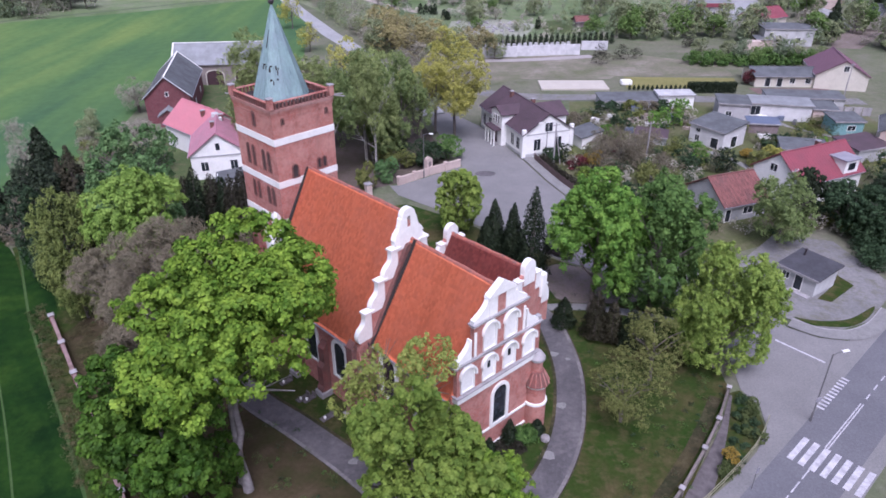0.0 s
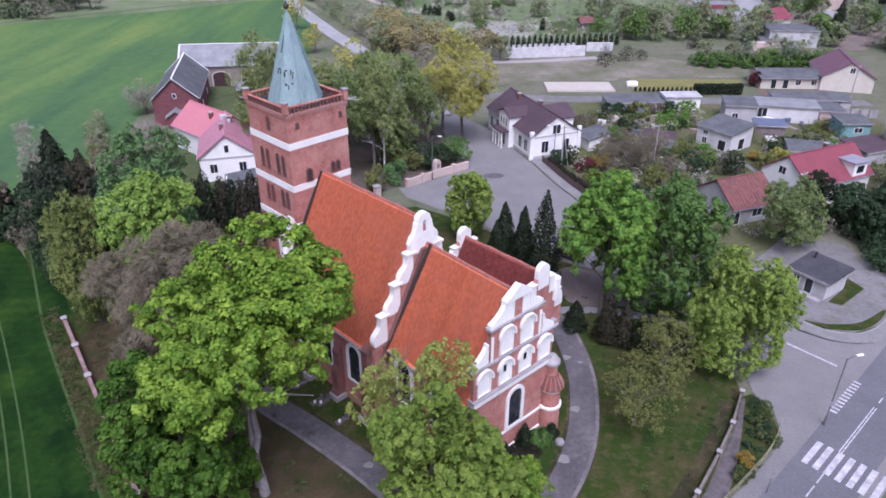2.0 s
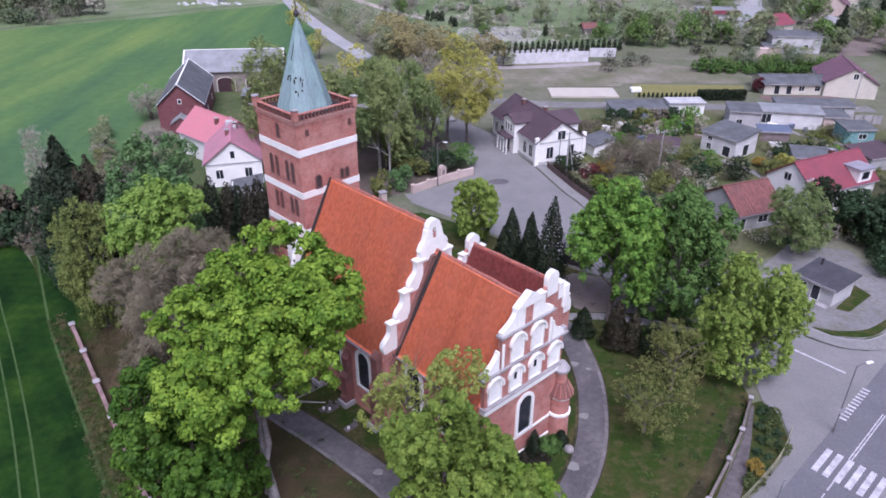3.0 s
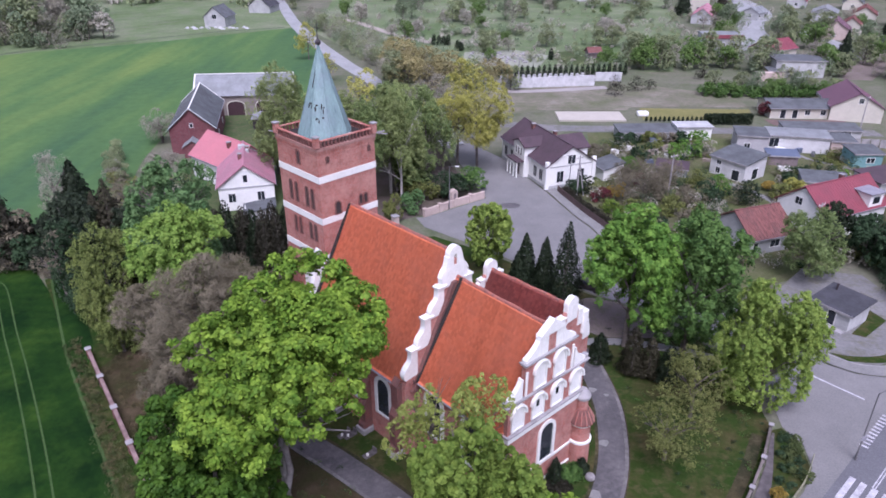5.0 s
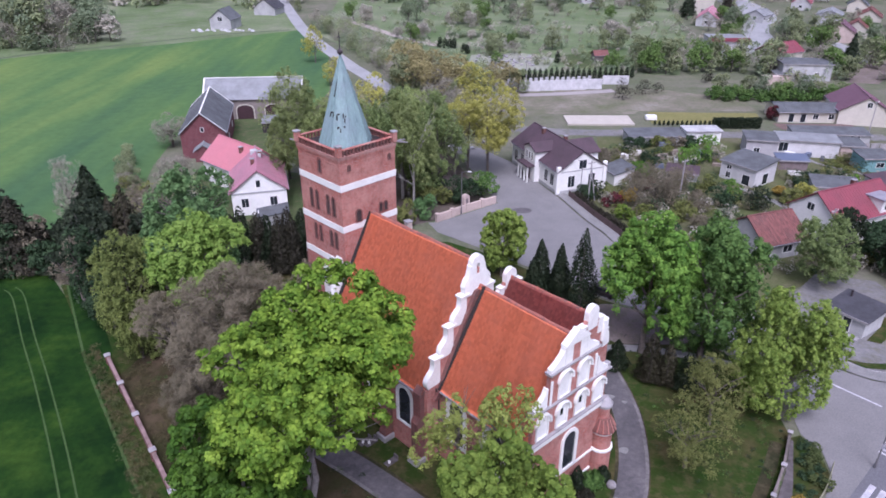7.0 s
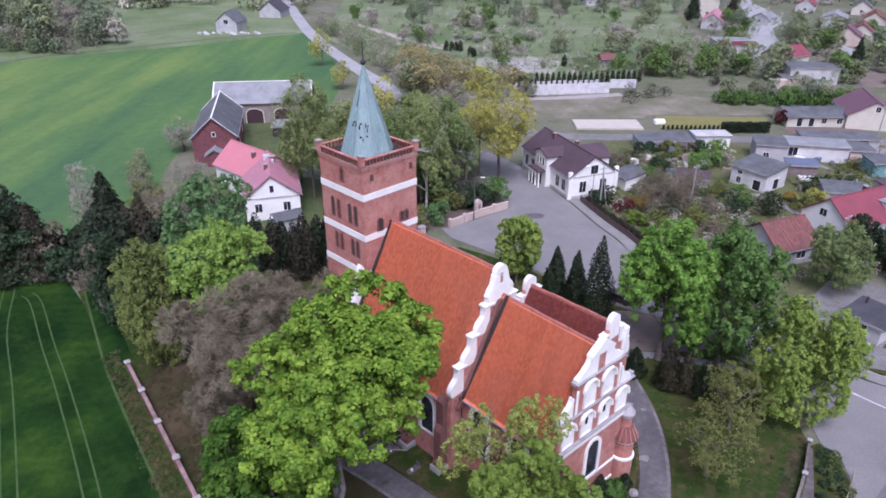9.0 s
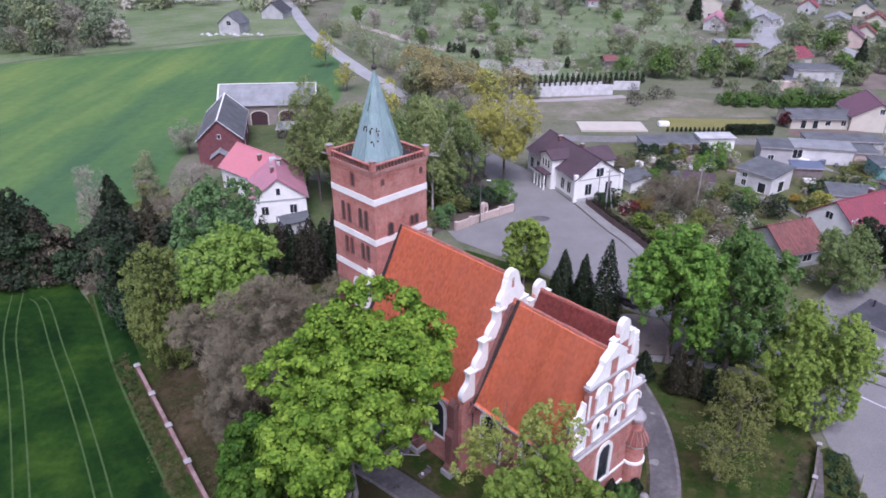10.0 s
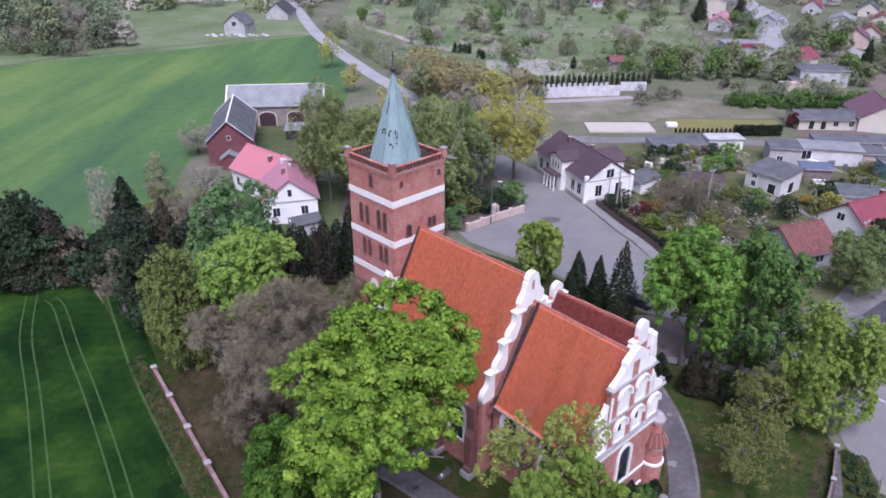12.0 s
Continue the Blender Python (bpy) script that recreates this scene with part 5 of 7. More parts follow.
tagged(part("concrete_slab", boxed(24.6, 41.6, 169.6, 177.4, -0.1, 0.4, bevel=0.05), worn("new_concrete", (0.46, 0.435, 0.37), (0.37, 0.35, 0.3), 0.9)), "pale new concrete floor slab on bare ground", "concrete slab")
tagged(part("white_tank", boxed(45.5, 48.3, 173.8, 175.6, 0, 1.2, bevel=0.2), WHITE), "white plastic tank on the ground", "tank")
sheet("ground_terrace", [(77, 171.6), (77.5, 166.4), (96, 165), (97, 171)], 0.015, turf("reddish_gravel", [(0.3, (0.16, 0.11, 0.1)), (0.7, (0.22, 0.16, 0.145))], (0.13, 0.11, 0.09), 0.15, 0.5, 2.0), "reddish gravel terrace before the long house", "terrace")
sheet("ground_yellow_plot", [(48, 182), (77, 181), (74.5, 171.5), (46.2, 171.2)], 0.02, YELLOW_LAWN, "yellow-green mown plot", "lawn")
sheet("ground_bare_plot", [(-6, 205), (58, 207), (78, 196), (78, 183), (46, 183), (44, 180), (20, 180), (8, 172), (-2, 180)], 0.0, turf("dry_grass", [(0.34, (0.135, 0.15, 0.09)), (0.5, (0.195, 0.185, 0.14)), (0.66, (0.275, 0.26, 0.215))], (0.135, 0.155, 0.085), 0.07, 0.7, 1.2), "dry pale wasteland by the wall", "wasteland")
sheet("ground_gardens", [(17.5, 124), (23.5, 102), (37, 84), (60, 95), (95, 120), (95, 160), (30, 160), (27, 140)], -0.015, turf("garden_soil", [(0.3, (0.075, 0.11, 0.035)), (0.5, (0.115, 0.125, 0.06)), (0.7, (0.17, 0.15, 0.11))], (0.09, 0.125, 0.04), 0.1, 0.6, 1.6), "allotment gardens with bare soil and grass", "garden")
sheet("ground_park", [(-9, 111), (2, 119), (-6, 150), (-30, 190), (-42, 190), (-32, 128), (-30, 100)], -0.01, turf("park_floor", [(0.25, (0.075, 0.07, 0.045)), (0.5, (0.12, 0.1, 0.085)), (0.8, (0.17, 0.14, 0.135))], (0.075, 0.08, 0.04), 0.12, 0.5, 2.0), "dark park floor under trees", "ground")

# cemetery wall, in three lengths, with graves and a pale plot behind it
cw = thing("cemetery_wall", Matrix(), "long whitewashed cemetery wall in three lengths", "wall")
for k in range(7):
    a = 7.6 + k * 4.75
    part("wall_panel", boxed(a, a + 4.6, 202.6 + 0.75 * k, 203.0 + 0.75 * k, -0.1, 3.0, bevel=0.03), WHITEWASH, cw)
    part("pier", boxed(a - 0.2, a + 0.25, 202.45 + 0.75 * k, 203.1 + 0.75 * k, -0.1, 3.2, bevel=0.04), WHITEWASH, cw)
for k in range(4):
    a = -14.6 + k * 4.75
    part("wall_panel", boxed(a, a + 4.6, 204.6, 205.0, -0.1, 2.7, bevel=0.03), WHITEWASH, cw)
    part("pier", boxed(a - 0.2, a + 0.25, 204.45, 205.1, -0.1, 2.9, bevel=0.04), WHITEWASH, cw)
part("wall_panel", boxed(42.2, 50.2, 213.2, 213.6, -0.1, 2.6, bevel=0.03), WHITEWASH, cw)
strip(smooth([(-18, 200.6), (6, 199.4), (24, 200.6), (44, 205)]), 3.4, 0.03, worn("pinkish_gravel", (0.33, 0.31, 0.3), (0.26, 0.24, 0.23), 0.95, 0.3, 4.0, 0.7, 0.3), "road_cemetery_lane", "pale gravel lane below the cemetery wall", "lane")
sheet("ground_grave_plot", [(3, 258), (1, 236), (27, 232), (33, 252), (22, 262)], 0.01, turf("pale_grave_ground", [(0.3, (0.24, 0.27, 0.2)), (0.7, (0.36, 0.37, 0.31))], (0.2, 0.25, 0.14), 0.2, 0.6, 1.2), "pale ground of the newer graves", "grave plot")
grave_rng = random.Random(17)
for k in range(16):
    g = thing("gravestone", pose(13.4 + 1.7 * k, 214.4 + 0.2 * k, 0, 0, 0, grave_rng.uniform(-6, 6)), "pale gravestone in the cemetery row", "gravestone", "cemetery graves")
    part("slab", boxed(-0.5, 0.5, -2.0, 0.0, -0.05, 0.45, bevel=0.04), OFF_WHITE, g)
    part("headstone", boxed(-0.5, 0.5, 0.0, 0.25, -0.05, 1.3 + 0.3 * grave_rng.random(), bevel=0.05), OFF_WHITE, g)
bm = bmesh.new()
for k in range(44):
    x, y = grave_rng.uniform(4, 29), grave_rng.uniform(236, 256)
    box(bm, x - 0.45, x + 0.45, y - 0.9, y + 0.9, -0.05, grave_rng.uniform(0.2, 0.5))
tagged(part("far_graves", bm, STONE), "rows of pale far graves on the plot", "graves", "", "stuff")
gabled("cemetery_lodge", "small garden lodge with a rust-red roof", 48.4, 249.5, 8, 4.6, 4.0, 2.0, 3.3, SHUTTER, RUST_TILE)
sheet("ground_green_plot", [(34, 258), (35, 236), (46, 236), (56, 252), (52, 262)], 0.0, YARD_GRASS, "bright green mown plot by the lodge", "lawn")
strip(smooth([(-50, 335), (-38, 315), (-20, 287), (-9, 276)]), 4.0, 0.015, worn("sandy_track", (0.38, 0.34, 0.3), (0.3, 0.27, 0.22), 0.95, 0.3, 4.0, 0.6, 0.3), "road_sandy_track", "sandy track through the scrub", "track")
strip([(-172, 243), (-158, 259), (-133, 275.5), (-100, 300.5), (-74.5, 311.8)], 1.6, 0.012, worn("dark_ditch_grass", (0.07, 0.095, 0.05), (0.05, 0.06, 0.04), 0.95, 0.3, 4.0, 0.6, 0.3), "ground_field_ditch", "dark grassy ditch along the far field edge", "ditch")
# far houses
gabled("shell_house", "grey unplastered house shell with a gable window", -104.2, 318, 82, 11, 9.6, 4.2, 8.2, GREY_RENDER, GREY_ROOF, [("W", 0, 3.4, 2.0, 1.8)])
gabled("far_house", "far house with a dark roof by the country road", -94.5, 360, 80, 12, 11, 3.2, 7.6, GREY_RENDER, DARK_FELT)
flat_roofed("far_shop", "far flat-roofed white building with a red fascia", 99, 267, 0, 13.5, 9, 5.0, 5.2, OFF_WHITE, PALE_ROOF, [("S", p, 1.0, 1.6, 1.6) for p in (-4, 0, 4)], kind="house")
tagged(part("shop_fascia", boxed(92.0, 106.0, 261.9, 262.2, 4.2, 5.5), RED_TIN), "red fascia board of the far shop", "fascia")
gabled("far_house", "far cream house with a red roof", 110, 245.5, 28, 13, 9, 4.2, 6.9, CREAM, RED_TIN, [("S", 0, 1.2, 1.3, 1.4), ("E", 0, 4.4, 1.0, 1.0)], kind="house")
flat_roofed("far_house", "far pale house with a flat grey roof", 107.5, 222.5, -4, 15, 8.5, 5.0, 5.3, OFF_WHITE, GREY_ROOF, [("S", -3, 1.2, 1.3, 1.4), ("S", 3, 1.2, 1.3, 1.4)], kind="house")
part("terrace_wall", boxed(-7.6, -2.6, -6.6, -4.4, -0.1, 2.6, bevel=0.04), BEIGE, flat_roofed("far_annex", "low beige annex of the flat-roofed house", 99.6, 219, -4, 5, 4, 2.2, 2.6, BEIGE, GREY_ROOF, kind="house"))
FAR_ROOFS = (
    ("far red-roofed long house by the street", 115, 332, 66, 20, 9, 3.4, 6.6, OFF_WHITE, PINK_TIN), ("far pale tower block", 123, 364, 70, 10, 10, 8.4, 10.0, CREAM, PALE_ROOF),
    ("far house with a plum roof", 154, 290, 62, 13, 11, 3.6, 7.4, BEIGE, PLUM_TIN), ("far white house with a pale roof", 170, 331, 60, 13, 10, 4.6, 6.6, OFF_WHITE, PALE_ROOF),
    ("far house with a rust-red roof", 190, 334, 60, 14, 10, 3.4, 6.6, CREAM, RUST_TILE), ("far white hall with a low roof", 152, 414, 75, 16, 11, 4.6, 6.2, OFF_WHITE, PALE_ROOF),
    ("far small house with a red roof", 72, 405, 20, 11, 9, 3.6, 7.0, OFF_WHITE, RED_TIN), ("far small house with a grey roof", -20, 430, 15, 11, 9, 3.6, 7.0, OFF_WHITE, GREY_ROOF),
    ("far white house by the bend", 141, 338, 40, 9, 8, 3.4, 5.4, OFF_WHITE, PALE_ROOF), ("far house with a grey roof", 205, 372, 60, 12, 9, 3.6, 6.8, CREAM, GREY_ROOF),
    ("far house with a red roof", 180, 380, 60, 12, 9, 3.6, 7.0, OFF_WHITE, RED_TIN), ("far house with a rust roof", 166, 300, 60, 11, 9, 3.4, 6.6, CREAM, RUST_TILE),
    ("far house with a red roof", 210, 420, 60, 12, 9, 3.6, 7.0, OFF_WHITE, RED_TIN), ("far house with a pale roof", 100, 395, 70, 14, 9, 4.0, 6.4, OFF_WHITE, PALE_ROOF),
    ("far long white barn", -166, 426, 10, 18, 10, 4.0, 7.0, OFF_WHITE, PALE_ROOF), ("far farm shed with a pale roof", -142, 428, 10, 13, 9, 4.4, 6.6, OFF_WHITE, PALE_ROOF),
    ("far house with a grey roof", 150, 250, 40, 11, 9, 3.6, 6.8, CREAM, GREY_ROOF), ("far house with a dark roof", 142, 214, 60, 12, 9, 3.8, 7.0, OFF_WHITE, SLATE))
for lb, x, y, a, L_, W_, e_, r_, w, m in FAR_ROOFS:
    gabled("far_house", lb, x, y, a, L_, W_, e_, r_, w, m, [("W", 0, 1.2, 1.3, 1.3), ("S", 2, 1.2, 1.3, 1.3), ("S", -3, 1.2, 1.3, 1.3)])
strip(smooth([(122, 286), (131, 318), (148, 348), (156, 378), (160, 424), (158, 480)]), 11.0, 0.035, PALE_ROAD, "road_bend", "pale village street bending uphill", "road")
strip(smooth([(138, 312), (146, 303), (149, 289), (147, 268), (140, 246)]), 5.0, 0.03, PALE_ROAD, "road_lane_bend", "pale side lane between far houses", "road")
sheet("ground_earth_yard", [(120, 216), (128, 214), (150, 240), (143, 250), (131, 238)], 0.01, DIRT, "bare reddish earth yard", "yard")

# ---- trees ----


def leaf_cards(centres, normals, size, rng, slim=0.62):
    """Small four-cornered leaves, one at each centre, bent out of one plane."""
    n = len(centres)
    rnd = rng.normal(size=(n, 3))
    a = np.cross(normals, rnd)
    a /= np.linalg.norm(a, axis=1, keepdims=True) + 1e-9
    b = np.cross(normals, a)
    s = size * rng.uniform(0.65, 1.35, (n, 1))
    fold = normals * s * 0.12
    v = np.stack([centres - a * s * 0.5, centres + b * s * slim * 0.5 + fold, centres + a * s * 0.5, centres - b * s * slim * 0.5 + fold], 1).reshape(-1, 3)
    return v, np.arange(n * 4).reshape(n, 4)


def unit(v):
    return v / (np.linalg.norm(v, axis=1, keepdims=True) + 1e-9)


def crown_points(rng, radii, n, lobes, lobe=0.3, low=-0.55, spread=0.35, ragged=0.2, clumps=28):
    """Leaf centres and normals of a crown: big boughs, each of many puffs, each of many leaves."""
    up = np.array([0, 0, 1.0])
    boughs = max(10, lobes // 3)
    d = unit(rng.normal(size=(boughs * 6, 3)))
    d = d[d[:, 2] > low][:boughs]
    r1 = (lobe * 1.25) * rng.uniform(0.7, 1.3, len(d))
    c1 = d * (rng.uniform(0.5, 0.74, (len(d), 1)) + rng.normal(0, ragged * 0.3, (len(d), 1)))
    k = np.repeat(np.arange(len(d)), clumps)
    w = unit(rng.normal(size=(len(k), 3)) + d[k] * 0.7 + up * 0.4)
    c2 = c1[k] + w * (r1[k] * rng.uniform(0.68, 1.04, len(k)))[:, None]
    r2 = r1[k] * rng.uniform(0.15, 0.3, len(k)) * math.sqrt(28 / clumps)
    pick = rng.choice(len(k), n, p=r2 ** 2 / (r2 ** 2).sum())
    q = unit(rng.normal(size=(n, 3)) * 0.85 + w[pick] * 0.55 + up * 0.8)
    p = c2[pick] + q * (r2[pick] * rng.uniform(0.5, 1.1, n))[:, None]
    nrm = unit(q + rng.normal(0, spread, (n, 3)) + up * 0.35)
    inner = rng.random(n) < 0.12
    p[inner] *= rng.uniform(0.3, 0.8, (inner.sum(), 1))
    return p * np.array(radii), nrm


def limbs(h, r, crown_z, rx, rz, rng, n=7, bare=False):
    lean = rng.normal(0, 0.25, 2)
    top = (lean[0], lean[1], crown_z + rz * 0.35)
    runs = [([(0, 0, -0.2), (0.03, 0, 0.5), (lean[0] * 0.4, lean[1] * 0.4, h * 0.3), top], [r * 1.35, r, r * 0.8, r * 0.2])]
    for k in range(n):
        a = 2 * math.pi * k / n + rng.uniform(-0.4, 0.4)
        z0 = crown_z - rz * 0.75 + rng.uniform(0, rz * 0.7)
        e = rng.uniform(0.55, 0.85)
        z1 = z0 + rz * rng.uniform(0.3, 0.8)
        s = (lean[0] * z0 / h, lean[1] * z0 / h, max(z0, 0.8))
        q = (math.cos(a) * rx * e, math.sin(a) * rx * e, z1)
        m = (s[0] * 0.5 + q[0] * 0.5, s[1] * 0.5 + q[1] * 0.5, s[2] + (z1 - s[2]) * 0.62)
        runs.append(([s, m, q], [r * 0.42, r * 0.28, r * 0.08]))
        for j in range(2):
            b = a + rng.uniform(-0.8, 0.8)
            q2 = (m[0] + math.cos(b) * rx * 0.4, m[1] + math.sin(b) * rx * 0.4, m[2] + rz * rng.uniform(0.15, 0.5))
            runs.append(([m, q2], [r * 0.2, r * 0.05]))
    return runs


def tree(name, label, x, y, top, radii, leaves, size, material, lobes=70, lobe=0.28, bark=BARK, trunk_r=0.35, low=-0.55, slim=0.62, spread=0.35, seed=1, ragged=0.2, category="tree", group="", clumps=28, stems=()):
    """A broad-leaved tree: tapered trunk with limbs, and a crown of clumps of leaves."""
    rng = np.random.default_rng(seed)
    turn = rng.uniform(0, 360)
    t = thing(name, pose(x, y, 0, 0, 0, 0 if stems else turn), label, category, group)
    rx, ry, rz = radii
    cz = top - rz * 1.05
    tubes("trunk", limbs(top, trunk_r, cz, (rx + ry) / 2, rz, rng), bark, t)
    for path, thick in stems:
        tubes("stem", [(path, thick)], bark, t)
    p, nrm = crown_points(rng, radii, leaves, lobes, lobe, low, spread, ragged, clumps)
    p[:, 2] += cz
    p[:, 2] = np.maximum(p[:, 2], 0.4)
    v, f = leaf_cards(p, nrm, size, rng, slim)
    crown = arrays("crown", v, f, material, t)
    return t


def conifer(name, label, x, y, top, r, leaves, size, material, seed=1, taper=1.0, layers=0.0, category="conifer", group=""):
    """A narrow evergreen: a cone of drooping sprays round a straight trunk."""
    rng = np.random.default_rng(seed)
    t = thing(name, pose(x, y, 0, 0, 0, rng.uniform(0, 360)), label, category, group)
    tubes("trunk", [([(0, 0, -0.2), (0, 0, top * 0.6), (0, 0, top * 0.97)], [r * 0.13, r * 0.08, 0.02])], BARK, t)
    z = rng.beta(1.15, 1.9, leaves)
    if layers:
        z = (np.floor(z * layers) + rng.random(leaves) ** 1.4) / layers
    a = rng.uniform(0, 2 * math.pi, leaves)
    wob = 1 + 0.16 * np.sin(a * 3 + z * 9) + 0.12 * np.sin(a * 5 - z * 17) + rng.normal(0, 0.07, leaves)
    prof = np.clip((1 - z) ** taper, 0.015, 1) * np.clip(0.55 + z * 6, 0, 1)
    if layers:
        fr = z * layers - np.floor(z * layers)
        prof = prof * (1.1 - 0.38 * fr)
        z = np.clip(z + (0.3 * np.sin(a * 2 + top) + 0.2 * np.sin(a * 5)) / layers, 0, 1)
    rad = r * prof * wob * np.sqrt(rng.uniform(0.45, 1.0, leaves))
    p = np.stack([np.cos(a) * rad, np.sin(a) * rad, 0.25 + z * (top - 0.25)], 1)
    nrm = unit(np.stack([np.cos(a), np.sin(a), np.full(leaves, 0.55 if layers else 0.15)], 1) + rng.normal(0, 0.45, (leaves, 3)))
    v, f = leaf_cards(p, nrm, size, rng, 0.5)
    arrays("crown", v, f, material, t)
    return t


# churchyard trees, nearest first
tree("maple_tree", "large maple with bright fresh green leaves and a grey forked trunk", -18.1, 44.3, 23.8, (8.9, 8.0, 8.1), 66000, 0.34, MAPLE, 54, 0.32, bark=PALE_BARK, trunk_r=0.42, low=0.0, slim=0.72, seed=11, ragged=0.42, clumps=44,
     stems=(([(0.75, -1.0, -0.2), (0.6, -0.85, 2.0), (0.25, -0.6, 4.0), (0.75, -0.3, 6.2), (0.45, 0.1, 8.6), (1.2, 0.5, 12.5)], [0.52, 0.42, 0.36, 0.3, 0.26, 0.16]), ([(0.35, -0.7, 3.2), (-0.5, -0.9, 4.6), (-1.6, -1.2, 5.6)], [0.2, 0.12, 0.05])))
tree("maple_tree", "leafy lower maple beside the big one, shade put into its leaf colour", -22.4, 40.8, 17.4, (6.2, 6.2, 8.2), 42000, 0.33, SHADE_MAPLE, 60, 0.29, bark=PALE_BARK, trunk_r=0.35, low=-0.95, slim=0.75, seed=12, clumps=36)
tree("maple_tree", "young maple with fresh green leaves before the chancel", -2.0, 36.6, 17.6, (6.2, 5.6, 7.0), 46000, 0.31, FRESH, 66, 0.27, trunk_r=0.35, seed=13, clumps=40)
tree("maple_tree", "low leafy maple at the path", 3.2, 33.8, 12.6, (5.0, 5.0, 5.6), 28000, 0.27, MAPLE, 54, 0.28, trunk_r=0.3, seed=14, clumps=34)
tree("ash_tree", "thin tree with sparse amber young leaves", -1.4, 41.9, 18.0, (3.4, 2.8, 3.8), 4000, 0.22, AMBER, 33, 0.27, trunk_r=0.2, seed=15, ragged=0.5)
tree("ash_tree", "thin tree with sparse pale green leaves", -5.2, 43.6, 16.6, (3.6, 2.8, 4.6), 4200, 0.22, ASH, 33, 0.27, trunk_r=0.18, seed=16, ragged=0.5)
tree("chestnut_tree", "tall chestnut with dense green leaves", 18.4, 71.8, 18.8, (6.0, 5.6, 7.8), 44000, 0.34, CHESTNUT, 84, 0.3, trunk_r=0.4, low=-0.95, seed=17, clumps=36)
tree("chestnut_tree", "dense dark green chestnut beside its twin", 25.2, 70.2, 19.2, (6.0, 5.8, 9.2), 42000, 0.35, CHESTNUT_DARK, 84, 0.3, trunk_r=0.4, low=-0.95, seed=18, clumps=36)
tree("lime_tree", "lime tree with light yellow-green leaves", 30.2, 60.8, 15.6, (5.5, 5.4, 7.9), 54000, 0.26, LIME, 90, 0.3, trunk_r=0.35, low=-0.95, seed=19, ragged=0.3, clumps=70)
tree("apple_tree", "low spreading tree with sparse olive leaves", 17.8, 52.0, 8.4, (4.0, 3.8, 3.8), 6200, 0.17, OLIVE, 60, 0.28, trunk_r=0.2, low=-0.6, seed=20, ragged=0.4)
tree("apple_tree", "small tree with olive leaves beside the lime", 22.4, 58.4, 8.4, (4.1, 3.6, 3.6), 7600, 0.17, OLIVE, 50, 0.28, trunk_r=0.2, seed=21, ragged=0.4)
tree("sycamore_tree", "tree with light lime-green leaves", -33.2, 67.2, 20.6, (6.0, 5.4, 5.8), 27000, 0.32, BRIGHT, 60, 0.29, trunk_r=0.35, seed=22, clumps=32)
tree("bare_tree", "wide tree still bare, with a haze of grey-brown twigs", -27.8, 59.0, 18.4, (8.4, 6.8, 8.4), 44000, 0.7, TWIGS, 90, 0.3, trunk_r=0.35, low=-0.65, slim=0.07, spread=0.9, seed=23)
tree("bare_tree", "bare tree with grey twigs by the wall", -36.0, 62.6, 13.4, (4.4, 4.2, 4.4), 13000, 0.7, TWIGS, 60, 0.3, trunk_r=0.3, low=-0.4, slim=0.07, spread=0.9, seed=24)
tree("bare_tree", "low bare tree with grey-brown twigs beside the wall", -31.6, 57.6, 9.6, (3.8, 3.6, 4.4), 9000, 0.7, TWIGS, 50, 0.3, trunk_r=0.2, low=-0.9, slim=0.07, spread=0.9, seed=241)
tree("bare_tree", "bare tree with grey twigs beside the tower", -23.2, 71.0, 13.6, (4.8, 4.4, 6.2), 13000, 0.7, TWIGS, 60, 0.3, trunk_r=0.25, low=-0.8, slim=0.07, spread=0.9, seed=242)
tree("hornbeam_tree", "tall narrow tree with olive young leaves", -43.8, 70.2, 18.8, (3.6, 3.6, 9.2), 26000, 0.22, HORN, 75, 0.3, trunk_r=0.25, low=-0.95, seed=25, ragged=0.2, clumps=50)
tree("linden_tree", "large tree with blue-green leaves", -38.0, 79.0, 23.6, (6.6, 6.0, 8.8), 34000, 0.33, BLUE_GREEN, 72, 0.27, trunk_r=0.4, low=-0.8, seed=26, clumps=32)
tree("linden_tree", "round clipped tree with dense fresh leaves", 2.2, 91.2, 11.2, (3.6, 3.6, 5.4), 30000, 0.32, LIME, 60, 0.28, trunk_r=0.2, low=-0.9, seed=27, ragged=0.06)
for x, y, top, r, sd in ((7.2, 86.0, 8.9, 2.1, 31), (9.6, 83.4, 9.6, 2.0, 32), (11.9, 80.0, 13.4, 2.8, 33), (6.0, 84.0, 7.2, 1.7, 34)):
    conifer("cypress", "dark narrow cypress in the churchyard", x, y, top, r, 5000, 0.34, NEEDLES, sd, 0.75, group="cypress row")
conifer("yew_bush", "dark young yew on the grass", 14.5, 68.4, 4.2, 1.7, 2200, 0.28, NEEDLES, 41, 0.8, category="shrub")
conifer("yew_bush", "tall brownish yew on the grass", 17.8, 66.0, 6.6, 1.7, 3200, 0.28, DARK_YEW, 42, 0.55, category="shrub")
conifer("yew_bush", "dark round yew on the grass", 21.4, 64.0, 5.4, 1.5, 2600, 0.28, NEEDLES, 43, 0.5, category="shrub")
conifer("yew_bush", "brownish yew beside its dark neighbours", 19.6, 65.2, 5.8, 1.3, 2200, 0.28, DARK_YEW, 44, 0.55, category="shrub")
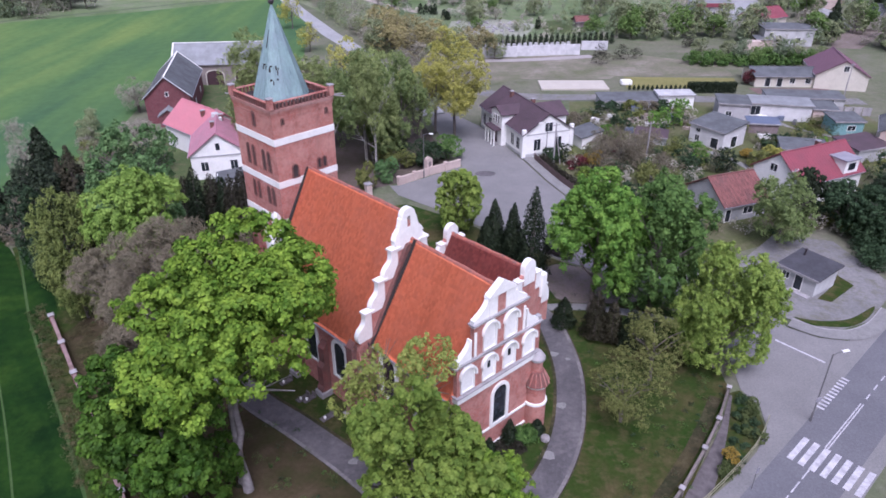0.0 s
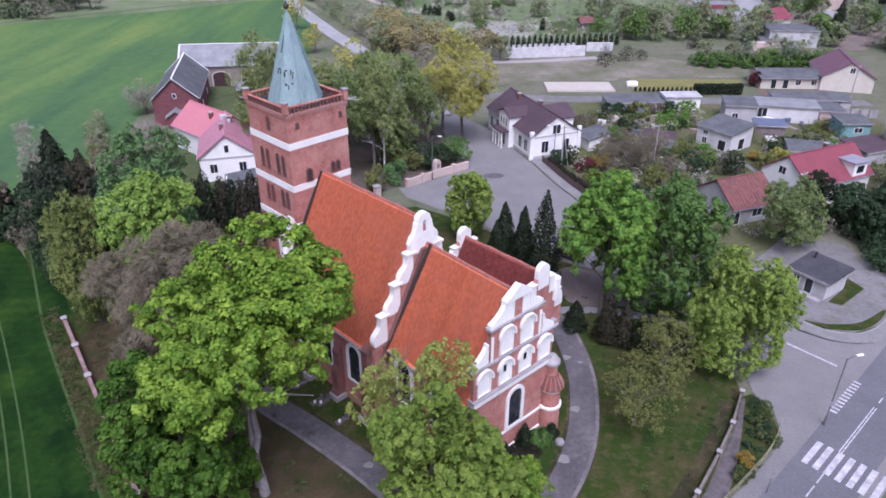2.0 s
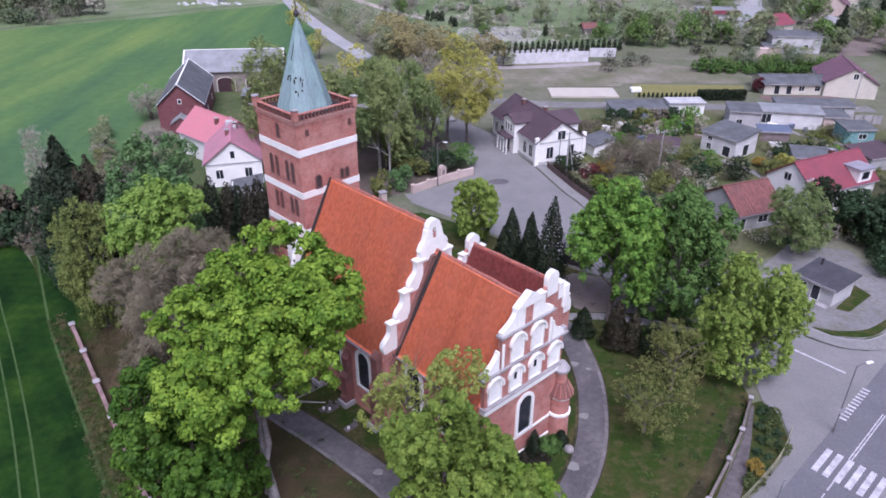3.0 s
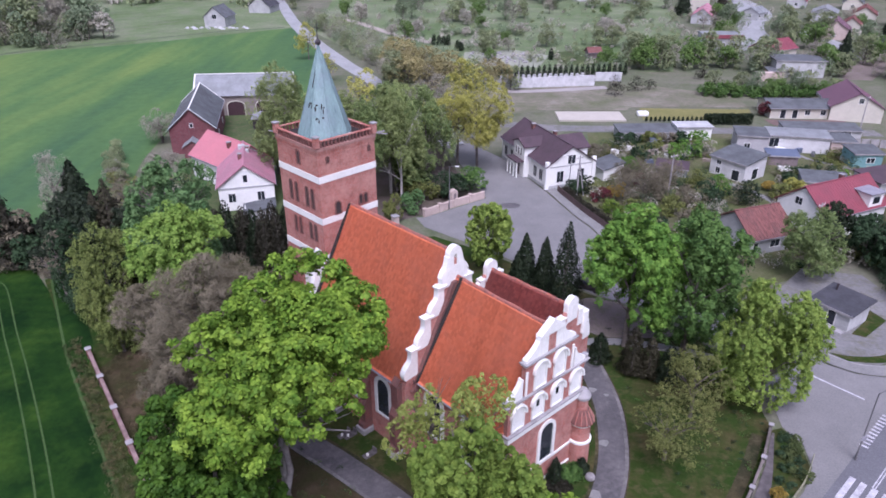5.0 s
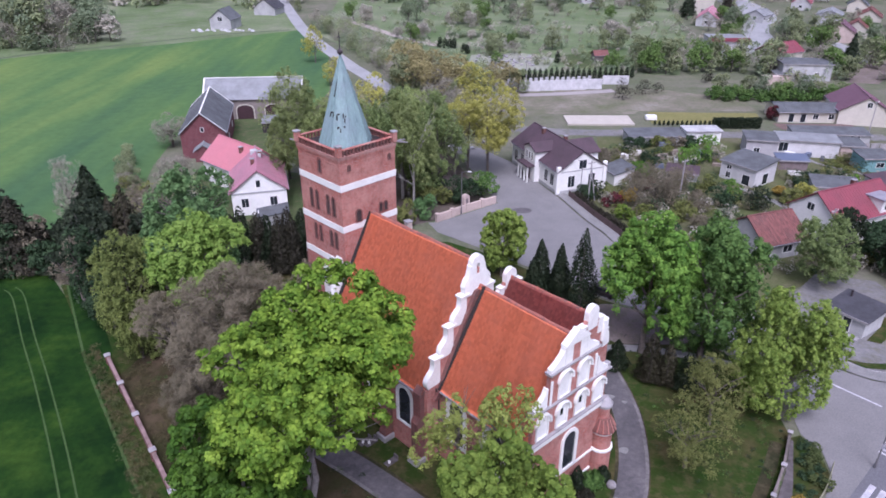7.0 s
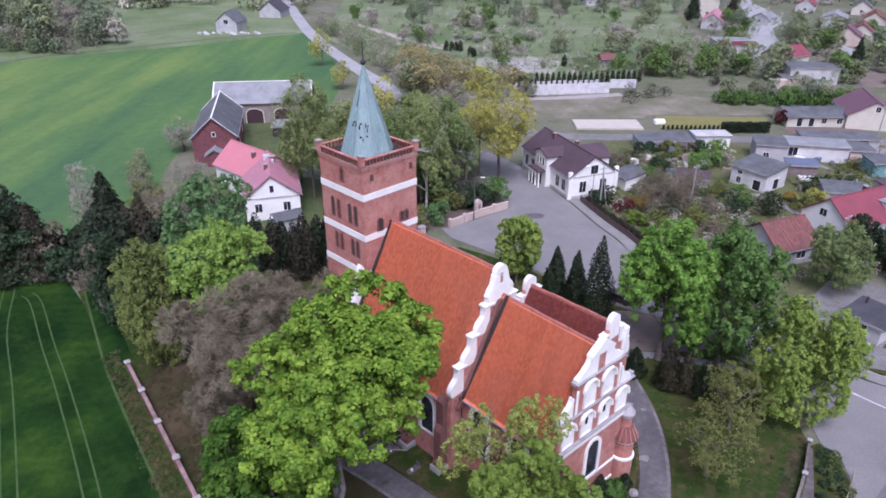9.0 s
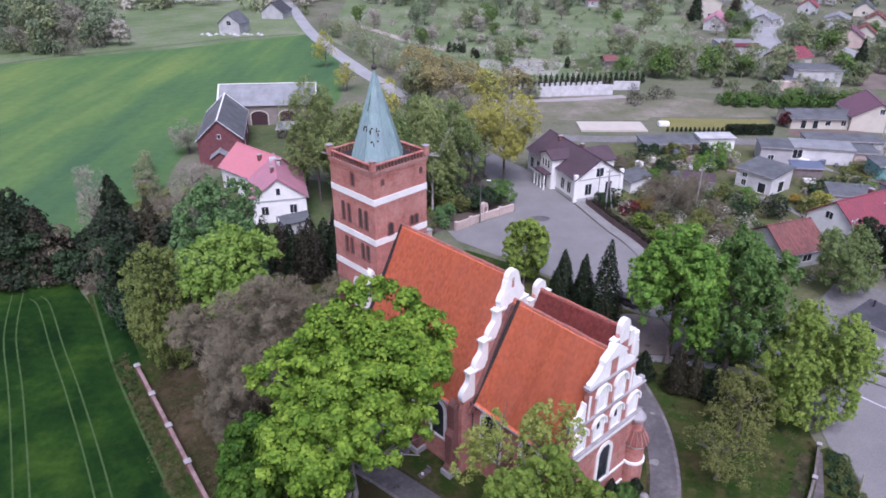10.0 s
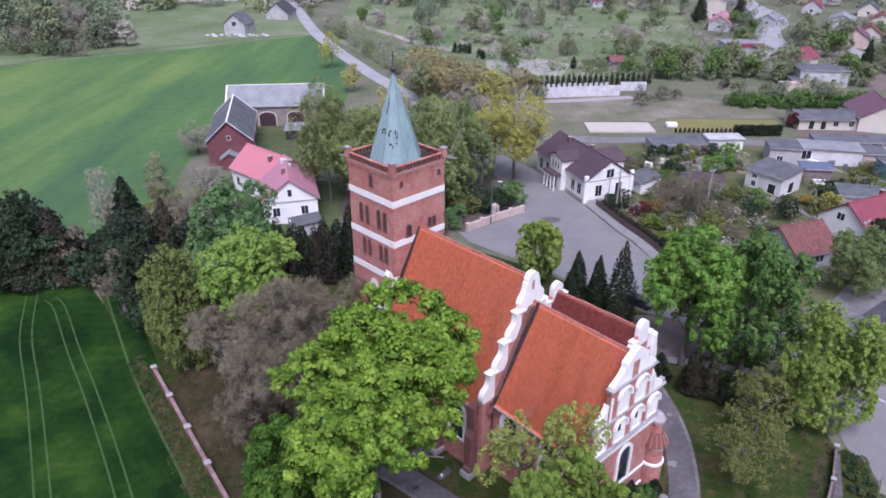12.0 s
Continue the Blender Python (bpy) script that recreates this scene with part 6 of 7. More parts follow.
for x, y, top, r, m, sd in ((4.3, 46.9, 2.8, 0.7, NEEDLES, 45), (6.3, 48.7, 3.4, 0.85, NEEDLES, 46), (5.3, 47.5, 1.8, 0.9, BROWN_NEEDLES, 47), (9.2, 50.3, 1.8, 0.8, NEEDLES, 48)):
    conifer("garden_conifer", "small conifer planted at the church wall", x, y, top, r, 1300, 0.24, m, sd, 0.6, category="shrub")
# dark trees towards the field
for x, y, top, r, sd in ((-56.0, 87.5, 14.5, 4.2, 581), (-52.0, 82.0, 12.5, 4.0, 582), (-60.5, 93.0, 12.0, 4.0, 583), (-46.5, 86.5, 14.5, 4.2, 584), (-79.0, 97.5, 14.0, 5.4, 585), (-66.0, 95.0, 5.5, 3.4, 586), (-62.5, 98.0, 7.5, 3.6, 587), (-69.5, 97.0, 6.0, 3.4, 588), (-63.5, 91.0, 4.5, 2.8, 589)):
    tree("wood_tree", "broad dark evergreen at the field corner" if top > 8 else "low dark scrub at the field corner", x, y, top, (r, r, top * 0.47), 8000, 0.42, NIGHT_GREEN, 66, 0.26, seed=sd, low=-0.95, clumps=20)
conifer("spruce", "dark pointed spruce at the field edge", -63.2, 102.0, 13.4, 4.2, 6000, 0.6, NEEDLES, 51, 0.8, 9)
conifer("spruce", "tall dark spruce beside the lindens", -51.5, 88.5, 15.5, 4.4, 7000, 0.45, DARK_YEW, 53, 0.75, 9)
conifer("spruce", "dark spruce at the field corner", -74.5, 91.5, 14.5, 4.6, 5000, 0.6, NEEDLES, 571, 0.7, 8)
conifer("spruce", "dark spruce at the field corner", -70.5, 93, 12.0, 4.0, 4000, 0.6, BROWN_NEEDLES, 574, 0.7, 8)
conifer("spruce", "dark broad spruce among the trees", -56.5, 94.0, 11.5, 3.6, 5000, 0.5, DARK_YEW, 52, 0.8, 8)
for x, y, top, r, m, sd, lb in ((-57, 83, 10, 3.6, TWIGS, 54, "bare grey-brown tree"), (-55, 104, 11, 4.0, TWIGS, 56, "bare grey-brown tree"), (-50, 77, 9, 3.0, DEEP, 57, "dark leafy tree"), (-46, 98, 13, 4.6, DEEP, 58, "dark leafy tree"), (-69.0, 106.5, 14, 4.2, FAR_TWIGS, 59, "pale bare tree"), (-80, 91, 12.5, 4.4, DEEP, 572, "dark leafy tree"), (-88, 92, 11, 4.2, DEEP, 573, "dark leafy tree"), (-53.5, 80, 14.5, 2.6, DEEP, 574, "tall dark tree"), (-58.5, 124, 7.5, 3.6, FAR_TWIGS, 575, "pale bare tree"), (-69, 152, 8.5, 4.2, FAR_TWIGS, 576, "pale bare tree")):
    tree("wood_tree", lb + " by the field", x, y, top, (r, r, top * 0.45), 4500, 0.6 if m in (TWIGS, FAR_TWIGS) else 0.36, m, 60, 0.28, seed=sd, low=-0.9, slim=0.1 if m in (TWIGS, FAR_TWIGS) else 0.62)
for k in range(16):
    x, y = -66 - k * 3.2, 91.5 + 2.0 * math.sin(k * 1.7)
    tree("hedge_tree", "dark scrub along the field boundary", x, y, 5.5 + 3.5 * abs(math.sin(k * 2.1)), (3.0, 2.8, 2.8), 1800, 0.6, (DEEP, TWIGS, DEEP, BROWN_NEEDLES)[k % 4], 30, 0.35, seed=60 + k, low=-0.9, trunk_r=0.15, slim=0.4)
for k, (x, y) in enumerate(((-37.5, 95), (-35.2, 95.8), (-32.8, 93.6), (-30.4, 95.2), (-28.6, 97), (-40, 97.5), (-27, 100), (-29.2, 92.4), (-34.2, 97.2), (-31.0, 92.0), (-26.4, 95.4), (-42.6, 96.2))):
    conifer("cypress", "dark cypress before the presbytery", x, y, 9.8 - (k % 3) * 1.2, 1.9, 2600, 0.4, (NEEDLES, BROWN_NEEDLES)[k % 2], 80 + k, 0.5, group="presbytery cypresses")
# park trees behind the tower
for x, y, top, r, m, bk, sd in ((-19, 113, 20, 5.0, WILLOW, BIRCH, 91), (-12, 116, 20.5, 5.2, WILLOW, BIRCH, 92), (-14.5, 124, 21, 5.0, WILLOW, BARK, 93), (-24, 122, 19, 5.0, WILLOW, BIRCH, 94), (-34, 124, 23, 6.4, WILLOW, BARK, 95), (-27.5, 120, 21, 5.6, WILLOW, BARK, 98), (-8.0, 127, 19, 5.4, WILLOW, BARK, 99), (-15, 136, 19, 5.4, WILLOW, BARK, 990), (-30, 128, 17, 4.6, WILLOW, BARK, 96), (-38, 132, 15, 4.2, WILLOW, BARK, 97), (-22, 131, 16, 4.8, PARK, BARK, 981), (-10, 120, 11, 4.0, PARK, BARK, 982)):
    tree("birch_tree" if bk is BIRCH else "park_tree", "tall tree with hanging fresh green twigs", x, y, top, (r * 1.05, r * 1.05, top * 0.43), 20000, 0.28, PARK if sd % 2 and x > -20 else m, 72, 0.28, bark=bk, trunk_r=0.24, low=-0.5 if bk is BIRCH else -0.9, seed=sd)
for x, y in ((-14.4, 121.8), (-13.2, 122.1)):
    tree("birch_tree", "slim birch with a bare white trunk and thin green twigs", x, y, 20.0, (3.4, 3.4, 5.2), 9000, 0.28, WILLOW, 45, 0.3, bark=BIRCH, trunk_r=0.3, low=-0.3, seed=int(900 + 10 * x))
for x, y, top, r, m, n, sd in ((2.4, 134.2, 19.6, 7.4, YELLOW, 22000, 101), (-1.6, 137.4, 18.0, 5.0, YELLOW, 7000, 107), (-4.5, 131, 15.0, 3.6, FAR_OLIVE, 2600, 102), (-6.5, 143, 14, 3.8, YELLOW, 2600, 104), (-7.5, 150, 14, 4.0, FAR_OLIVE, 2400, 105), (-3.5, 158, 13, 3.6, FAR_TWIGS, 2600, 106)):
    tree("poplar_tree", "tall poplar with sparse yellow-green young leaves" if m is YELLOW else "tall thin poplar still almost bare", x, y, top, (r, r, top * 0.4), int(n * 1.1), 0.28, m, 66, 0.25, trunk_r=0.32, low=-0.6, seed=sd, ragged=0.35)
for x, y, top, r, m, sd in ((-8, 118, 4.5, 3, OLIVE, 111), (-4.5, 121.0, 5.0, 3.6, DEEP, 112), (0.4, 122.6, 4.8, 3.0, CHESTNUT_DARK, 113), (-2.0, 119.6, 4.6, 2.8, DEEP, 117), (-11, 121, 5, 3.2, OLIVE, 114), (-9.8, 112.6, 4.4, 2.2, BLUE_GREEN, 115), (-12.8, 108.4, 5.8, 1.7, OLIVE, 116)):
    tree("shrub", "leafy shrub behind the low park wall", x, y, top, (r, r, top * 0.5), 3600, 0.28, m, 36, 0.34, trunk_r=0.12, low=-0.9, seed=sd, category="shrub")
# gardens
for x, y, top, r, m, lb, sd in ((49.4, 89.4, 11.4, 5.2, PARK, "willow with soft green twigs", 121), (57, 97.5, 8.2, 2.6, NEEDLES, "dark yew by the house", 124), (64, 98, 6, 3.6, NEEDLES, "dark evergreen by the house", 125), (71, 98, 7, 3.8, NEEDLES, "dark evergreen by the house", 126), (66, 88, 8, 4.4, DEEP, "dark leafy tree by the road", 127), (60.5, 93.5, 8.5, 4.2, DEEP, "dark leafy tree by the house", 129), (63.5, 90.5, 9, 4.6, DEEP, "dark leafy tree by the road", 1290), (70.5, 93, 9.5, 4.8, DEEP, "dark leafy tree by the road", 1291), (75, 104, 9, 4.0, DEEP, "dark leafy tree by the road", 128)):
    tree("garden_tree", lb, x, y, top, (r, r, top * 0.46), 11000, 0.32, m, 60, 0.28, trunk_r=0.2, low=-0.9, seed=sd)
tree("shrub", "wine-red shrub at the garden fence", 24.6, 117.8, 2.6, (2.4, 2.0, 1.4), 2000, 0.3, WINE, 25, 0.35, trunk_r=0.08, seed=131, low=-0.9, category="shrub")
tree("shrub", "golden yellow shrub in the garden", 27.4, 118.2, 3.4, (1.8, 1.6, 1.3), 1600, 0.3, GOLD, 22, 0.38, trunk_r=0.08, seed=132, category="shrub")
for k, (x, y, r, m) in enumerate(((20.6, 121.5, 2.0, DEEP), (22.8, 122.5, 2.0, NEEDLES), (25.5, 112, 1.8, FRESH), (29, 110, 2.2, OLIVE), (26.5, 106, 1.8, FRESH), (31, 104, 2.4, DEEP), (33, 118, 3.2, TWIGS), (37, 121, 3.0, TWIGS), (30.5, 125, 2.6, TWIGS), (36, 112, 2.6, OLIVE), (40, 116, 2.4, TWIGS), (45, 119, 2.6, DEEP), (48, 122, 2.6, CHESTNUT), (50.5, 117.5, 2.8, NEEDLES), (44, 126, 2.2, OLIVE), (33, 133, 2.4, CHESTNUT), (38, 140, 2.6, DEEP), (46, 141, 2.8, CHESTNUT), (49.5, 143.5, 2.6, CHESTNUT), (29, 142, 2.4, TWIGS), (58, 119, 2.2, OLIVE), (62, 121, 2.2, YELLOW), (64.5, 128, 2.0, DEEP), (38, 106, 2.6, TWIGS), (34, 98, 2.6, OLIVE), (37, 92, 2.6, DEEP), (74, 128, 1.8, CHESTNUT), (42, 147, 2.2, OLIVE), (35, 148, 2.4, DEEP), (39, 151.5, 2.0, DEEP), (42.5, 152.4, 1.8, OLIVE), (46.5, 151.8, 2.1, TWIGS), (50, 152.2, 1.9, DEEP), (53.5, 151.0, 2.4, CHESTNUT), (56, 113, 2.0, TWIGS), (70, 118, 2.4, DEEP))):
    tree("shrub", "garden shrub between the allotments", x, y, r * 1.5, (r, r * 0.9, r * 0.8), 1500, 0.6 if m is TWIGS else 0.34, m, 24, 0.36, trunk_r=0.08, low=-0.9, slim=0.14 if m is TWIGS else 0.62, seed=140 + k, category="shrub")
# far trees: a few kinds, repeated
KINDS = []
for k, (m, top, r, lv, sz, lb) in enumerate(((FAR_OLIVE, 8, 3.4, 2500, 0.42, "far tree in young leaf, paled for haze"), (FAR_GREEN, 9, 3.6, 2500, 0.42, "far tree with grey-green leaves"), (BLOSSOM, 5.5, 3.0, 2400, 0.36, "far fruit tree in blossom"), (FAR_TWIGS, 7, 3.4, 2600, 0.6, "far bare tree with grey twigs"), (SOFT, 7, 3.4, 2500, 0.42, "far tree with fresh green leaves"), (YELLOW, 11, 3.8, 2200, 0.42, "far tree with yellow-green leaves"), (BUDS, 9, 4.4, 2600, 0.55, "bare-limbed tree with amber-brown buds"))):
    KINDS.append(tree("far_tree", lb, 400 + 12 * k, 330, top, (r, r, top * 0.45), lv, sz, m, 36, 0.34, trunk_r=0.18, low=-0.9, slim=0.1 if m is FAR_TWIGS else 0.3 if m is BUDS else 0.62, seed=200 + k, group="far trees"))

far_rng = random.Random(5)


def grove(spots, kinds, s0=0.8, s1=1.3):
    for x, y in spots:
        s = far_rng.uniform(s0, s1)
        copy_thing(KINDS[far_rng.choice(kinds)], pose(x, y, 0, 0, 0, far_rng.uniform(0, 360)) @ Matrix.Diagonal((s, s, s * far_rng.uniform(0.85, 1.15), 1)))


def scatter(n, x0, x1, y0, y1):
    return [(far_rng.uniform(x0, x1), far_rng.uniform(y0, y1)) for _ in range(n)]


grove(scatter(20, -210, -150, 266, 300) + scatter(16, -260, -150, 300, 340), (0, 0, 3, 3, 2, 1), 1.4, 2.3)
grove([(-141, 284)], (2,), 1.6, 1.8)
grove([(-146, 282), (-150, 280)], (1,), 1.2, 1.5)
grove(scatter(26, -30, 70, 232, 330), (0, 2, 2, 3, 4), 0.7, 1.3)
grove(scatter(40, -60, 120, 320, 460), (0, 1, 2, 3, 4), 0.8, 1.7)
grove([(57, 232), (61, 229), (66, 228), (70, 233), (76, 231), (82, 232), (88, 230), (93, 234), (73, 240), (64, 241), (84, 243), (98, 224), (50, 236)], (0, 4, 4, 0, 3), 1.0, 1.5)
conifer("spruce", "tall dark spruce between far houses", 128, 233, 12, 3.6, 2500, 0.7, NEEDLES, 501, 0.8, 7)
conifer("spruce", "tall dark spruce between far houses", 154.6, 256.5, 13, 4.2, 2500, 0.7, NEEDLES, 502, 0.8, 7)
conifer("spruce", "dark far spruce near the shop", 110.7, 349, 14, 4.0, 1800, 0.9, NEEDLES, 503, 0.7, 7)
conifer("spruce", "dark far spruce beside the street", 127, 343, 14, 3.6, 1800, 0.9, BROWN_NEEDLES, 504, 0.7, 7)
grove([(71 + 2.7 * k, 197 + 2.5 * math.sin(k * 1.9)) for k in range(15)], (4, 4, 0, 1), 0.55, 0.8)
grove(scatter(28, 110, 210, 200, 330), (0, 1, 3, 4), 0.9, 1.7)
grove([(-2 - 13.2 * k + far_rng.uniform(-1, 2), 170 + 33 * k) for k in range(9)], (3, 0, 3), 0.7, 1.1)
grove([(-26 - 12.6 * k + far_rng.uniform(-2, 1), 178 + 33 * k) for k in range(3)], (5, 3), 0.8, 1.2)
grove(scatter(14, -22, 6, 150, 205), (3, 3, 5, 0), 0.9, 1.4)
grove(scatter(6, -75, -66, 116, 140), (3, 0), 0.45, 0.8)
grove(scatter(9, -64, -50, 108, 124), (0, 2, 3, 3), 0.5, 0.85)
# evergreen rows
for k in range(24):
    x = 13 + 1.75 * k
    conifer("cypress", "small dark clipped cypress in the cemetery row", x, 217.5 + 0.18 * k, 3.8, 0.75, 260, 0.45, NEEDLES, 300 + k, 0.4, group="cemetery cypress row")
for k in range(14):
    conifer("cypress", "small dark cypress beside the plot", 46.5 + 1.15 * k, 169.5, 1.4, 0.36, 160, 0.28, NEEDLES, 330 + k, 0.4, group="plot cypress row")
rng_b = np.random.default_rng(350)
hp = np.stack([rng_b.uniform(60.2, 72.2, 5000), rng_b.uniform(166.6, 168.2, 5000), 2.6 * rng_b.uniform(0, 1, 5000) ** 0.6], 1)
hv, hf = leaf_cards(hp, unit(rng_b.normal(size=(5000, 3)) + np.array([0, -0.3, 0.6])), 0.4, rng_b)
tagged(arrays("hedge", hv, hf, NEEDLES), "dense dark clipped hedge beside the plot", "hedge")


def thicket(name, label, spots, material, r0, r1, per=160, size=0.4, slim=0.62, seed=1, tall=0.9):
    """Many low shrubs or far trees that nobody could count, as one mesh."""
    rng = np.random.default_rng(seed)
    cs, ns = [], []
    for x, y in spots:
        r = rng.uniform(r0, r1)
        p, n = crown_points(rng, (r, r, r * tall), per, 30, 0.4, -0.9)
        p[:, 2] = np.maximum(p[:, 2] + r * tall * 0.9, 0.05)
        cs.append(p + np.array([x, y, 0]))
        ns.append(n)
    v, f = leaf_cards(np.concatenate(cs), np.concatenate(ns), size, rng, slim)
    return tagged(arrays(name, v, f, material), label, "shrubs", "", "stuff")


BUILT = [(45.2, 101.6, 8), (61.8, 108.6, 11), (55.6, 131.4, 7), (28.5, 131.5, 5), (16.7, 134.6, 14), (42.2, 133, 5), (38.6, 156, 7), (28, 156, 8), (50, 156, 7), (67, 139, 5), (61.8, 147.6, 7), (73.6, 149, 8)]
garden_spots = [(x, y) for x, y in scatter(760, 23, 84, 92, 153) if x > 21.5 + (122 - y) * 0.42 and all(math.hypot(x - a, y - b) > r for a, b, r in BUILT)]
for k, (m, lb, sz, sl) in enumerate(((TWIGS, "grey leafless garden shrubs", 0.5, 0.14), (OLIVE, "olive garden shrubs in young leaf", 0.3, 0.62), (DEEP, "dark evergreen garden shrubs", 0.3, 0.62), (BLOSSOM, "pale blossoming garden shrubs", 0.3, 0.62))):
    thicket("garden_shrubs", lb, garden_spots[k::4], m, 0.5, 1.7, 150, sz, sl, 400 + k)
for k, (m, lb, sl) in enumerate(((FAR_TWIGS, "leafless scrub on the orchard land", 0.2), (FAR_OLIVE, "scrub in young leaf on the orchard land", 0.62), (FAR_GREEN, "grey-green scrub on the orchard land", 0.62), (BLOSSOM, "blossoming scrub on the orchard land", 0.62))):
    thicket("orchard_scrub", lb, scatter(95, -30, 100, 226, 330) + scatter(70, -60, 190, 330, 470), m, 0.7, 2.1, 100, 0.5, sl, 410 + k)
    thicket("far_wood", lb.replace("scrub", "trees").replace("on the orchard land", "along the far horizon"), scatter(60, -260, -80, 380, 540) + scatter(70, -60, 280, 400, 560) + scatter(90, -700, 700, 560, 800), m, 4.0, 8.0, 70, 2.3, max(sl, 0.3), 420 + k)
thicket("field_edge_scrub", "dense dark scrub along the field boundary", scatter(26, -100, -64, 90, 95), DEEP, 1.5, 3.0, 500, 0.45, 0.62, 430)
thicket("field_edge_scrub", "leafless scrub along the field boundary", scatter(22, -104, -62, 88.5, 93), TWIGS, 1.2, 2.2, 500, 0.6, 0.14, 431)
thicket("yard_scrub", "dense green shrubs behind the long low house", [(70 + 1.0 * k, 195.5 + 2.2 * math.sin(k * 1.3)) for k in range(40)], CHESTNUT_DARK, 1.3, 2.2, 300, 0.5, 0.62, 432)
thicket("yard_scrub", "wild shrubs behind the presbytery", scatter(26, -66, -50, 106, 122), TWIGS, 1.2, 2.6, 400, 0.6, 0.16, 433)
thicket("yard_scrub", "olive shrubs between field and presbytery", scatter(22, -72, -54, 104, 128), OLIVE, 1.0, 2.2, 350, 0.4, 0.62, 434)
# weeds along the wall, and tufts in the churchyard
weed_spots = [(-51 + 20 * t + far_rng.uniform(-1.6, 0.6), 72.4 - 29 * t) for t in [far_rng.random() for _ in range(170)]]
thicket("weeds", "olive weeds along the churchyard wall", weed_spots[:80], VERGE_LEAVES, 0.25, 0.7, 60, 0.18, 0.4, 440, 0.7)
thicket("weeds", "dry weeds along the churchyard wall", weed_spots[80:], STRAW, 0.25, 0.6, 60, 0.3, 0.12, 441, 0.7)
YARD = [(x, y) for x, y in scatter(900, -45, 30, 32, 76) if y - 36 > abs(x + 2) * 0.55 - 14 and x < 18 + (y - 36) * 0.62 and x > -44 + (70 - y) * 0.72]
CHI = CH.inverted()
yard = []
for x, y in YARD:
    q = CHI @ Vector((x, y, 0))
    if not (-6 < q.x < 34.5 and -12.5 < q.y < 15) and not (4 < x < 16 and 36 < y < 72):
        yard.append((x, y))
thicket("grass_tufts", "tufts of dark grass in the churchyard", yard[::2], DEEP, 0.2, 0.6, 40, 0.16, 0.3, 450, 0.35)
thicket("grass_tufts", "tufts of fresh grass in the churchyard", yard[1::2], CHESTNUT_DARK, 0.2, 0.7, 40, 0.16, 0.3, 451, 0.3)

verge = [(30.6, 53.5), (31, 51.6), (30.2, 50), (28.9, 48.4), (29.6, 52.4), (27.6, 46.9), (31.2, 55), (30.8, 54.4), (29.4, 50.6), (28, 49)]
thicket("verge_shrubs", "dark green shrubs on the corner verge", verge, DEEP, 0.4, 0.8, 420, 0.16, 0.6, 460, 0.6)
thicket("verge_shrubs", "olive shrubs on the corner verge", [(x + 0.5, y - 0.6) for x, y in verge[::2]] + [(26.6, 45.6), (25.6, 44.8)], VERGE_LEAVES, 0.5, 0.9, 400, 0.2, 0.6, 461, 0.7)
tree("shrub", "small golden shrub on the corner verge", 26.8, 46.6, 1.5, (0.9, 0.8, 0.7), 900, 0.16, GOLD, 18, 0.36, trunk_r=0.05, seed=470, low=-0.9, category="shrub")

# scrub and young woods along the country road
road_side = [(-14 - 0.42 * (y - 185) + far_rng.uniform(5, 26) * far_rng.random() + 5, y) for y in [far_rng.uniform(186, 330) for _ in range(210)]]
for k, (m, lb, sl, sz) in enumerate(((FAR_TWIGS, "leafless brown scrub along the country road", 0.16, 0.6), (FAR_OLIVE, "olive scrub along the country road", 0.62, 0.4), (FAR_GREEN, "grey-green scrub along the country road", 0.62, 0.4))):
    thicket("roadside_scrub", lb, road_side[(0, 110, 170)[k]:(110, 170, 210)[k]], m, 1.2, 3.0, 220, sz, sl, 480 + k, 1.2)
thicket("field_hedge", "dark hedge line across the meadow", [(-5 + 0.9 * k, 295 + 1.6 * math.sin(k * 0.9)) for k in range(38)], FAR_GREEN, 0.9, 1.6, 150, 0.4, 0.62, 490)
thicket("cemetery_scrub", "brown scrub beside the cemetery wall", [(43.6, 195), (45.5, 196), (52.9, 202), (50.8, 201), (56, 203), (47, 208), (77.2, 217.6), (98.1, 223.4), (75, 216)], BROWN_NEEDLES, 1.3, 2.2, 300, 0.4, 0.4, 491)
for k, (x, y) in enumerate(((-8.5, 271.5), (-6.6, 270.5), (-4.8, 270.8), (-3.0, 269.8), (0.4, 261), (1.6, 260), (32.6, 244))):
    conifer("thuja", "small dark thuja on the meadow", x, y, 4.2 - 0.3 * (k % 3), 1.1, 400, 0.5, NEEDLES, 510 + k, 0.35, group="meadow thujas")
# bare-limbed trees before the cemetery wall
for k, (x, y, s) in enumerate(((-18.5, 222, 1.5), (-12, 212, 1.4), (-9.7, 205, 1.3), (-3.3, 200, 1.4), (3.4, 200.5, 1.3), (9.6, 201, 1.2), (-15, 200, 1.4), (-20, 210, 1.5), (-8, 195, 1.3), (15, 202, 1.0))):
    copy_thing(KINDS[(6, 6, 3, 6, 0)[k % 5]], pose(x, y, 0, 0, 0, 57 * k) @ Matrix.Diagonal((s, s, s * 0.85, 1)))
thicket("yard_hedge", "dark evergreen hedge beside the kiosk yard", [(59.5 + 0.28 * k + 1.2 * math.sin(k * 2.1), 81.5 + 0.75 * k) for k in range(26)] + [(63 + 0.3 * k, 84 + 0.8 * k + math.sin(k * 1.7)) for k in range(18)], DEEP, 1.2, 2.2, 420, 0.32, 0.62, 492)
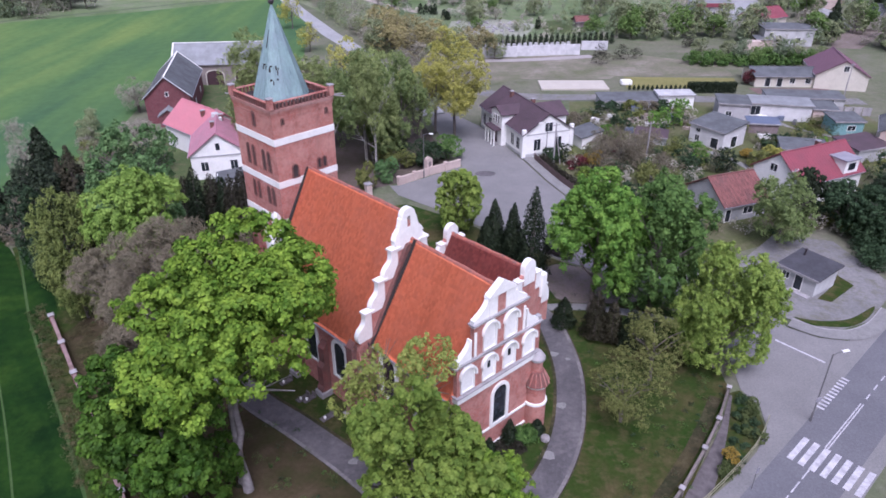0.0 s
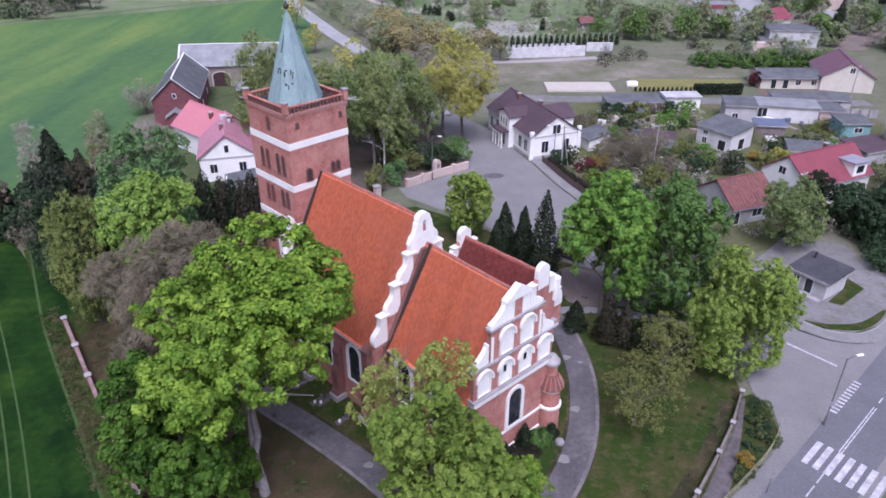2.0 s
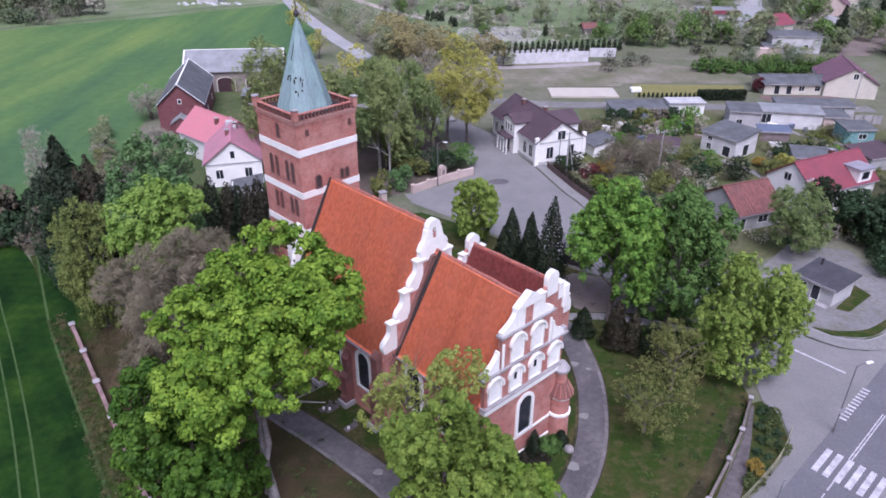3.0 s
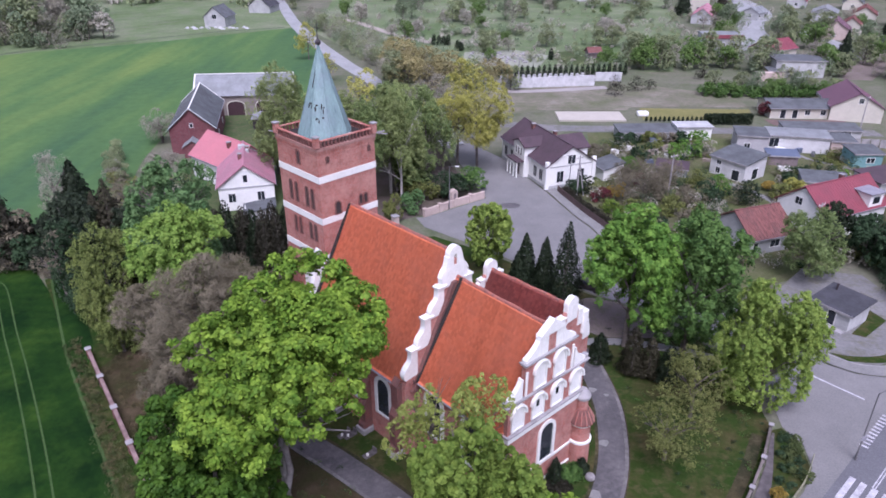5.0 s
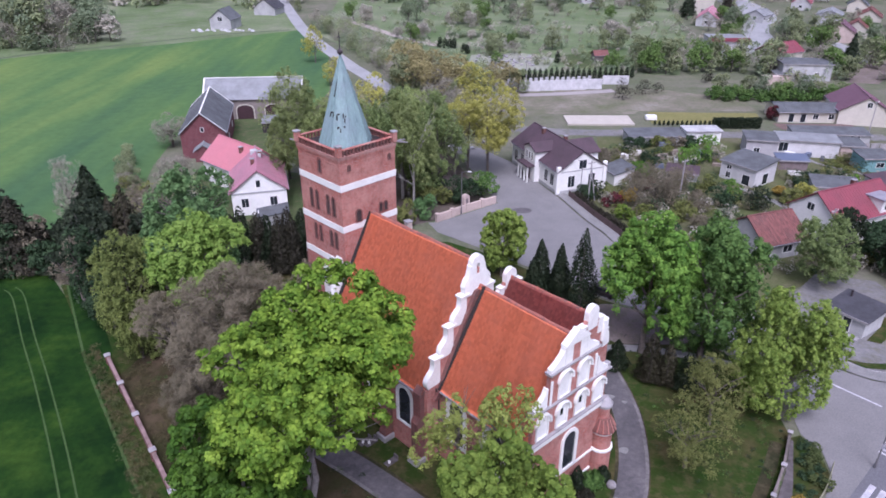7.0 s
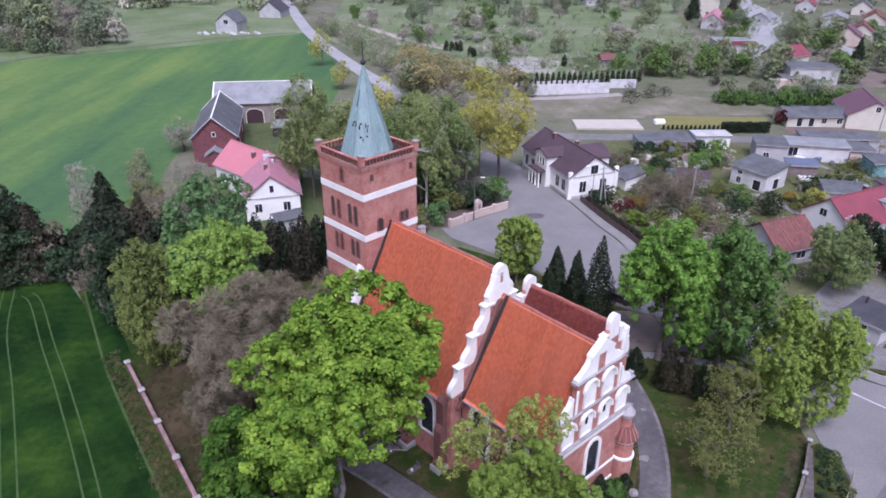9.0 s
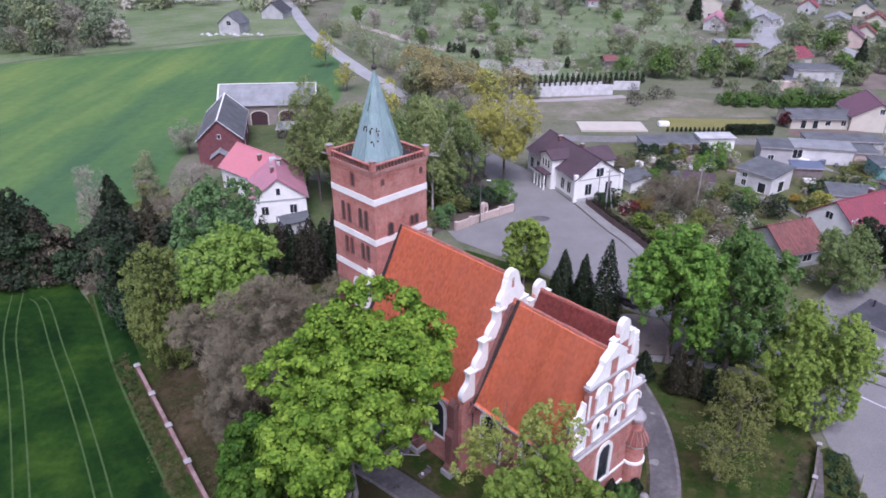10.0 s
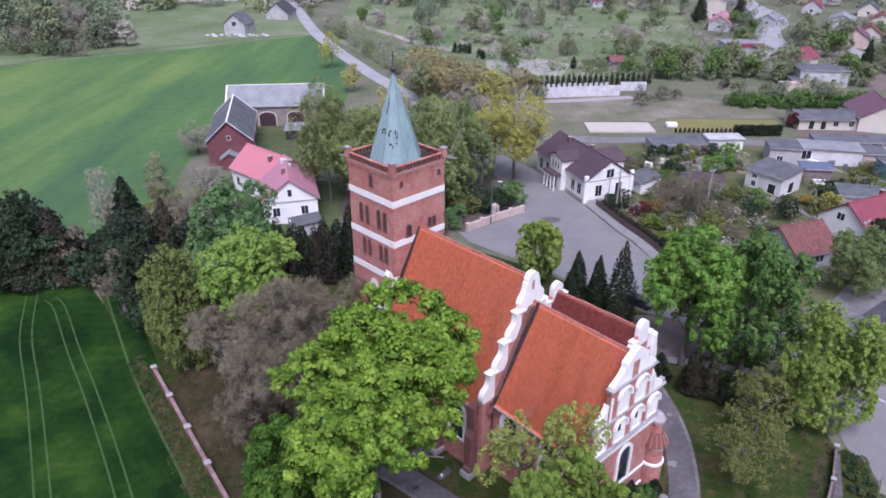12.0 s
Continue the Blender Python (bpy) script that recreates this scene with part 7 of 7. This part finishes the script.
for k, (x, y, top, r, m) in enumerate(((7.4, 49.2, 2.0, 1.1, CHESTNUT_DARK), (8.3, 49.7, 1.7, 1.1, CHESTNUT_DARK), (7.0, 47.9, 1.2, 0.9, BROWN_NEEDLES))):
    conifer("garden_conifer", "low evergreen in the bed at the church wall", x, y, top, r, 1600, 0.24, m, 520 + k, 0.6, category="shrub")
tree("shrub", "yellow flowering shrub in the garden", 58.0, 123.6, 2.0, (1.3, 1.2, 0.9), 1300, 0.26, GOLD, 20, 0.38, trunk_r=0.06, seed=530, category="shrub", low=-0.9)
tree("shrub", "wine-red shrub before the long house", 78.4, 174.7, 3.6, (1.7, 1.6, 1.7), 1200, 0.36, WINE, 24, 0.36, trunk_r=0.08, seed=531, category="shrub", low=-0.9)
tree("shrub", "orange-red shrub in the allotments", 33.5, 126.5, 2.2, (1.6, 1.4, 1.0), 1200, 0.28, WINE, 22, 0.36, trunk_r=0.06, seed=532, category="shrub", low=-0.9)
dry = [(-46.5 + 16 * u + far_rng.uniform(0.8, 3.6), 68.5 - 22.5 * u + far_rng.uniform(-0.3, 1.5)) for u in [far_rng.random() for _ in range(150)]]
thicket("dry_grass", "pale dry grass inside the churchyard wall", dry, STRAW, 0.3, 0.9, 70, 0.25, 0.14, 495, 0.35)
thicket("dry_grass", "tufts of dry grass between graves and trees", yard[::5], STRAW, 0.2, 0.6, 40, 0.2, 0.16, 496, 0.3)
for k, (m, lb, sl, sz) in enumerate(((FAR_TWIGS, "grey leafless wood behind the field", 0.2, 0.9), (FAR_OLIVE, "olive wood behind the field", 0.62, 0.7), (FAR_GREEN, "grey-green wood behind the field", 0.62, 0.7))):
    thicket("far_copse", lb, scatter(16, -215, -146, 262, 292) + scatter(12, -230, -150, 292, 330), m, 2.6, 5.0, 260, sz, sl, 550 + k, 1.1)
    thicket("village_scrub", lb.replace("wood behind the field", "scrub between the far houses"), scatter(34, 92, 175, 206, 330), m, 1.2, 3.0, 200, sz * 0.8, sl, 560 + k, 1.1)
grove(scatter(22, 98, 170, 208, 320), (0, 1, 3, 4), 0.8, 1.4)
for k, (x, y, top, r) in enumerate(((28.8, 117.5, 6.0, 3.4), (32.8, 119.5, 6.8, 3.8), (36.5, 124.5, 6.4, 3.6), (31.5, 125.5, 5.6, 3.2), (40.0, 127.5, 5.4, 3.0))):
    tree("bare_tree", "low bare fruit tree with grey twigs in the allotment", x, y, top, (r, r, top * 0.45), 2600, 0.6, TWIGS, 50, 0.3, trunk_r=0.14, low=-0.8, slim=0.07, spread=0.9, seed=600 + k, group="bare fruit trees")

# ---- walls, lamps and small things ----


def wall_run(name, label, path, h, piers, wall, cap, pier_cap, width=0.4, pier=0.27):
    """A boundary wall with a coping and capped piers."""
    w = thing(name, Matrix(), label, "wall")
    for (x0, y0), (x1, y1) in zip(path, path[1:]):
        d = Vector((x1 - x0, y1 - y0, 0))
        L = d.length
        n = max(1, round(L / piers))
        ang = math.degrees(math.atan2(d.y, d.x))
        for k in range(n):
            m = pose(x0, y0, 0, 0, 0, ang) @ Matrix.Translation((k * L / n, 0, 0))
            for nm, b, mat in (("wall_panel", boxed(0.3, L / n - 0.3, -width / 2, width / 2, -0.1, h), wall), ("coping", boxed(0.28, L / n - 0.28, -width / 2 - 0.06, width / 2 + 0.06, h, h + 0.14, bevel=0.03), cap), ("pier", boxed(-pier, pier, -pier, pier, -0.1, h + 0.22), wall), ("pier_cap", boxed(-pier - 0.1, pier + 0.1, -pier - 0.1, pier + 0.1, h + 0.22, h + 0.38, bevel=0.06), pier_cap)):
                bmesh.ops.transform(b, matrix=m, verts=b.verts[:])
                part(nm, b, mat, w)
    return w


COPING = worn("pinkish_coping", (0.29, 0.2, 0.19), (0.15, 0.1, 0.09), 0.9, 0.8, 6.0, 0.9, 0.3)
GREY_COPING = worn("weathered_grey_coping", (0.2, 0.175, 0.16), (0.1, 0.09, 0.08), 0.9, 0.8, 6.0, 0.9, 0.3)
wall_run("boundary_wall", "red brick churchyard wall with pale coping and capped piers", [(-47.4, 68.8), (-28.0, 42.0), (-13.5, 21.5)], 1.1, 6.2, BRICK_DARK, COPING, STONE, 0.3)
wall_run("boundary_wall", "churchyard wall with grey piers along the street corner", [(30.0, 56.0), (27.3, 51.3), (24.6, 47.4), (21.0, 42.6), (16.5, 37.5)], 0.8, 4.4, GREY_COPING, GREY_COPING, STONE, 0.14, 0.17)
COBBLE = worn("cobbled_bank", (0.13, 0.118, 0.118), (0.065, 0.058, 0.058), 0.95, 1.2, 5.0, 0.8, 0.8)
sheet("pavement_bank", [(30.2, 55.9), (27.6, 51.2), (24.9, 47.2), (21.3, 42.4), (16.8, 37.2), (18.8, 36.4), (22.9, 41.2), (25.6, 45.6), (27.9, 50.2), (30.4, 55.7)], 0.1, COBBLE, "grey cobbled strip outside the wall", "cobbles")
# park wall with a niche pillar
pw = wall_run("park_wall", "low beige park wall with stepped piers", [(-7.7, 110.9), (-2.4, 115.5), (3.4, 119.7)], 1.25, 3.4, BEIGE, BEIGE, BEIGE, 0.35)
shrine = thing("wayside_shrine", pose(-2.6, 115.7, 0, 0, 0, 40), "pale round-headed shrine pillar in the park wall", "shrine")
part("pillar", prism(bmesh.new(), arch(0, 0, 1.3, 3.3), -0.4, 0.4, "y"), BEIGE, shrine)
part("niche", prism(bmesh.new(), arch(0, 1.5, 0.6, 1.1), -0.43, -0.38, "y"), SHUTTER, shrine)
gp = thing("gate_pillar", pose(-12.6, 106.5, 0, 0, 0, 35), "pale gate pillar at the churchyard entrance", "gate pillar")
part("shaft", boxed(-0.5, 0.5, -0.5, 0.5, -0.1, 2.0, bevel=0.04), BEIGE, gp)
part("cap", boxed(-0.62, 0.62, -0.62, 0.62, 2.0, 2.25, bevel=0.08), STONE, gp)


POLE = worn("dark_grey_pole", (0.13, 0.13, 0.135), (0.08, 0.08, 0.085), 0.6)


def street_lamp(x, y, h, ang, label):
    p = thing("street_lamp", pose(x, y, 0, 0, 0, ang), label, "street lamp", "street lamps")
    tubes("pole", [([(0, 0, -0.1), (0, 0, 1.2), (0, 0, 1.25), (0, 0, h)], [0.13, 0.12, 0.08, 0.06])], POLE, p)
    tubes("arm", [([(0, 0, h - 0.2), (0.5, 0, h + 0.1), (1.2, 0, h + 0.15)], [0.05, 0.05, 0.04])], POLE, p, sides=6)
    part("lamp_head", boxed(1.0, 1.75, -0.16, 0.16, h + 0.05, h + 0.22, bevel=0.06), WHITE, p)
    return p


street_lamp(-3.4, 114.0, 8.2, -10, "tall grey street lamp by the park wall")
lamp = street_lamp(36.9, 52.0, 8.4, 15, "tall grey street lamp at the crossing")
part("plate", boxed(-0.3, 0.3, -0.12, -0.08, 2.6, 3.2, bevel=0.01), ZINC, lamp, "grey sign plate on the pole")
street_lamp(19.3, 121.6, 7.6, 190, "street lamp before the white villa")


def utility_pole(x, y, h, braced=False):
    p = thing("utility_pole", pose(x, y, 0, 0, 0, 30), "grey concrete utility pole with insulators", "utility pole", "utility poles")
    tubes("pole", [([(0, 0, -0.1), (0, 0, h)], [0.17, 0.1])], STONE, p)
    part("crossarm", boxed(-0.8, 0.8, -0.06, 0.06, h - 0.5, h - 0.36), STONE, p)
    for k in (-0.7, 0, 0.7):
        part("insulator", lathe(bmesh.new(), [(0.05, h - 0.36), (0.07, h - 0.25), (0.04, h - 0.15)], 8, k, 0), WHITE, p)
    if braced:
        tubes("brace", [([(1.6, 0, 0), (0.05, 0, h - 1.2)], [0.12, 0.08])], STONE, p)
    return p


utility_pole(20.6, 120.0, 8.2, True)
utility_pole(38.2, 121.5, 8.0)
utility_pole(53.8, 97.6, 8.5)
utility_pole(17.5, 205, 9)
utility_pole(95, 160, 9)

# fence and hedge along the street gardens
gf = thing("garden_fence", Matrix(), "brown wooden garden fence along the footway", "fence")
FENCE_WOOD = worn("brown_fence_wood", (0.13, 0.09, 0.085), (0.08, 0.06, 0.055), 0.85, 1.0, 8.0, 0.7, 0.3)
line = smooth([(17.4, 122.6), (20.6, 112.6), (22.8, 106.9), (25.2, 99.4), (31, 90.2)], 4)
for (x0, y0), (x1, y1) in zip(line, line[1:]):
    d = Vector((x1 - x0, y1 - y0, 0))
    n = max(2, int(d.length / 0.28))
    m0 = pose(x0, y0, 0, 0, 0, math.degrees(math.atan2(d.y, d.x)))
    b = boxed(-0.05, 0.05, -0.06, 0.06, 0, 1.45)
    bmesh.ops.transform(b, matrix=m0, verts=b.verts[:])
    part("post", b, FENCE_WOOD, gf)
    for k in range(n):
        b = boxed(0.05, 0.05 + d.length / n * 0.8, -0.02, 0.02, 0.1, 1.3)
        bmesh.ops.transform(b, matrix=m0 @ Matrix.Translation((k * d.length / n, 0, 0)), verts=b.verts[:])
        part("board", b, FENCE_WOOD, gf)
hedge_line = smooth([(18.6, 122.0), (21.6, 113), (24, 107), (26.4, 99.8), (32, 91)], 6)
rng_h = np.random.default_rng(9)
pts = np.array(hedge_line)
pick = rng_h.uniform(0, len(pts) - 1.001, 9000)
i = pick.astype(int)
c = pts[i] * (1 - (pick - i)[:, None]) + pts[i + 1] * (pick - i)[:, None]
c = np.concatenate([c + rng_h.normal(0, 0.35, (9000, 2)), rng_h.uniform(0.05, 1.5, (9000, 1))], 1)
v, f = leaf_cards(c, unit(rng_h.normal(size=(9000, 3)) + np.array([0, 0, 0.6])), 0.26, rng_h)
tagged(arrays("hedge", v, f, BROWN_NEEDLES), "brownish clipped hedge behind the garden fence", "hedge")

# grave lanterns and slabs beside the nave
for x, y in ((9.4, -9.2), (12.9, -9.4), (17.0, -9.3), (13.4, -9.0)):
    g = thing("grave", CH @ pose(x, y, 0), "small stone grave with a white lantern", "grave", "graves")
    part("slab", boxed(-0.35, 0.35, -0.7, 0.7, 0, 0.14, bevel=0.03), COBBLE, g)
    part("headstone", boxed(-0.3, 0.3, 0.6, 0.75, 0.1, 0.6, bevel=0.03), COBBLE, g)
    part("lantern", lathe(bmesh.new(), [(0.12, 0.18), (0.14, 0.4), (0.05, 0.5)], 10, 0.1, -0.3), WHITE, g)


def car(x, y, ang, paint, label):
    c = thing("car", pose(x, y, 0, 0, 0, ang), label, "car")
    side = [(-2.1, 0.35), (2.05, 0.35), (2.1, 0.75), (1.3, 0.92), (0.75, 1.42), (-1.2, 1.45), (-1.85, 0.98), (-2.12, 0.9)]
    bm = prism(bmesh.new(), side, -0.82, 0.82, "y")
    bmesh.ops.bevel(bm, geom=bm.edges[:], offset=0.08, segments=2, affect="EDGES")
    part("body", bm, paint, c)
    for s in (-1, 1):
        part("side_window", prism(bmesh.new(), [(-1.55, 0.98), (1.0, 0.98), (0.68, 1.36), (-1.15, 1.38)], s * 0.80, s * 0.835, "y"), GLASS, c)
        for wx in (-1.3, 1.3):
            wheel = part("wheel", lathe(bmesh.new(), [(0.31, -0.1), (0.33, -0.05), (0.33, 0.05), (0.31, 0.1)], 16), DARK, c)
            wheel.matrix_local = pose(wx, s * 0.76, 0.32, 90, 0, 0)
    bm = bmesh.new()
    bm.faces.new([bm.verts.new(p) for p in ((1.31, -0.68, 0.95), (1.31, 0.68, 0.95), (0.79, 0.62, 1.4), (0.79, -0.62, 1.4))])
    part("windscreen", bm, GLASS, c)
    return c


car(16.6, 85.9, -35, DARK, "dark parked car behind the cypresses")
car(103, 196, 60, worn("white_car_paint", (0.75, 0.75, 0.78), (0.7, 0.7, 0.72), 0.3), "white parked van by the far house")
car(43.5, 152.2, 80, worn("blue_car_paint", (0.06, 0.08, 0.14), (0.05, 0.06, 0.1), 0.3), "dark blue car before the garages")
# pale rubble beside the shell house
bm = bmesh.new()
for k in range(14):
    lathe(bm, [(1.0 + 0.4 * math.sin(k), -0.05), (0.7, 0.4), (0.15, 0.7)], 7, -116 + k * 2.0, 309 + 2 * math.sin(k * 2.2))
tagged(part("rubble", bm, GREY_RENDER), "pale building rubble beside the shell house", "rubble", "", "stuff")
# railing at the corner verge
rl = thing("railing", Matrix(), "thin yellowish pipe railing beside the footway", "railing")
pr = smooth([(32.5, 51.8), (30.2, 48.6), (26.9, 45.3), (22, 41)], 3)
YELLOW_PIPE = worn("yellowish_pipe", (0.27, 0.27, 0.17), (0.2, 0.2, 0.15), 0.6)
for z in (0.55, 1.0):
    tubes("rail", [([(x, y, z) for x, y in pr], [0.04] * len(pr))], YELLOW_PIPE, rl, sides=6)
for x, y in pr:
    tubes("post", [([(x, y, 0), (x, y, 1.02)], [0.04, 0.04])], YELLOW_PIPE, rl, sides=6)

# pale patches in the path, a stone in the bed, a road sign
for x, y, r in ((12.7, 62.9, 0.55), (12.2, 54.3, 0.6), (9.9, 47.4, 0.7), (14.1, 62.0, 0.3), (-8.4, 46.6, 0.5)):
    sheet("pavement_patch", [(x + r * (1 + 0.25 * math.sin(3 * k + x)) * math.cos(0.698 * k), y + 0.8 * r * (1 + 0.25 * math.cos(2 * k + y)) * math.sin(0.698 * k)) for k in range(9)], 0.026, PAVING, "pale irregular patch on the tarred path", "path patch")
tagged(part("stone", lathe(bmesh.new(), [(0.4, -0.05), (0.5, 0.2), (0.42, 0.45), (0.15, 0.6)], 9, 9.9, 49.4), PALE_BARK), "grey boulder beside the turret", "stone")
sign = thing("road_sign", pose(27.6, 43.4, 0, 0, 0, 40), "grey-backed round road sign on a thin pole", "road sign")
tubes("pole", [([(0, 0, -0.1), (0, 0, 2.6)], [0.035, 0.035])], POLE, sign, sides=6)
bm = lathe(bmesh.new(), [(0.34, -0.015), (0.35, 0.0), (0.34, 0.015)], 18)
bmesh.ops.transform(bm, matrix=pose(0, -0.05, 2.3, 90, 0, 0), verts=bm.verts[:])
part("disc", bm, ZINC, sign)

# clutter in the yards
CRATE = worn("weathered_boards", (0.3, 0.25, 0.2), (0.16, 0.14, 0.12), 0.9, 1.0, 8.0, 0.8, 0.3)
yard_rng = random.Random(21)


def stack(x, y, material, label):
    """A small pile of boards or boxes under a cover."""
    p = thing("board_stack", pose(x, y, 0, 0, 0, yard_rng.uniform(0, 180)), label, "stack", "yard clutter")
    w, d, n = yard_rng.uniform(0.8, 1.6), yard_rng.uniform(0.6, 1.1), yard_rng.randint(2, 4)
    for k in range(n):
        o = yard_rng.uniform(-0.12, 0.12)
        part("layer", boxed(-w + o, w + o, -d / 2, d / 2, 0.3 * k, 0.3 * k + 0.27, bevel=0.02), material, p)
    return p


for x, y in ((44, 143), (47, 141), (41, 144), (50, 146), (45.5, 147.5), (52, 140), (39, 138), (62, 140.5), (72, 144), (74, 145.6), (76.5, 144.2), (70, 146), (66, 134.5), (58, 138), (60.5, 136), (71.5, 128), (36, 147), (33, 144)):
    stack(x, y, yard_rng.choice((CRATE, WHITE, GREY_ROOF, CRATE, BLUE)), "stack of weathered boards and boxes in the yard")
cf = thing("concrete_fence", Matrix(), "grey concrete panel fence behind the lawn", "fence")
for k in range(5):
    x = 86.2 + 1.9 * k
    part("panel", boxed(x, x + 1.8, 150.4 - 0.35 * k, 150.5 - 0.35 * k, -0.1, 1.9), STONE, cf)
    part("post", boxed(x - 0.1, x, 150.36 - 0.35 * k, 150.54 - 0.35 * k, -0.1, 2.0), STONE, cf)
